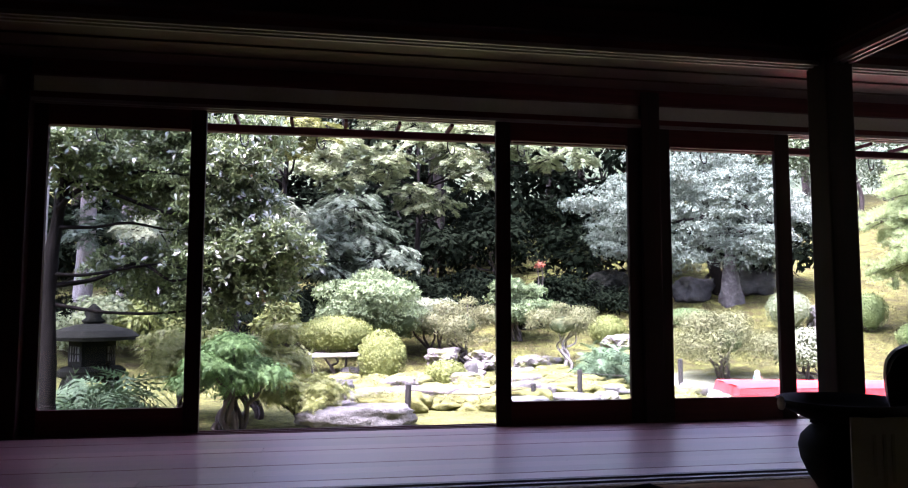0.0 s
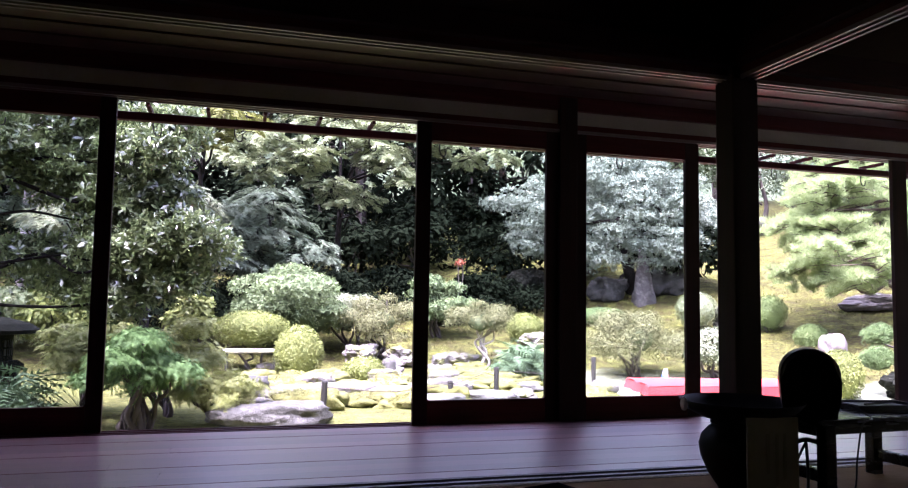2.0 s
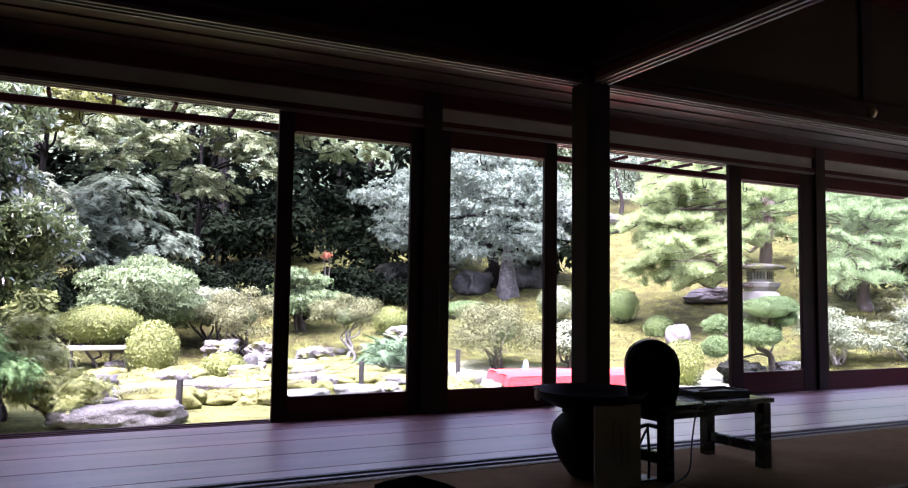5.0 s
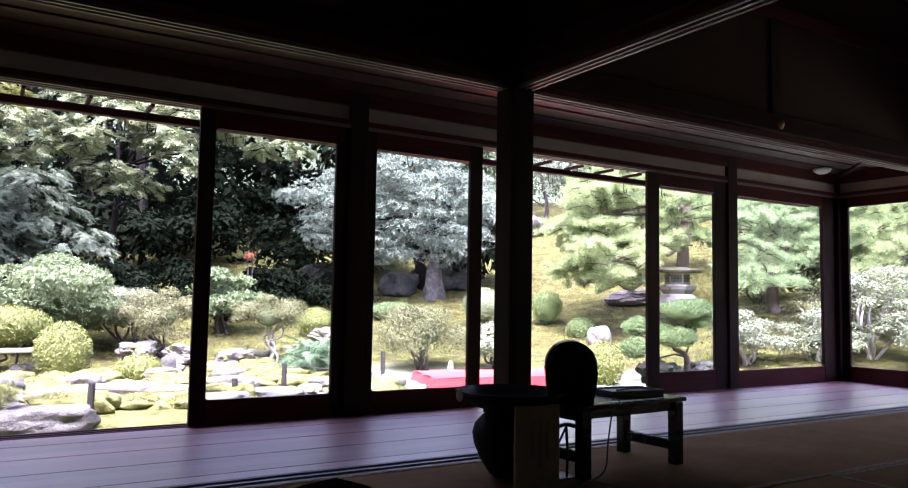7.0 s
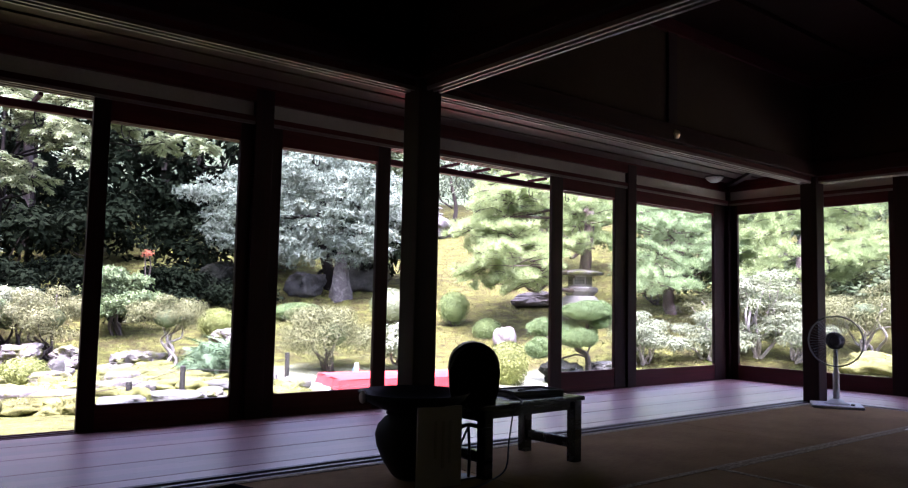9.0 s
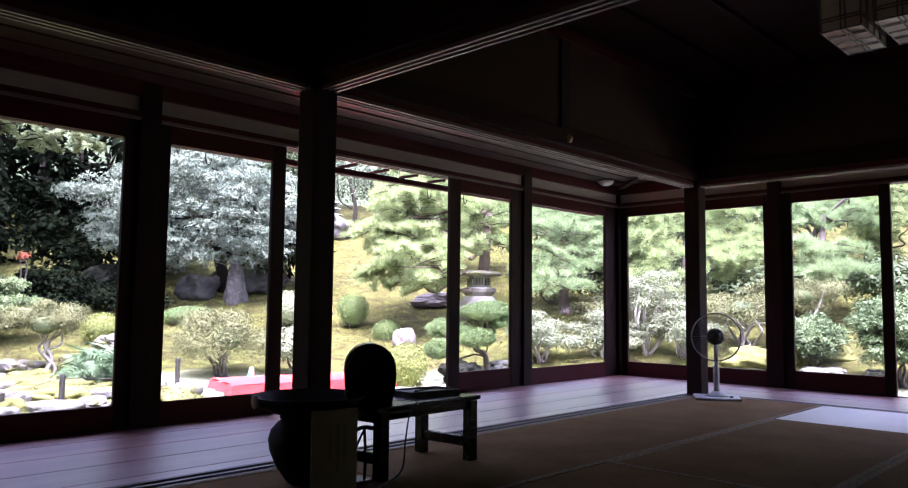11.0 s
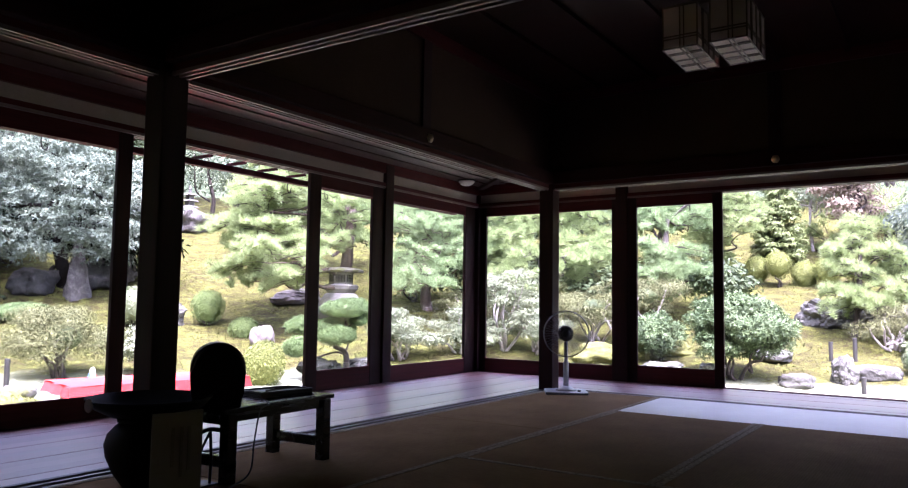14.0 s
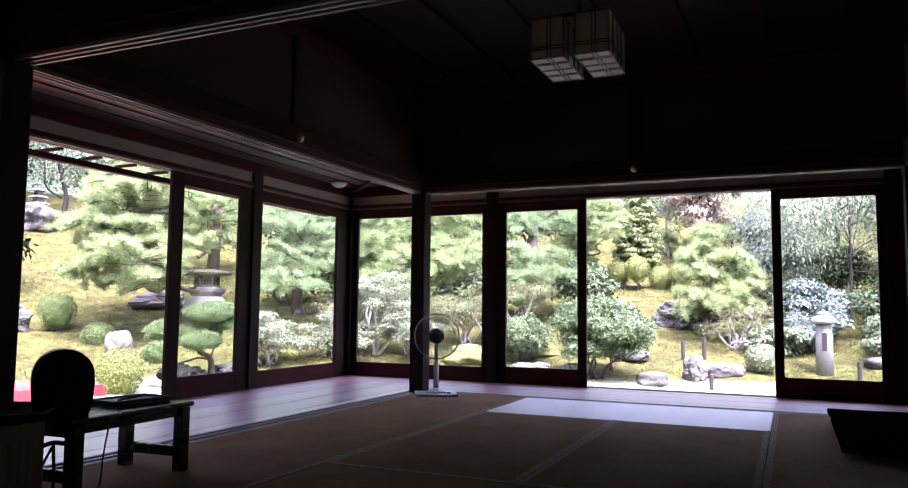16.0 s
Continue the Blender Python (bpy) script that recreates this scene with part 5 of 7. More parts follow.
MOSS = surface("yellow_green_moss", [(0.3, (0.03, 0.026, 0.01)), (0.48, (0.1, 0.102, 0.031)), (0.72, (0.22, 0.225, 0.075))], 4, (1, 1, 1), 0.95, 0.9, 0.04, 45, spec=0.1)
for k, (x, y, sx, sy, sz) in enumerate(((0.5, 7.9, 0.8, 0.5, 0.28), (1.2, 8.2, 0.6, 0.45, 0.22), (0.0, 8.3, 0.7, 0.5, 0.2), (1.5, 9.4, 0.9, 0.5, 0.22), (0.4, 9.4, 1.0, 0.6, 0.24), (2.2, 8.8, 0.6, 0.4, 0.2),
                                        (3.0, 9.5, 1.0, 0.5, 0.22), (3.6, 10.0, 0.9, 0.5, 0.22), (2.9, 10.5, 1.2, 0.8, 0.3), (1.0, 10.3, 0.9, 0.6, 0.25), (1.9, 10.0, 0.7, 0.5, 0.22), (4.4, 11.5, 1.2, 0.8, 0.34), (11.9, 4.9, 1.0, 0.8, 0.4), (12.6, 4.2, 1.2, 0.8, 0.35))):
    moss_mound(x, y, sx, sy, sz, 25 * k, 60 + k)
rng = np.random.RandomState(7)
for k in range(16):
    moss_mound(rng.uniform(-0.2, 4.2), rng.uniform(8.0, 11.4), rng.uniform(0.5, 1.0), rng.uniform(0.35, 0.6), rng.uniform(0.16, 0.3), rng.uniform(0, 180), 180 + k)
for k in range(26):
    w = rng.uniform(0.2, 0.55)
    stone("rock", rng.uniform(-0.1, 4.4), rng.uniform(7.9, 11.8), (w, w * rng.uniform(0.5, 0.8), w * rng.uniform(0.3, 0.5)), "small pale stone half sunk in the moss", MOSSY_STONE, rng.uniform(0, 180), 220 + k)


# ---- stakes, rails, bench, lanterns ----
def stake(x, y, h, r=0.035, lean=0.0):
    ob = part("garden_stake", lathe([(r, -0.1), (r, h - 0.01), (r * 0.8, h)], 10), POST_WOOD, None, smooth=False)
    ob.matrix_basis = pose(x, y, gz(x, y), lean, lean * 0.6)
    return tagged(ob, "short dark wooden stake set in the ground", "stake", "garden stakes")


for x, y, h, lean in ((0.68, 7.65, 0.31, 3), (2.88, 8.7, 0.38, 0), (4.51, 9.36, 0.43, 0), (13.09, 1.54, 0.3, 0), (13.07, 1.2, 0.36, 0), (11.3, 0.93, 0.22, 0), (12.38, -1.02, 0.27, 0), (11.5, 2.0, 0.1, 0), (11.9, 0.0, 0.15, 0), (0.68 + 1.45, 8.1, 0.25, 0)):
    stake(x, y, h, 0.032, lean)
rope = thing("stake_rope", "thin rope strung between the garden stakes", "rope", (0, 0, 0))
part("strand", tube([(0.68, 7.65, -0.16), (1.4, 7.85, -0.24), (2.13, 8.1, -0.2), (2.88, 8.7, -0.12), (3.7, 9.0, -0.18), (4.51, 9.36, -0.08)], 0.004, 0.004, 5), BARK, rope)
rail = thing("bamboo_rail", "bleached bamboo rail under the clipped shrub", "rail", (0.07, 11.15, gz(0.07, 11.15)))
part("pole", tube([(-0.42, 0, 0.36), (0.42, 0.02, 0.36)], 0.035, 0.032, 10), WHITE_WOOD, rail, smooth=True)
for x in (-0.36, 0.3):
    part("leg", tube([(x, 0, -0.1), (x, 0, 0.34)], 0.02, 0.02, 8), POST_WOOD, rail)

bench = thing("red_covered_bench", "low wide bench covered with bright red felt", "bench", (4.4, 6.36, gz(4.4, 6.36)), turn=-13)
BH = 0.4
bm = bmesh.new()
top = [(-0.84, -0.36), (0.84, -0.36), (0.84, 0.36), (-0.84, 0.36)]
up = [bm.verts.new((x, y, BH)) for x, y in top]
dn = [bm.verts.new((x * 1.03, y * 1.1, BH - 0.1)) for x, y in top]
bm.faces.new(up)
for k in range(4):
    bm.faces.new((dn[k], dn[(k + 1) % 4], up[(k + 1) % 4], up[k]))
bmesh.ops.subdivide_edges(bm, edges=bm.edges[:], cuts=7, use_grid_fill=True)
for v in bm.verts:
    if v.co.z < BH - 0.01:
        v.co += Vector((v.co.x * 0.02, v.co.y * 0.03, 0)) * math.sin(v.co.x * 14 + v.co.y * 17)
bmesh.ops.solidify(bm, geom=bm.faces[:], thickness=0.006)
part("felt_cover", bm, FELT, bench, "bright red felt")
part("seat_board", boxed(-0.82, 0.82, -0.34, 0.34, BH - 0.04, BH - 0.008), BENCH_WOOD, bench)
for x in (-0.7, 0.7):
    for y in (-0.29, 0.29):
        part("leg", boxed(x - 0.03, x + 0.03, y - 0.03, y + 0.03, -0.05, BH - 0.04), BENCH_WOOD, bench)

flag = thing("garden_marker", "small white and blue marker post beside the red bench", "marker", (4.62, 7.75, gz(4.62, 7.75)))
part("post", boxed(-0.025, 0.025, -0.02, 0.02, -0.05, 0.36, bevel=0.006), WHITE_WOOD, flag)
part("cap", lathe([(0.03, 0.36), (0.025, 0.39), (0.01, 0.405)], 10), WHITE_WOOD, flag)
part("band", boxed(-0.04, -0.026, -0.018, 0.018, 0.22, 0.34), BLUE, flag, "blue strip")
part("band", boxed(0.026, 0.036, -0.018, 0.018, 0.08, 0.33), FELT, flag, "red strip")


def snow_lantern(x, y, k, mat_, label, turn=0.0, lift=0.0):
    """A low stone lantern: splayed legs, wide cap, latticed fire box."""
    ln = thing("stone_lantern", label, "stone lantern", (x, y, gz(x, y) + lift), turn=turn)
    if lift:
        part("foundation_stone", lathe([(0.45 * k, -lift - 0.1), (0.44 * k, -0.12), (0.38 * k, 0.0)], 14, 0.05), mat_, ln)
    for i in range(4):
        a = math.pi / 4 + i * math.pi / 2
        c, s = math.cos(a), math.sin(a)
        part("leg", tube([(0.34 * k * c, 0.34 * k * s, -0.05), (0.36 * k * c, 0.36 * k * s, 0.12 * k), (0.26 * k * c, 0.26 * k * s, 0.3 * k)], 0.075 * k, 0.09 * k, 8), mat_, ln, smooth=True)
    part("platform", lathe([(0.24 * k, 0.26 * k), (0.36 * k, 0.32 * k), (0.37 * k, 0.38 * k), (0.3 * k, 0.43 * k)], 6), mat_, ln)
    box_ = part("fire_box", lathe([(0.25 * k, 0.43 * k), (0.25 * k, 0.72 * k)], 6), mat_, ln)
    for i in range(6):
        a = math.pi / 6 + i * math.pi / 3
        w = boxed(-0.085 * k, 0.085 * k, -0.006, 0.006, 0.49 * k, 0.66 * k)
        o = part("lattice_window", w, PALE_STONE if i % 2 else DARK_STONE, box_)
        o.matrix_basis = pose(0.2175 * k * math.cos(a), 0.2175 * k * math.sin(a), 0, 0, 0, math.degrees(a) + 90)
        if i % 2:
            bars = bmesh.new()
            for u in (-0.045, 0, 0.045):
                box(bars, (u - 0.008) * k, (u + 0.008) * k, -0.012, 0.012, 0.49 * k, 0.66 * k)
            box(bars, -0.085 * k, 0.085 * k, -0.011, 0.011, 0.567 * k, 0.583 * k)
            q = part("lattice_bars", bars, DARK_STONE, box_)
            q.matrix_basis = o.matrix_basis
    part("cap", lathe([(0.3 * k, 0.72 * k), (0.5 * k, 0.735 * k), (0.51 * k, 0.775 * k), (0.42 * k, 0.84 * k), (0.2 * k, 0.9 * k), (0.1 * k, 0.92 * k)], 30, 0.02), mat_, ln, smooth=False)
    part("finial", lathe([(0.1 * k, 0.92 * k), (0.13 * k, 0.95 * k), (0.08 * k, 0.99 * k), (0.1 * k, 1.04 * k), (0.07 * k, 1.1 * k), (0.015 * k, 1.15 * k)], 16), mat_, ln, smooth=True)
    return ln


def round_lantern(x, y, label, turn):
    """A broad stone lantern: bell-shaped foot, six-sided tier, latticed fire box, thin wide cap."""
    ln = thing("stone_lantern", label, "stone lantern", (x, y, gz(x, y)), turn=turn)
    part("foot", lathe([(0.5, -0.1), (0.47, 0.16), (0.42, 0.3), (0.34, 0.42), (0.3, 0.44)], 20, 0.03), LANTERN_STONE, ln, smooth=True)
    part("platform", lathe([(0.27, 0.44), (0.36, 0.53), (0.375, 0.6), (0.33, 0.63)], 6), LANTERN_STONE, ln)
    fire = part("fire_box", lathe([(0.25, 0.63), (0.25, 0.87)], 6), LANTERN_STONE, ln)
    for i in range(6):
        a = math.pi / 6 + i * math.pi / 3
        pane = part("lattice_window", boxed(-0.095, 0.095, -0.006, 0.006, 0.68, 0.83), PALE_STONE, fire)
        pane.matrix_basis = pose(0.2175 * math.cos(a), 0.2175 * math.sin(a), 0, 0, 0, math.degrees(a) + 90)
        bars = bmesh.new()
        for u in (-0.09, -0.03, 0.03, 0.09):
            box(bars, u - 0.007, u + 0.007, -0.012, 0.012, 0.68, 0.83)
        box(bars, -0.095, 0.095, -0.011, 0.011, 0.75, 0.765)
        part("lattice", bars, DARK_STONE, fire).matrix_basis = pane.matrix_basis
    part("cap", lathe([(0.27, 0.87), (0.47, 0.885), (0.485, 0.92), (0.38, 0.965), (0.16, 0.99), (0.02, 0.995)], 30, 0.03), MOSSY_STONE, ln)
    return ln


round_lantern(11.85, 10.71, "broad weathered stone lantern with a thin wide cap on the moss", 8)
snow_lantern(-2.5, 8.3, 0.88, DARK_STONE, "low dark mossy stone lantern among ferns", 20, 0.1)

post_lantern = thing("stone_lantern", "tall round stone lantern with mushroom cap on the grass", "stone lantern", (12.77, -0.58, gz(12.77, -0.58)))
part("shaft", lathe([(0.125, -0.1), (0.12, 0.45), (0.112, 0.76)], 24), LANTERN_STONE, post_lantern, smooth=True)
part("cap", lathe([(0.12, 0.76), (0.18, 0.775), (0.19, 0.81), (0.14, 0.87), (0.07, 0.9)], 28), LANTERN_STONE, post_lantern, smooth=True)
part("finial", lathe([(0.09, 0.895), (0.085, 0.93), (0.03, 0.955)], 16), LANTERN_STONE, post_lantern, smooth=True)
# no hollow is cut; a black block gives the darkness inside it
part("opening", boxed(-0.13, -0.1, -0.035, 0.035, 0.36, 0.63), IRON, post_lantern, "dark block standing in for the shaded opening")

stone("rock", 15.4, 20.6, (1.5, 1.1, 0.9), "grey rock that carries the stone pagoda", SHADE_STONE, 30, 261)
pagoda = thing("stone_pagoda", "small pale stone pagoda far up the bank", "stone pagoda", (15.4, 20.6, gz(15.4, 20.6) + 0.45))
for k in range(4):
    w, z = 0.15 - 0.02 * k, 0.2 * k
    part("storey", boxed(-w, w, -w, w, z, z + 0.14), PALE_STONE, pagoda)
    part("eaves", prism(4, (w + 0.1) * 1.41, (w + 0.03) * 1.41, z + 0.14, z + 0.2, math.pi / 4), PALE_STONE, pagoda)
part("spire", lathe([(0.05, 0.8), (0.045, 0.92), (0.06, 0.94), (0.02, 1.08)], 10), PALE_STONE, pagoda)


# ---- shrubs ----
def dome_shrub(name, label, x, y, radii, zc, leaf="clipped", count=9000, size=0.04, seed=1, stems=3, lump=7, shape="oval", category="shrub"):
    """A clipped shrub: dense small leaves over a twiggy inside, on short stems."""
    rng = np.random.RandomState(seed)
    base = gz(x, y)
    sh = thing(name, label, category, (x, y, base))
    c = (0, 0, zc - base)
    cl = np.vstack([[(*c, *radii)], lumps(rng, c, [0.8 * r for r in radii], lump, 0.24, min(1.0, radii[2] / radii[0] + 0.3))])
    core(sh, LEAF[leaf], cl[:1], 0.83)
    foliage("leaves", sh, LEAF[leaf], rng, cl, int(count * 1.75), size * 0.69, shape, up=0.2, wild=0.65, depth=0.22, under=0.6)
    for k in range(stems):
        a = 2.1 * k + seed
        limb(sh, bent(rng, (0.05 * math.cos(a), 0.05 * math.sin(a), -0.05), (0.4 * radii[0] * math.cos(a), 0.4 * radii[1] * math.sin(a), c[2] - 0.2 * radii[2])), 0.022, 0.012, name="stem")
    return sh


def loose_shrub(name, label, x, y, radii, zc, leaf="azalea", count=9000, size=0.05, seed=1, stems=5, lump=12, shape="oval", flat=0.7, twigs=None, category="shrub", depth=0.55, up=0.7, droop=0.0, low=-0.4, dense=0.0):
    """A shrub with an open, uneven crown on several bent stems."""
    rng = np.random.RandomState(seed)
    base = gz(x, y)
    sh = thing(name, label, category, (x, y, base))
    c = (0, 0, zc - base)
    cl = lumps(rng, c, radii, lump, 0.42, flat, low)
    if dense:
        # dark solid core put in for the shade among the leaves
        core(sh, LEAF["bank"], cl[:1], dense)
    foliage("leaves", sh, LEAF[leaf], rng, cl, count, size, shape, up=up, wild=0.55, depth=depth, droop=droop)
    for k in range(stems):
        t = cl[1 + k % (len(cl) - 1)]
        limb(sh, bent(rng, (rng.uniform(-0.08, 0.08), rng.uniform(-0.08, 0.08), -0.05), (t[0] * 0.85, t[1] * 0.85, t[2]), 0.1), 0.028, 0.009, twigs or BARK, name="stem", sides=6)
    return sh


dome_shrub("clipped_shrub", "flat-domed clipped yellow-green shrub raised on stems", 0.04, 11.47, (0.56, 0.5, 0.27), 0.27, seed=2, count=11000)
dome_shrub("clipped_shrub", "tall round-topped clipped yellow-green shrub", 0.69, 10.95, (0.35, 0.34, 0.42), -0.07, seed=3, count=10000)
dome_shrub("clipped_shrub", "small low clipped shrub in the moss", 1.55, 10.5, (0.3, 0.26, 0.2), -0.27, seed=4, count=5000)
dome_shrub("clipped_shrub", "clipped dome shrub on the mossy slope", 9.51, 12.04, (0.32, 0.32, 0.34), 0.6, seed=5, count=7000, leaf="dome_green")
dome_shrub("clipped_shrub", "small green clipped dome on the moss", 9.37, 10.82, (0.28, 0.28, 0.24), 0.19, seed=6, count=6000, leaf="dome_green")
dome_shrub("clipped_shrub", "bright clipped dome shrub near the veranda", 7.08, 7.76, (0.29, 0.29, 0.33), -0.14, seed=7, count=11000)
dome_shrub("clipped_shrub", "low flat clipped hedge below the big tree", 6.88, 13.74, (0.55, 0.35, 0.2), 0.45, seed=8, count=7000, leaf="pruned")
dome_shrub("clipped_shrub", "yellow-green clipped dome in the moss", 4.9, 12.9, (0.35, 0.3, 0.28), 0.25, seed=9, count=6000)
dome_shrub("clipped_shrub", "clipped dome shrub beside a pale stone", 8.3, 12.6, (0.4, 0.4, 0.36), 0.62, seed=10, count=7000, leaf="azalea")
dome_shrub("clipped_shrub", "low round clipped shrub by the stones", 12.55, 0.3, (0.25, 0.25, 0.22), 0.0, seed=11, count=7000, leaf="azalea")
for k in range(6):
    y = 4.3 - 0.52 * k
    dome_shrub("hedge_dome", "clipped dome in a row of yellow-green hedging", 18.4 + 0.3 * (k % 2), y, (0.33, 0.3, 0.33), gz(18.5, y) + 0.26 + 0.1 * (k % 3), seed=20 + k, count=5000, size=0.045, leaf="clipped", stems=2)
loose_shrub("flowering_shrub", "large pale-leaved rhododendron with a rounded crown", 0.85, 12.8, (1.0, 0.85, 0.7), 0.52, "rhodo", 12000, 0.062, 31, flat=0.6, lump=30, shape="whorl", depth=0.3, dense=1.0)
loose_shrub("flowering_shrub", "pale-leaved shrub beside the large rhododendron", 1.75, 13.0, (0.6, 0.6, 0.45), 0.5, "whitish", 13000, 0.045, 32, flat=0.6, lump=10)
loose_shrub("azalea_bush", "tawny azalea with bare grey stems", 2.1, 12.15, (0.6, 0.5, 0.46), 0.38, "tawny", 15000, 0.045, 33, shape="narrow", twigs=BARK, low=-0.8, droop=-1.0, lump=18, up=0.2, dense=0.62)
loose_shrub("azalea_bush", "tawny flat-topped azalea on a bent trunk", 3.5, 11.2, (0.56, 0.45, 0.34), 0.4, "tawny", 13000, 0.045, 34, shape="narrow", twigs=PALE_BARK, low=-0.8, droop=-1.0, lump=16, up=0.2, dense=0.62)
loose_shrub("azalea_bush", "round tawny azalea bush behind the red bench", 5.53, 10.05, (0.74, 0.62, 0.46), 0.2, "tawny", 26000, 0.045, 35, shape="narrow", stems=9, lump=28, twigs=BARK, low=-0.72, droop=-1.0, up=0.45, dense=0.62)
loose_shrub("azalea_bush", "small pale azalea behind the red bench", 6.6, 9.6, (0.42, 0.4, 0.35), 0.02, "whitish", 7000, 0.045, 36, twigs=BARK)
loose_shrub("leafy_shrub", "green shrub in the shade of the bank", 3.4, 13.5, (0.55, 0.5, 0.55), 0.7, "rhodo", 3400, 0.075, 37, low=-0.7, lump=18, flat=0.4, shape="whorl")
loose_shrub("fern_clump", "clump of arching green fern fronds", 3.72, 10.2, (0.3, 0.3, 0.2), -0.16, "fern", 460, 0.24, 38, stems=0, shape="frond", lump=5, up=0.9)
loose_shrub("cypress_bush", "dark green feathery cypress bush by the veranda", -0.95, 6.85, (0.44, 0.36, 0.36), 0.1, "feather", 9500, 0.066, 39, stems=9, shape="frond", lump=12, flat=0.55, depth=0.6, twigs=BARK)
loose_shrub("cypress_bush", "olive feathery bush behind the dark one", -0.82, 7.7, (0.46, 0.4, 0.4), 0.16, "olive", 5600, 0.08, 40, stems=5, shape="frond", lump=12, flat=0.55, depth=0.6)
loose_shrub("cypress_bush", "low spreading olive bush over a stone", -0.32, 7.2, (0.32, 0.3, 0.2), -0.14, "olive", 2600, 0.08, 43, stems=5, shape="frond", lump=8, flat=0.5, depth=0.6)
loose_shrub("fern_clump", "dark fern fronds around the stone lantern", -2.2, 7.5, (0.6, 0.35, 0.12), -0.32, "fern", 420, 0.3, 41, stems=0, shape="frond", lump=8, up=0.9)
loose_shrub("leafy_shrub", "thin olive shrub beside the stone lantern", -1.55, 8.2, (0.5, 0.4, 0.4), 0.1, "olive", 3200, 0.09, 42, stems=5, shape="frond", lump=9, depth=0.7)
for i, (x, y, r, zc, n, s) in enumerate(((9.9, 7.6, 0.75, 0.12, 12000, 51), (10.9, 7.0, 0.8, 0.1, 12000, 52), (11.5, 6.5, 0.65, 0.75, 9000, 53), (11.6, 5.9, 0.7, 0.25, 10000, 54))):
    loose_shrub("azalea_bush", "pale azalea with many bare grey stems", x, y, (r, 0.6, 0.52), zc + 0.1, "whitish", int(1.3 * n), 0.038, s, stems=9, lump=14, flat=0.45, twigs=PALE_BARK, depth=0.6, dense=0.5)
for i, (x, y, r, zc, s) in enumerate(((12.6, 5.3, 0.8, 0.75, 55), (13.2, 4.6, 0.75, 0.95, 56), (13.0, 6.6, 0.8, 0.8, 57), (12.9, 8.2, 0.9, 0.7, 59))):
    loose_shrub("azalea_bush", "flat-topped tawny azalea on bare stems", x, y, (r, 0.65, 0.36), zc - 0.04, "tawny", 13000, 0.045, s, shape="narrow", stems=7, lump=18, flat=0.5, twigs=PALE_BARK, low=-0.8, droop=-1.0, up=0.2, dense=0.62)
loose_shrub("leafy_shrub", "grey-green rounded shrub beside a stone", 12.3, 4.05, (0.48, 0.42, 0.36), 0.25, "bush", 4000, 0.06, 61, low=-0.8, lump=20, shape="whorl")
loose_shrub("round_bush", "big rounded rhododendron on a short forked trunk", 11.5, 2.6, (0.64, 0.64, 0.56), 0.36, "bush", 11000, 0.06, 62, stems=7, lump=44, flat=0.5, low=-0.7, shape="whorl", depth=0.35, dense=0.85)
loose_shrub("twiggy_shrub", "open twiggy tawny shrub on grey stems", 14.0, 0.72, (0.6, 0.6, 0.48), 0.46, "tawny", 9000, 0.045, 63, shape="narrow", stems=12, lump=16, flat=0.5, twigs=PALE_BARK, low=-0.8, droop=-0.8, up=0.2)
for i, (x, y, r, zc, s) in enumerate(((13.6, 0.1, 0.32, 0.2, 64), (14.1, -0.45, 0.5, 0.35, 65), (13.6, -1.6, 0.7, 0.3, 66), (15.2, -0.5, 0.9, 0.9, 67), (13.2, -2.3, 0.7, 0.3, 68))):
    loose_shrub("leafy_shrub", "green leafy shrub at the edge of the grass", x, y, (r, 0.6, 0.45), zc, "azalea" if i % 2 == 0 else "blue", 9000, 0.06, s)
for x, y, r, zc, k in ((15.2, -1.7, 0.9, 0.8, 701), (14.7, -2.7, 0.9, 0.55, 702), (16.2, -2.4, 1.1, 1.3, 703), (15.9, -0.3, 0.8, 0.9, 704), (17.2, -1.0, 1.1, 1.5, 705)):
    loose_shrub("leafy_shrub", "deep green leafy shrub behind the tall stone lantern", x, y, (r, 0.7, 0.55), zc, "bank", 5000, 0.075, k, lump=16)
# understory along the shaded bank
for i, (x, y, r, zc, s) in enumerate(((-1.2, 13.2, 0.9, 0.6, 71), (-2.6, 12.4, 0.8, 0.3, 72), (3.0, 15.6, 0.9, 1.0, 73), (5.0, 15.2, 0.8, 0.9, 74), (0.2, 15.4, 1.1, 1.2, 75), (1.9, 14.6, 0.7, 0.75, 76), (-0.78, 12.2, 0.36, 0.4, 77), (-3.6, 12.6, 0.7, 0.3, 78))):
    loose_shrub("leafy_shrub", "dark leafy shrub in the shade of the trees", x, y, (r, 0.7, 0.5), zc, "clipped" if i in (6, 1) else ("maple" if i in (7,) else "forest"), 4500, 0.09, s)


# ---- trees ----
def limbs_to(tree, rng, cl, start, r0, mat_, count, sway=0.1):
    for k in range(min(count, len(cl) - 1)):
        t = cl[1 + k]
        s = start(k)
        limb(tree, bent(rng, s, (s[0] + 0.9 * (t[0] - s[0]), s[1] + 0.9 * (t[1] - s[1]), t[2]), sway), r0, r0 * 0.25, mat_)


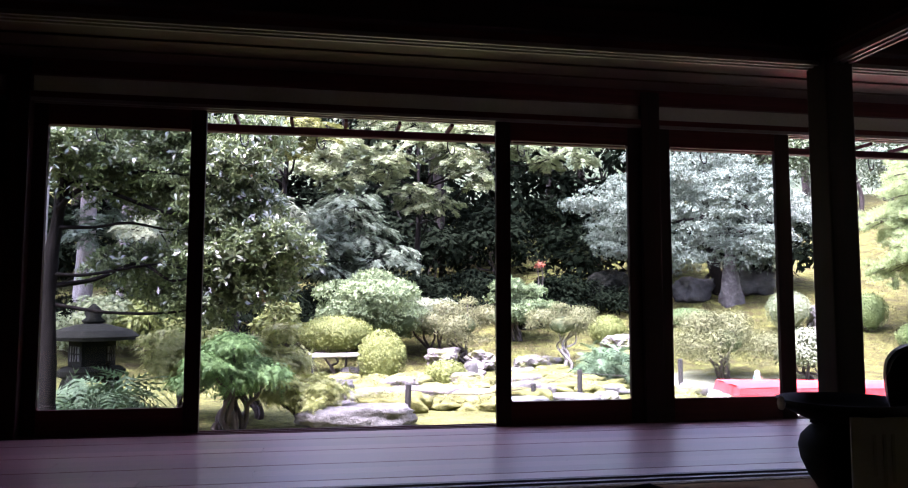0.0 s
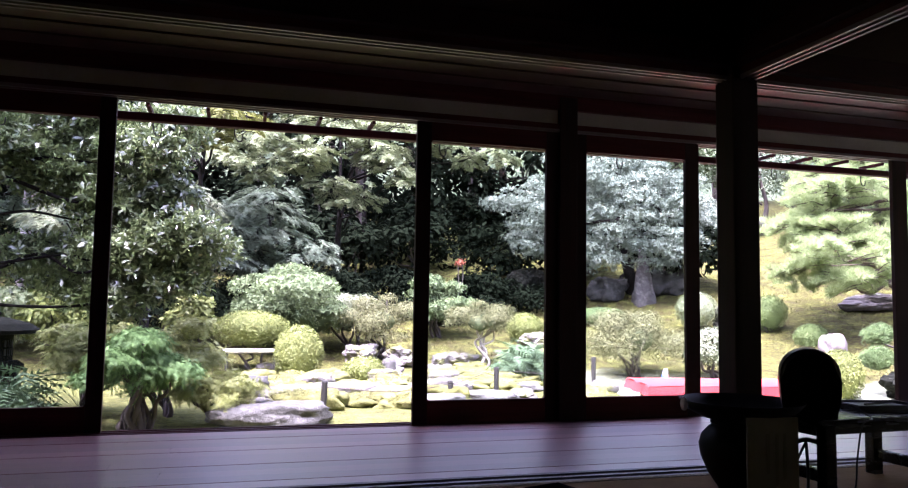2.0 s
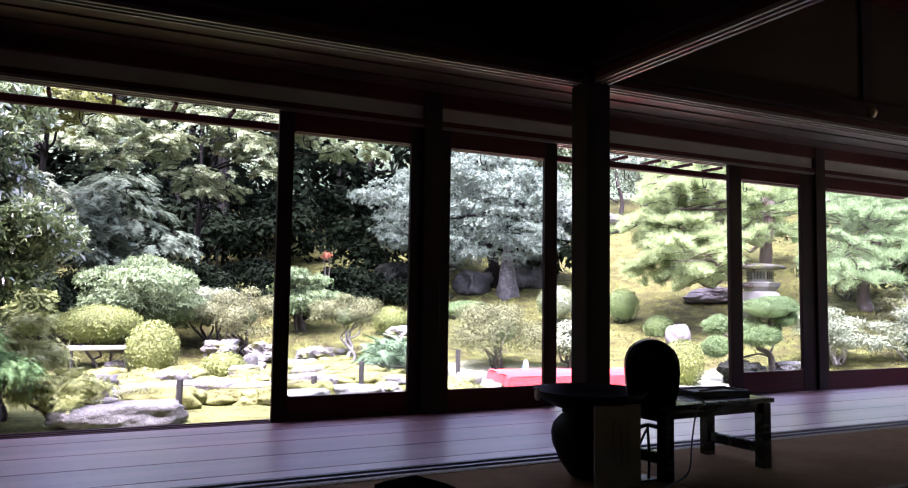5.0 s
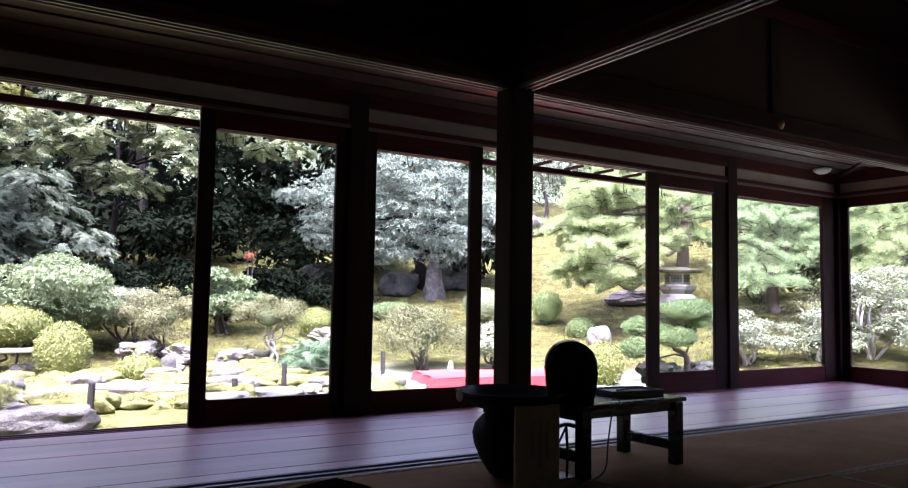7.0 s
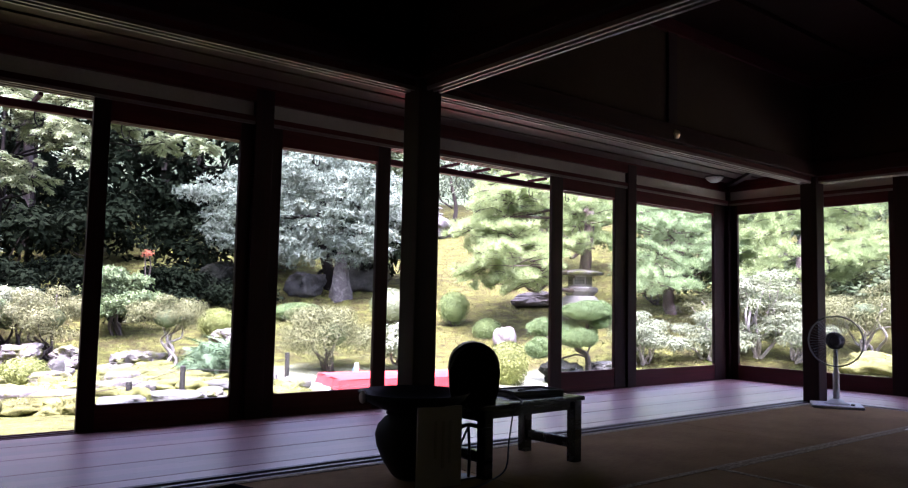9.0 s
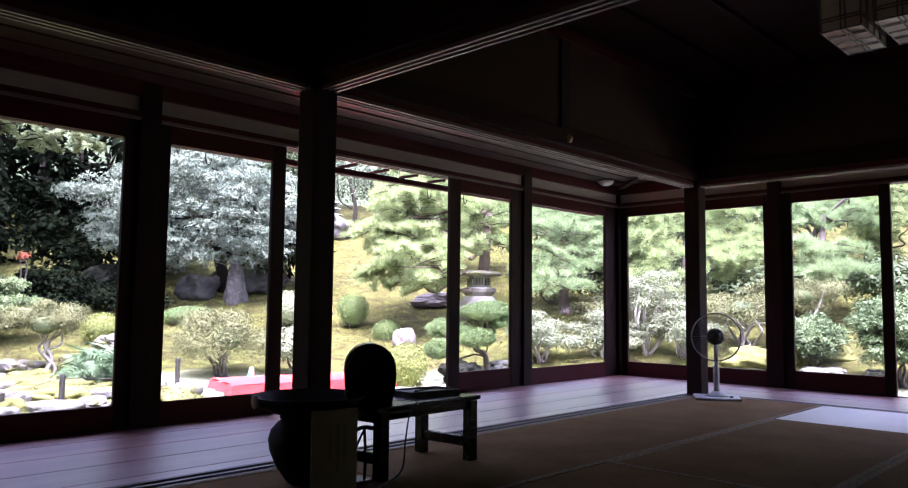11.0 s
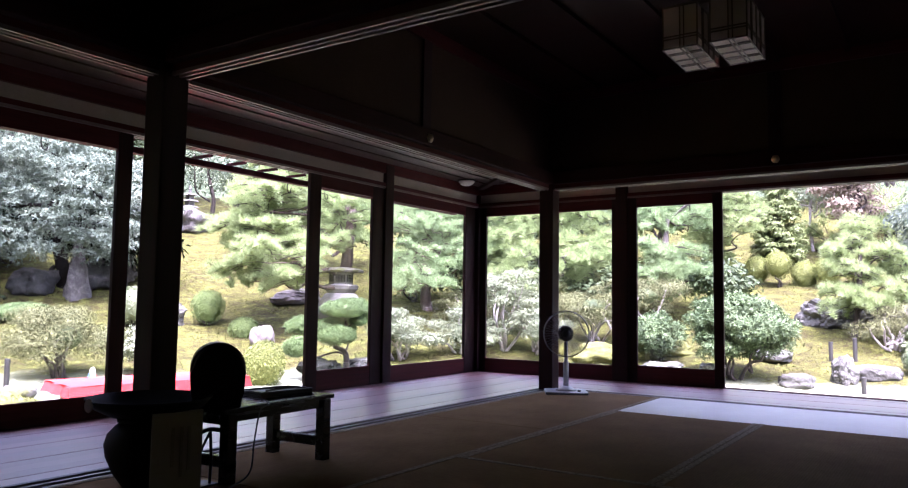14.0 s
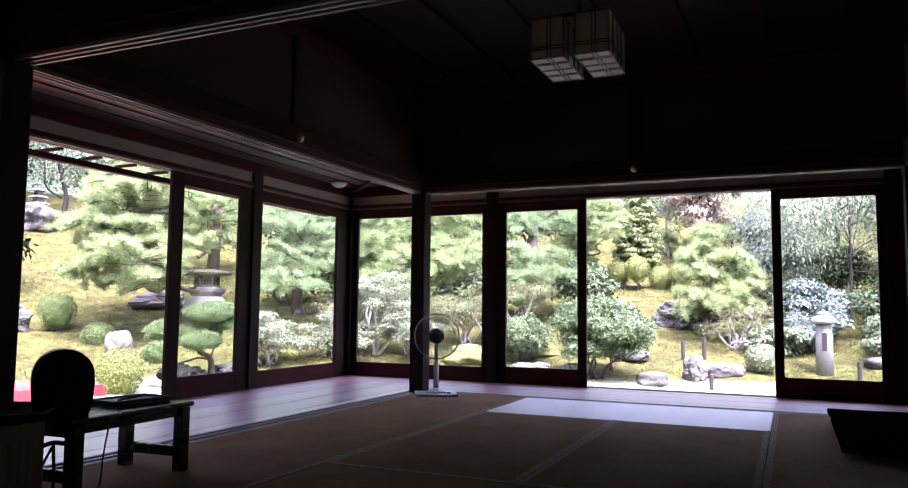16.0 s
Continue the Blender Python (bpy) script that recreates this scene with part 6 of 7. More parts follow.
def crown_tree(name, label, x, y, top, r, leaf, count, size, seed, trunk_r=0.16, mat_=None, low=0.35, shape="oval", flat=0.6, lump=22, limbs=6, centre=(0, 0), depth=0.55, category="tree", ry=None, up=0.7, droop=0.0, lumpsize=0.36, fill=0.0):
    """Trunk, limbs and a crown of single leaves; low: where the crown begins, as a part of the height."""
    rng = np.random.RandomState(seed)
    base = gz(x, y)
    tr = thing(name, label, category, (x, y, base))
    h = top - base
    zc, rz = h * (1 + low) / 2, h * (1 - low) / 2
    c = (centre[0], centre[1], zc)
    cl = lumps(rng, c, (r, ry or r, rz), lump, lumpsize, flat, -0.75)
    part("trunk", tube(bent(rng, (0, 0, -0.2), (c[0] * 0.8, c[1] * 0.8, h * 0.9), 0.03), trunk_r, trunk_r * 0.3, 10, 0.25), mat_ or BARK, tr, smooth=True)
    limbs_to(tr, rng, cl, lambda k: (c[0] * 0.5, c[1] * 0.5, h * (low * 0.8 + (0.85 - low * 0.8) * rng.random())), trunk_r * 0.4, mat_ or BARK, limbs)
    if fill:
        core(tr, LEAF[leaf], cl[1:], fill)
    foliage("crown", tr, LEAF[leaf], rng, cl, count, size, shape, up=up, wild=0.5, depth=depth, droop=droop)
    return tr


def pine(name, label, x, y, pads, leaf, seed, trunk, trunk_r=0.14, density=1.0, size=0.085, mat_=None, dense=False):
    """A garden pine: flat pads of needles on sideways limbs. pads: rows of centre, radius, thickness in world metres."""
    rng = np.random.RandomState(seed)
    base = gz(x, y)
    tr = thing(name, label, "pine tree", (x, y, base))
    local = lambda p: (p[0] - x, p[1] - y, p[2] - base)
    tp = [(0, 0, -0.15)] + [local(p) for p in trunk]
    part("trunk", tube(tp, trunk_r, trunk_r * 0.4, 10, 0.3), mat_ or BARK, tr, smooth=True)
    rows = []
    for px, py, pz, r, t in pads:
        c = local((px, py, pz))
        near = min(tp[1:], key=lambda q: abs(q[2] - c[2] + 0.3))
        limb(tr, bent(rng, near, (c[0], c[1], c[2] - t * 0.25), 0.07), trunk_r * 0.3, 0.01, mat_ or BARK)
        if dense:
            rows += [(*c, r, 0.92 * r, t * 0.6), (c[0] + 0.12 * r, c[1] - 0.12 * r, c[2] + 0.03, 0.72 * r, 0.72 * r, t * 0.62)]
            continue
        rows.append((*c, 0.95 * r, 0.5 * t))
        for k in range(3):
            a = rng.uniform(0, 6.28)
            rows.append((c[0] + 0.6 * r * math.cos(a), c[1] + 0.6 * r * math.sin(a), c[2] + rng.uniform(-0.85, 0.7) * t, r * rng.uniform(0.4, 0.65), 0.5 * t))
    if not dense:
        sprays(tr, rng, rows, LEAF[leaf], mat_ or BARK, size * 1.5, "brush", 92 * density * (0.085 / size) ** 1.5, wild=0.42, tilt=0.24)
        return tr
    rows = np.array(rows)
    core(tr, LEAF[leaf], rows, 0.95)
    area = sum(math.pi * p[3] ** 2 for p in pads)
    foliage("needles", tr, LEAF[leaf], rng, rows, int(area * 1150 * density), size * 1.35, "needle", up=1.0, wild=0.45, depth=0.15, under=0.5)
    return tr


loose_shrub("red_leaf_sprig", "small sprig of orange-red leaves in the dark bank", 4.24, 14.81, (0.13, 0.11, 0.08), 1.53, "orange", 130, 0.05, 79, stems=2, lump=4)


crown_tree("big_tree", "big grey-green broadleaf tree with a low spreading crown", 8.6, 15.5, 4.5, 3.0, "grey", 30000, 0.072, 101, 0.16, low=-0.06, lump=210, limbs=9, centre=(-0.6, 0), flat=0.4, shape="whorl", depth=0.35, ry=2.0, lumpsize=0.17, mat_=DARK_BARK)
pine("garden_pine", "old garden pine with light layered needle pads", 11.93, 10.75, [
    (10.25, 11.25, 2.66, 1.1, 0.6), (10.35, 11.85, 2.84, 0.68, 0.5), (10.08, 10.78, 2.06, 0.87, 0.5), (9.95, 11.2, 2.14, 0.85, 0.5), (9.5, 10.85, 1.57, 0.78, 0.45), (9.57, 10.34, 1.54, 0.83, 0.42),
    (11.63, 10.57, 2.51, 0.80, 0.55), (12.78, 11.47, 3.00, 0.81, 0.5), (10.9, 11.6, 3.3, 1.0, 0.6), (10.74, 10.14, 1.89, 0.46, 0.35)],
    "pine", 111, [(11.93, 10.68, 1.05), (11.93, 10.62, 1.88), (12.06, 10.66, 2.74), (11.87, 11.12, 3.2)], 0.17, 1.25, mat_=RED_BARK)
pine("garden_pine", "spreading garden pine behind the corner of the veranda", 13.2, 9.4, [
    (12.89, 9.81, 2.69, 0.95, 0.51), (12.82, 9.15, 2.16, 0.92, 0.55), (12.32, 9.06, 1.65, 0.89, 0.5), (13.90, 9.31, 2.53, 0.85, 0.52), (13.9, 8.6, 2.9, 0.9, 0.5), (13.3, 8.2, 1.9, 0.8, 0.45), (11.8, 8.6, 1.2, 0.7, 0.4)],
    "pine_dark", 112, [(13.1, 9.4, 1.2), (13.3, 9.2, 2.0), (13.4, 9.3, 2.9)], 0.13, 1.1, mat_=RED_BARK)
pine("pruned_pine", "cloud-pruned pine with dense rounded pads on a twisted trunk", 8.4, 7.42, [
    (8.44, 7.5, 0.61, 0.4, 0.22), (7.92, 7.98, 0.35, 0.19, 0.2), (8.23, 7.66, 0.33, 0.2, 0.22), (8.13, 7.4, 0.22, 0.29, 0.19), (7.7, 7.78, 0.06, 0.2, 0.21), (8.52, 7.33, 0.47, 0.17, 0.14), (8.6, 7.7, 0.3, 0.2, 0.16)],
    "pruned", 113, [(8.38, 7.44, -0.05), (8.22, 7.52, 0.1), (8.38, 7.46, 0.32), (8.42, 7.48, 0.5)], 0.05, 11.0, 0.03, dense=True)
pine("garden_pine", "garden pine with broad pale pads", 13.9, 7.0, [
    (13.66, 7.84, 2.33, 0.68, 0.5), (13.44, 7.29, 1.81, 0.66, 0.45), (12.86, 7.35, 1.43, 0.46, 0.4), (15.22, 6.94, 2.59, 0.78, 0.5), (14.47, 6.32, 1.99, 0.74, 0.5), (14.81, 7.76, 2.64, 0.59, 0.39), (13.93, 6.34, 1.65, 0.66, 0.45), (12.65, 6.72, 1.08, 0.39, 0.33), (16.5, 7.4, 3.2, 1.1, 0.58)],
    "pine", 114, [(13.8, 6.9, 0.8), (14.1, 7.1, 1.85), (14.4, 7.0, 2.6)], 0.13, 1.2)
pine("garden_pine", "garden pine with broad green pads", 15.3, 5.05, [
    (15.86, 5.37, 2.60, 0.59, 0.5), (15.09, 4.71, 1.88, 0.68, 0.5), (17.06, 4.92, 2.57, 0.62, 0.5), (14.74, 4.23, 1.37, 0.66, 0.5), (14.52, 4.91, 1.37, 0.48, 0.45), (18.02, 4.98, 3.11, 0.75, 0.44), (16.5, 5.8, 2.9, 0.9, 0.5)],
    "pine_dark", 115, [(15.2, 5.05, 0.9), (15.6, 5.0, 1.8), (16.0, 5.05, 2.6)], 0.13, 1.2)
pine("garden_pine", "garden pine with pale pads above the hedge", 18.6, 4.95, [
    (18.27, 4.8, 2.67, 0.5, 0.55), (19.24, 4.9, 3.22, 0.6, 0.46), (18.34, 4.7, 2.24, 0.4, 0.5), (18.9, 5.6, 3.4, 0.9, 0.5), (18.9, 4.5, 3.0, 0.45, 0.45), (19.3, 4.2, 3.4, 0.5, 0.45), (18.5, 4.6, 2.3, 0.4, 0.4), (17.9, 3.9, 2.6, 0.55, 0.5), (17.7, 4.4, 3.0, 0.55, 0.45)], "pine", 116, [(18.6, 4.95, 1.9), (18.7, 4.95, 2.8)], 0.1, 1.2)
pine("garden_pine", "soft light-green leaning pine above the rocks", 14.6, 1.38, [
    (14.94, 1.3, 2.23, 0.3, 0.4), (14.8, 1.5, 1.84, 0.4, 0.4), (14.81, 0.95, 1.73, 0.42, 0.4), (14.6, 1.33, 1.41, 0.48, 0.4), (14.65, 0.75, 1.25, 0.42, 0.36), (14.5, 1.5, 1.04, 0.45, 0.34), (14.45, 1.05, 0.94, 0.42, 0.3)],
    "pine", 117, [(14.6, 1.3, 0.65), (14.7, 1.25, 1.4), (14.9, 1.25, 2.0)], 0.06, 1.3, 0.075)


def cone_tree(x, y, top, r, seed):
    """A conical conifer whose sprays hang in tiers."""
    rng = np.random.RandomState(seed)
    base = gz(x, y)
    tr = thing("conical_conifer", "golden-green conical conifer with drooping tiers", "conifer", (x, y, base))
    h = top - base
    part("trunk", tube([(0, 0, -0.2), (0.02, 0, h * 0.5), (0, 0, h * 0.95)], 0.12, 0.03, 8), BARK, tr, smooth=True)
    rows = []
    for k in range(18):
        u = k / 17
        z, rr = h * (0.1 + 0.88 * u), r * (1 - u ** 2.2) ** 0.8 + 0.08
        for i in range(max(3, int(9 * rr))):
            a = 2.399 * i + k
            rows.append((rr * 0.7 * math.cos(a), rr * 0.7 * math.sin(a), z - 0.05, 0.3 * rr + 0.08, 0.3 * rr + 0.08, 0.045))
    foliage("sprays", tr, LEAF["gold"], rng, rows, 26000, 0.07, "oval", up=0.7, wild=0.5, depth=0.4, droop=0.7)


cone_tree(20.4, 3.6, 4.3, 0.52, 121)
crown_tree("pale_tree", "pale-barked deciduous tree with thin leaves", 23.5, 3.2, 6.2, 1.6, "willow", 9000, 0.12, 122, 0.05, PALE_BARK, low=0.2, lump=16, limbs=12)
crown_tree("red_maple", "maple turning dull red far up the bank", 22.0, 2.0, 4.7, 0.95, "red", 7000, 0.09, 123, 0.14, low=0.3, lump=16, limbs=5, flat=0.45)
crown_tree("dark_shrub_tree", "dark blue-green glossy small tree", 17.4, 0.1, 2.9, 1.0, "blue", 15000, 0.09, 124, 0.08, low=0.15, lump=18, limbs=5)
crown_tree("drooping_tree", "grey-green tree with hanging fine branches", 16.4, -1.2, 4.6, 1.9, "willow", 52000, 0.075, 125, 0.035, BARK, low=0.1, shape="narrow", lump=26, limbs=14, droop=1.4, flat=0.9)
crown_tree("drooping_tree", "grey-green tree with hanging fine branches", 17.2, -3.4, 4.8, 1.9, "willow", 30000, 0.09, 126, 0.035, BARK, low=0.1, shape="narrow", lump=26, limbs=14, droop=1.4, flat=0.9)
pine("far_pine", "pale far pine on the bank", 24.2, 1.4, [(23.68, 1.33, 3.47, 1.29, 0.9), (22.77, 0.67, 2.84, 0.97, 0.8), (25.60, 1.98, 3.90, 1.10, 0.8), (23.62, 2.84, 2.63, 0.92, 0.8), (23.5, -0.6, 3.2, 1.2, 0.8)], "pine", 127, [(24.2, 1.4, 3.0), (24.3, 1.4, 4.0)], 0.14, 0.6, 0.17)

# green trees that fill the bank behind the pines
for k, (x, y, top, r) in enumerate(((17.6, 8.8, 4.6, 1.9), (19.5, 6.4, 4.9, 1.8), (16.6, 11.4, 4.8, 1.9), (19.2, 11.0, 5.4, 2.0), (14.5, 14.2, 4.6, 1.8), (20.8, 8.6, 5.4, 1.8), (20.4, -1.2, 5.2, 2.0), (20.0, -4.4, 5.2, 2.0), (15.3, 23.8, 8.0, 2.2), (17.6, 22.4, 8.0, 2.2), (19.5, 20.6, 7.8, 2.2))):
    crown_tree("garden_tree", "deep green leafy tree behind the pines", x, y, top, r, "bank" if k % 3 else "shade_maple", 8000, 0.12, 420 + k, 0.09, low=0.12, lump=24, limbs=5, flat=0.45)

rng = np.random.RandomState(470)
for k in range(8):
    a, r = 54.5 + 3.0 * k + rng.uniform(-1, 1), rng.uniform(15.6, 18.2)
    x, y = r * math.sin(radians(a)), r * math.cos(radians(a))
    loose_shrub("bank_shrub", "deep green leafy shrub on the bank behind the pines", x, y, (rng.uniform(0.9, 1.2), 0.8, rng.uniform(0.5, 0.8)), gz(x, y) + 0.55, "bank" if k % 2 else "rhodo", 2600, 0.1, 480 + k, stems=4, lump=14)

# near broadleaf tree at the left of the veranda
rng = np.random.RandomState(131)
base = gz(-2.41, 6.8)
tr = thing("broadleaf_tree", "dark glossy broadleaf tree reaching over the veranda front", "tree", (-2.41, 6.8, base))
L = lambda x, y, z: (x + 2.41, y - 6.8, z - base)
part("trunk", tube([L(-2.41, 6.8, base - 0.2), L(-2.43, 6.8, 0.2), L(-2.46, 6.82, 0.9), L(-2.4, 6.85, 1.6), L(-2.3, 6.8, 2.3)], 0.075, 0.04, 10, 0.3), DARK_BARK, tr, smooth=True)
cl = []
for x, y, z, r in ((-2.07, 6.85, 1.85, 0.5), (-1.65, 7.17, 1.75, 0.5), (-1.0, 6.83, 1.94, 0.42), (-0.72, 6.94, 1.25, 0.42), (-1.12, 7.12, 1.1, 0.5), (-1.88, 7.39, 1.0, 0.45), (-2.3, 6.56, 2.0, 0.45), (-0.5, 7.07, 1.14, 0.34), (-1.55, 7.12, 2.2, 0.5), (-0.85, 7.0, 2.2, 0.42), (-1.3, 7.0, 1.5, 0.35), (-0.9, 7.1, 1.6, 0.38), (-0.75, 7.1, 0.85, 0.35), (-1.3, 7.2, 0.7, 0.4)):
    cl.append((*L(x, y, z), r, r, r * 0.55))
    if len(cl) % 2:
        limb(tr, bent(rng, L(-2.43, 6.82, min(2.0, max(0.6, z - 0.15))), L(x, y, z - 0.1), 0.05), 0.018, 0.005, DARK_BARK)
for a, b in (((-2.46, 6.82, 0.85), (-1.2, 7.0, 1.0)), ((-2.42, 6.8, 1.5), (-1.1, 6.9, 1.75))):
    limb(tr, bent(rng, L(*a), L(*b), 0.08), 0.024, 0.008, DARK_BARK)
# unseen clumps above the eaves, added to shade the lantern below
foliage("added_shade_crown", tr, LEAF["broad"], rng, [(*L(-2.4 + 0.9 * math.cos(2.4 * k) * (k % 3) * 0.5, 7.1 + 0.8 * math.sin(2.4 * k) * (k % 3) * 0.5, 2.9 + 0.16 * k), 0.8, 0.8, 0.4) for k in range(10)], 2600, 0.11, "whorl", up=0.5, wild=0.7, depth=0.7)
foliage("crown", tr, LEAF["broad"], rng, cl, 13000, 0.072, "whorl", up=0.4, wild=1.1, depth=0.8)

# maples in front of the dark wood
for i, (x, y, leaf, shape, size, per, droop, label, pads) in enumerate((
    (2.0, 16.6, "maple", "lobed", 0.115, 105, 0.3, "green maple with flat layered sprays before the dark wood", (
        (0.09, 15.15, 3.96, 0.8), (0.95, 15.11, 3.75, 0.7), (1.69, 15.04, 4.3, 0.8), (1.51, 15.06, 3.04, 0.55), (2.48, 14.92, 3.86, 0.65), (2.92, 14.84, 4.4, 0.8), (2.85, 14.83, 3.4, 0.55),
        (2.18, 14.97, 2.9, 0.4), (-0.41, 15.15, 3.63, 0.6), (3.95, 14.58, 3.95, 0.55), (4.74, 14.34, 3.9, 0.5), (0.43, 15.14, 3.42, 0.6), (1.3, 15.6, 4.9, 1.1), (3.4, 15.6, 5.0, 1.1))),
    (0.3, 15.0, "shade_maple", "frond", 0.15, 95, 0.42, "dark feathery tree with drooping layered sprays", (
        (0.41, 14.14, 2.62, 0.55), (-0.15, 14.16, 2.11, 0.6), (0.53, 14.14, 2.1, 0.6), (1.0, 14.1, 1.81, 0.45), (0.16, 14.15, 1.62, 0.6), (0.66, 14.13, 1.38, 0.6), (-0.5, 14.16, 1.7, 0.6), (1.32, 14.07, 1.66, 0.3),
        (0.1, 14.5, 2.5, 0.6), (-0.6, 14.4, 2.4, 0.6))),
    (-1.5, 11.5, "pale_spray", "frond", 0.12, 110, 0.3, "pale feathery conifer sprays behind the broadleaf tree", (
        (-1.63, 10.86, 2.23, 0.5), (-1.2, 10.91, 2.23, 0.45), (-0.85, 10.94, 2.11, 0.35), (-1.5, 11.0, 1.85, 0.5), (-2.2, 10.9, 2.1, 0.5), (-2.4, 10.8, 1.6, 0.5), (-1.9, 10.8, 2.7, 0.5))),
    (-0.9, 14.2, "yellow_maple", "lobed", 0.1, 120, 0.25, "yellow-green maple above the shaded bank", (
        (-0.82, 12.94, 3.54, 0.6), (-1.31, 12.91, 3.57, 0.6), (-0.31, 12.96, 3.7, 0.5), (-1.9, 13.0, 3.5, 0.6), (-1.1, 13.2, 4.1, 0.8))),
    (-3.4, 14.6, "shade_maple", "lobed", 0.11, 110, 0.3, "green maple in the shade of the wood", (
        (-1.9, 14.25, 2.74, 0.9), (-1.3, 14.3, 2.2, 0.8), (-2.4, 14.5, 3.6, 0.9), (-2.6, 14.0, 2.0, 0.8), (-3.4, 14.2, 3.0, 0.9), (-3.9, 14.4, 2.2, 0.7), (-3.6, 13.9, 1.4, 0.6))),
)):
    rng = np.random.RandomState(140 + i)
    base = gz(x, y)
    tr = thing("maple_tree" if shape == "lobed" else "feathery_conifer", label, "maple tree" if shape == "lobed" else "conifer", (x, y, base))
    top = max(p[2] for p in pads)
    part("trunk", tube(bent(rng, (0, 0, -0.2), (0.1, 0, top - base - 0.1), 0.04), 0.08, 0.03, 9, 0.25), DARK_BARK, tr, smooth=True)
    rows = []
    for px, py, pz, r in pads:
        limb(tr, bent(rng, (0.05, 0, max(0.4, pz - base - 0.6)), (px - x, py - y, pz - base - 0.08), 0.06), 0.026, 0.008, DARK_BARK)
        rows.append((px - x, py - y, pz - base, r, 0.35))
        a = rng.uniform(0, 6.28)
        rows.append((px - x + 0.7 * r * math.cos(a), py - y + 0.5 * r * math.sin(a), pz - base - 0.25, 0.6 * r, 0.25))
    sprays(tr, rng, rows, LEAF[leaf], DARK_BARK, size, shape, per, droop, 0.35, 0.25, 0.2, "crown")

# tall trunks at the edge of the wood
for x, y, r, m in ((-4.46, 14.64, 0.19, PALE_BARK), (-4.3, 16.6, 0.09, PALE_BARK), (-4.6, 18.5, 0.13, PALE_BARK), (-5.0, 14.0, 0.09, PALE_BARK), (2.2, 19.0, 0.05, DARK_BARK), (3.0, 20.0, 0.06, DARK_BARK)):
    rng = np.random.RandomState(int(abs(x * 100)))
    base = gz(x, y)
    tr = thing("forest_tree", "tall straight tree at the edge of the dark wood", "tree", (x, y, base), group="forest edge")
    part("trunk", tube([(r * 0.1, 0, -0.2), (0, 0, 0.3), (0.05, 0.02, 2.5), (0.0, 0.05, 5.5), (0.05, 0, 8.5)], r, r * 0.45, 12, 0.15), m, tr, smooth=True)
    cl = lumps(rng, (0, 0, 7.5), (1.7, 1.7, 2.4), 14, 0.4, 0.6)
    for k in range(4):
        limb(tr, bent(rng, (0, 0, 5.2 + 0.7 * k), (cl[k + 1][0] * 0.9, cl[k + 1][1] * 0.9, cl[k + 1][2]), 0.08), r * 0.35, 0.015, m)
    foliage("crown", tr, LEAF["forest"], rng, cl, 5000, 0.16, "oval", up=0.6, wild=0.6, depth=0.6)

# the wood behind: shade put into the leaf colour on one side, paler behind the sunny bank
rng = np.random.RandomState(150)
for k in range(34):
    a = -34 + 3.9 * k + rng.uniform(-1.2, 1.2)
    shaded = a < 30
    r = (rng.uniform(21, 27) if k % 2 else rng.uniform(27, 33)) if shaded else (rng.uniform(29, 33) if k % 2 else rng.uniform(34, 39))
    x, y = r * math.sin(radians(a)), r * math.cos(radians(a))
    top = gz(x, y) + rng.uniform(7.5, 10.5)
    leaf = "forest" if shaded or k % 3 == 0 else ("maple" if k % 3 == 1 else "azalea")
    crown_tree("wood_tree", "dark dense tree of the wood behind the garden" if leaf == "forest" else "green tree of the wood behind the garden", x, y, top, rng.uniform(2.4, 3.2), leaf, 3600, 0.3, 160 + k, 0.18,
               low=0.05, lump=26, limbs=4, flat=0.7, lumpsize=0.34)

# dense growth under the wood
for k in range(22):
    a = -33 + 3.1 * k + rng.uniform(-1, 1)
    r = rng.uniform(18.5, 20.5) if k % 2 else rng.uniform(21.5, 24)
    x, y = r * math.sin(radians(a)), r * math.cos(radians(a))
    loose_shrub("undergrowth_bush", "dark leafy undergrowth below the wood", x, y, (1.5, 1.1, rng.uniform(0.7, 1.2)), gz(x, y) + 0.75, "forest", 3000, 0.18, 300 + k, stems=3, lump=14)

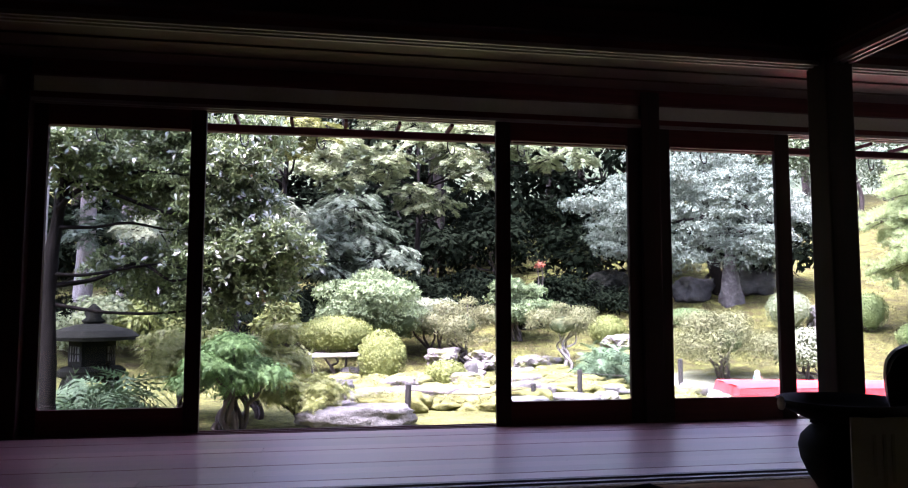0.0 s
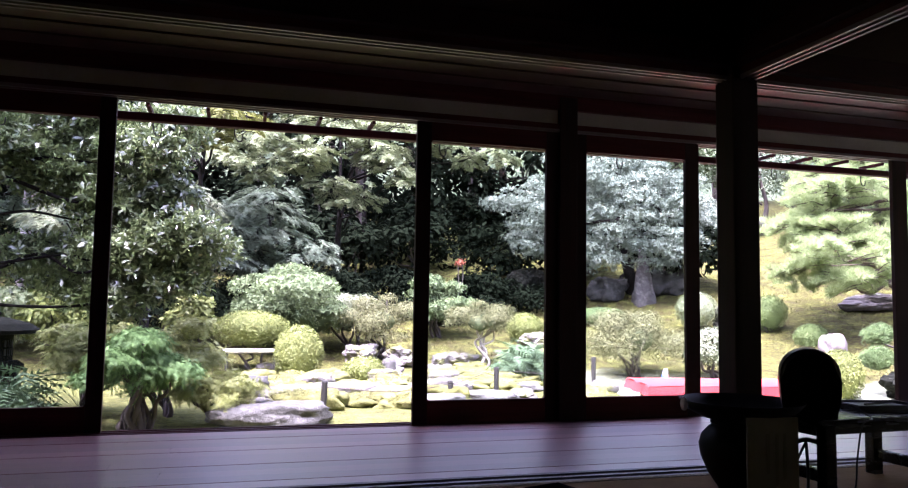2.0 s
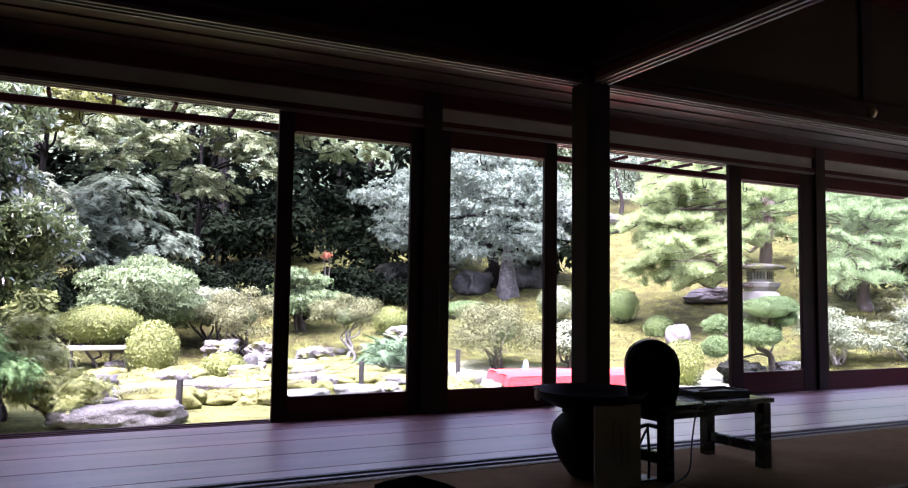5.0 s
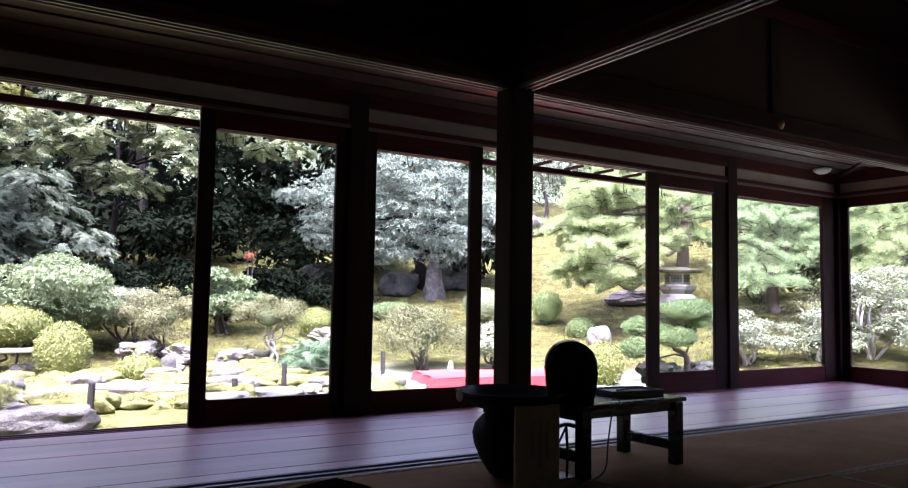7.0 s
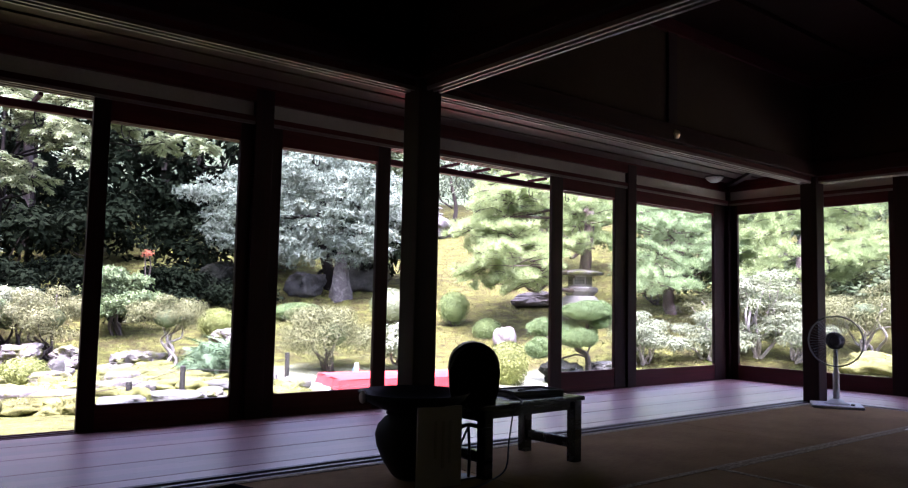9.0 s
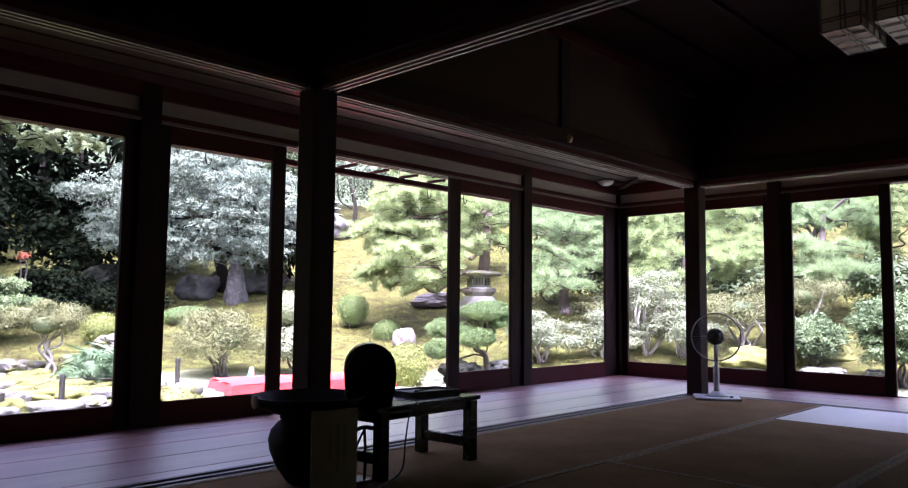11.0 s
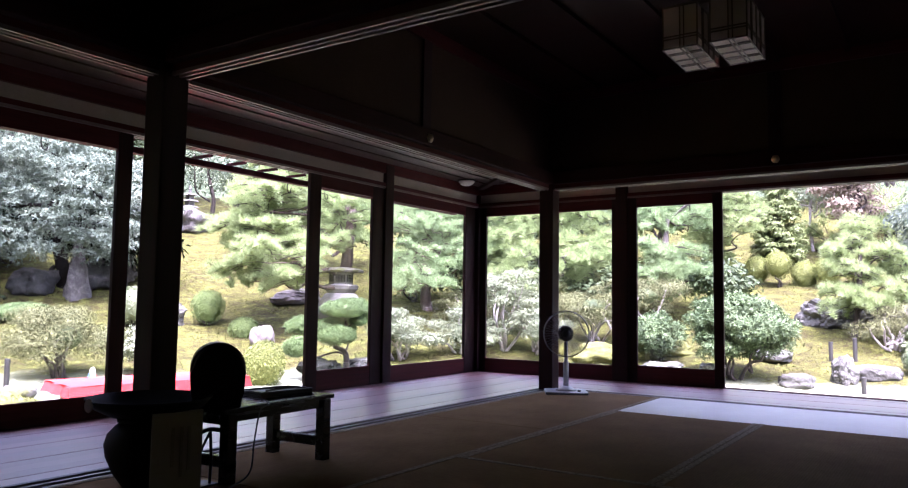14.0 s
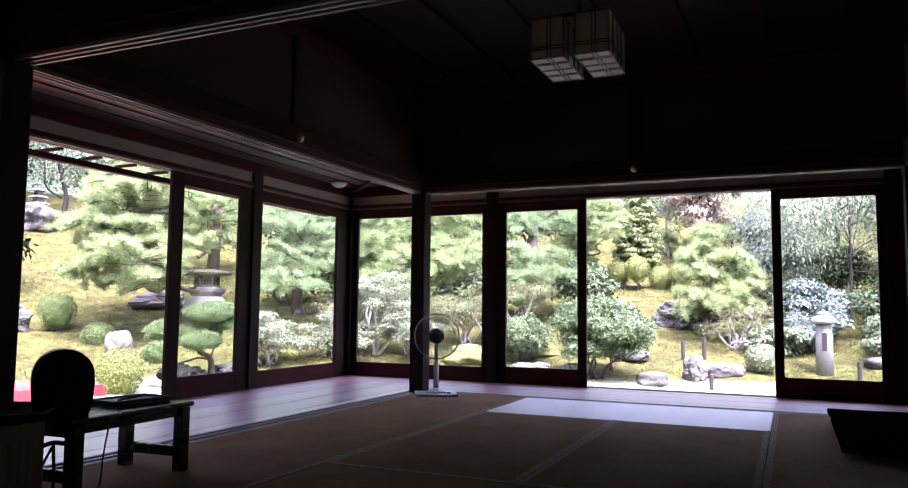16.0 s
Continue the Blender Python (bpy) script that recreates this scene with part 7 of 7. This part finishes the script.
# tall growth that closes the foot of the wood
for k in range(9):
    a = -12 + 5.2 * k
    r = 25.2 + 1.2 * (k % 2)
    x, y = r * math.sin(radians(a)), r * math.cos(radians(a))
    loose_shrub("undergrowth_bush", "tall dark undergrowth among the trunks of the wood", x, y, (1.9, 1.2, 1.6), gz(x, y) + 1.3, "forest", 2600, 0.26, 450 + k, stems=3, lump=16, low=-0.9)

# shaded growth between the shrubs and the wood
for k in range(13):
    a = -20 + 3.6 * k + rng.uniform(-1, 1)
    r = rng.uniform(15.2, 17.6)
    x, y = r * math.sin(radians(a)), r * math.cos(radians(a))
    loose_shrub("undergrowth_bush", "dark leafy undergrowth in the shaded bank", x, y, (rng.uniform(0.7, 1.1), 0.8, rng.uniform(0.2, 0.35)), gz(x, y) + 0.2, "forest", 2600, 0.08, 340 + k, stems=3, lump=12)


def far_hill():
    """The wooded hillside that closes the view."""
    bm = bmesh.new()
    rows = []
    for i in range(14):
        u = i / 13
        row = []
        for k in range(150):
            a = radians(-75 + 220 * k / 149)
            r = 43 + 14 * u + 1.6 * noise.noise(Vector((k * 0.35, i * 0.7, 2)))
            z = 2 + 17 * u + 1.2 * noise.noise(Vector((k * 0.3, i * 0.5, 9)))
            row.append(bm.verts.new((r * math.sin(a), r * math.cos(a), z)))
        rows.append(row)
    for lo, hi in zip(rows, rows[1:]):
        for k in range(149):
            bm.faces.new((lo[k], lo[k + 1], hi[k + 1], hi[k]))
    structure("backdrop_hill", bm, surface("far_wooded_slope", [(0.3, (0.01, 0.016, 0.01)), (0.5, (0.04, 0.055, 0.03)), (0.7, (0.10, 0.125, 0.07))], 0.9, (1, 1, 1), 0.95, 0.9, 0.4, 5.0, spec=0.1), "dark wooded hillside behind the garden", True)


far_hill()

# tall trees added out of view beside the house, to shade the left garden
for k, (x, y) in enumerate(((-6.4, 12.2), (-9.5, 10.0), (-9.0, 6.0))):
    crown_tree("wood_tree", "unseen tree added beside the house to shade the garden", x, y, 10.5, 3.3, "forest", 9000, 0.28, 400 + k, 0.22, low=0.3, lump=26, limbs=4, flat=0.7, lumpsize=0.34)
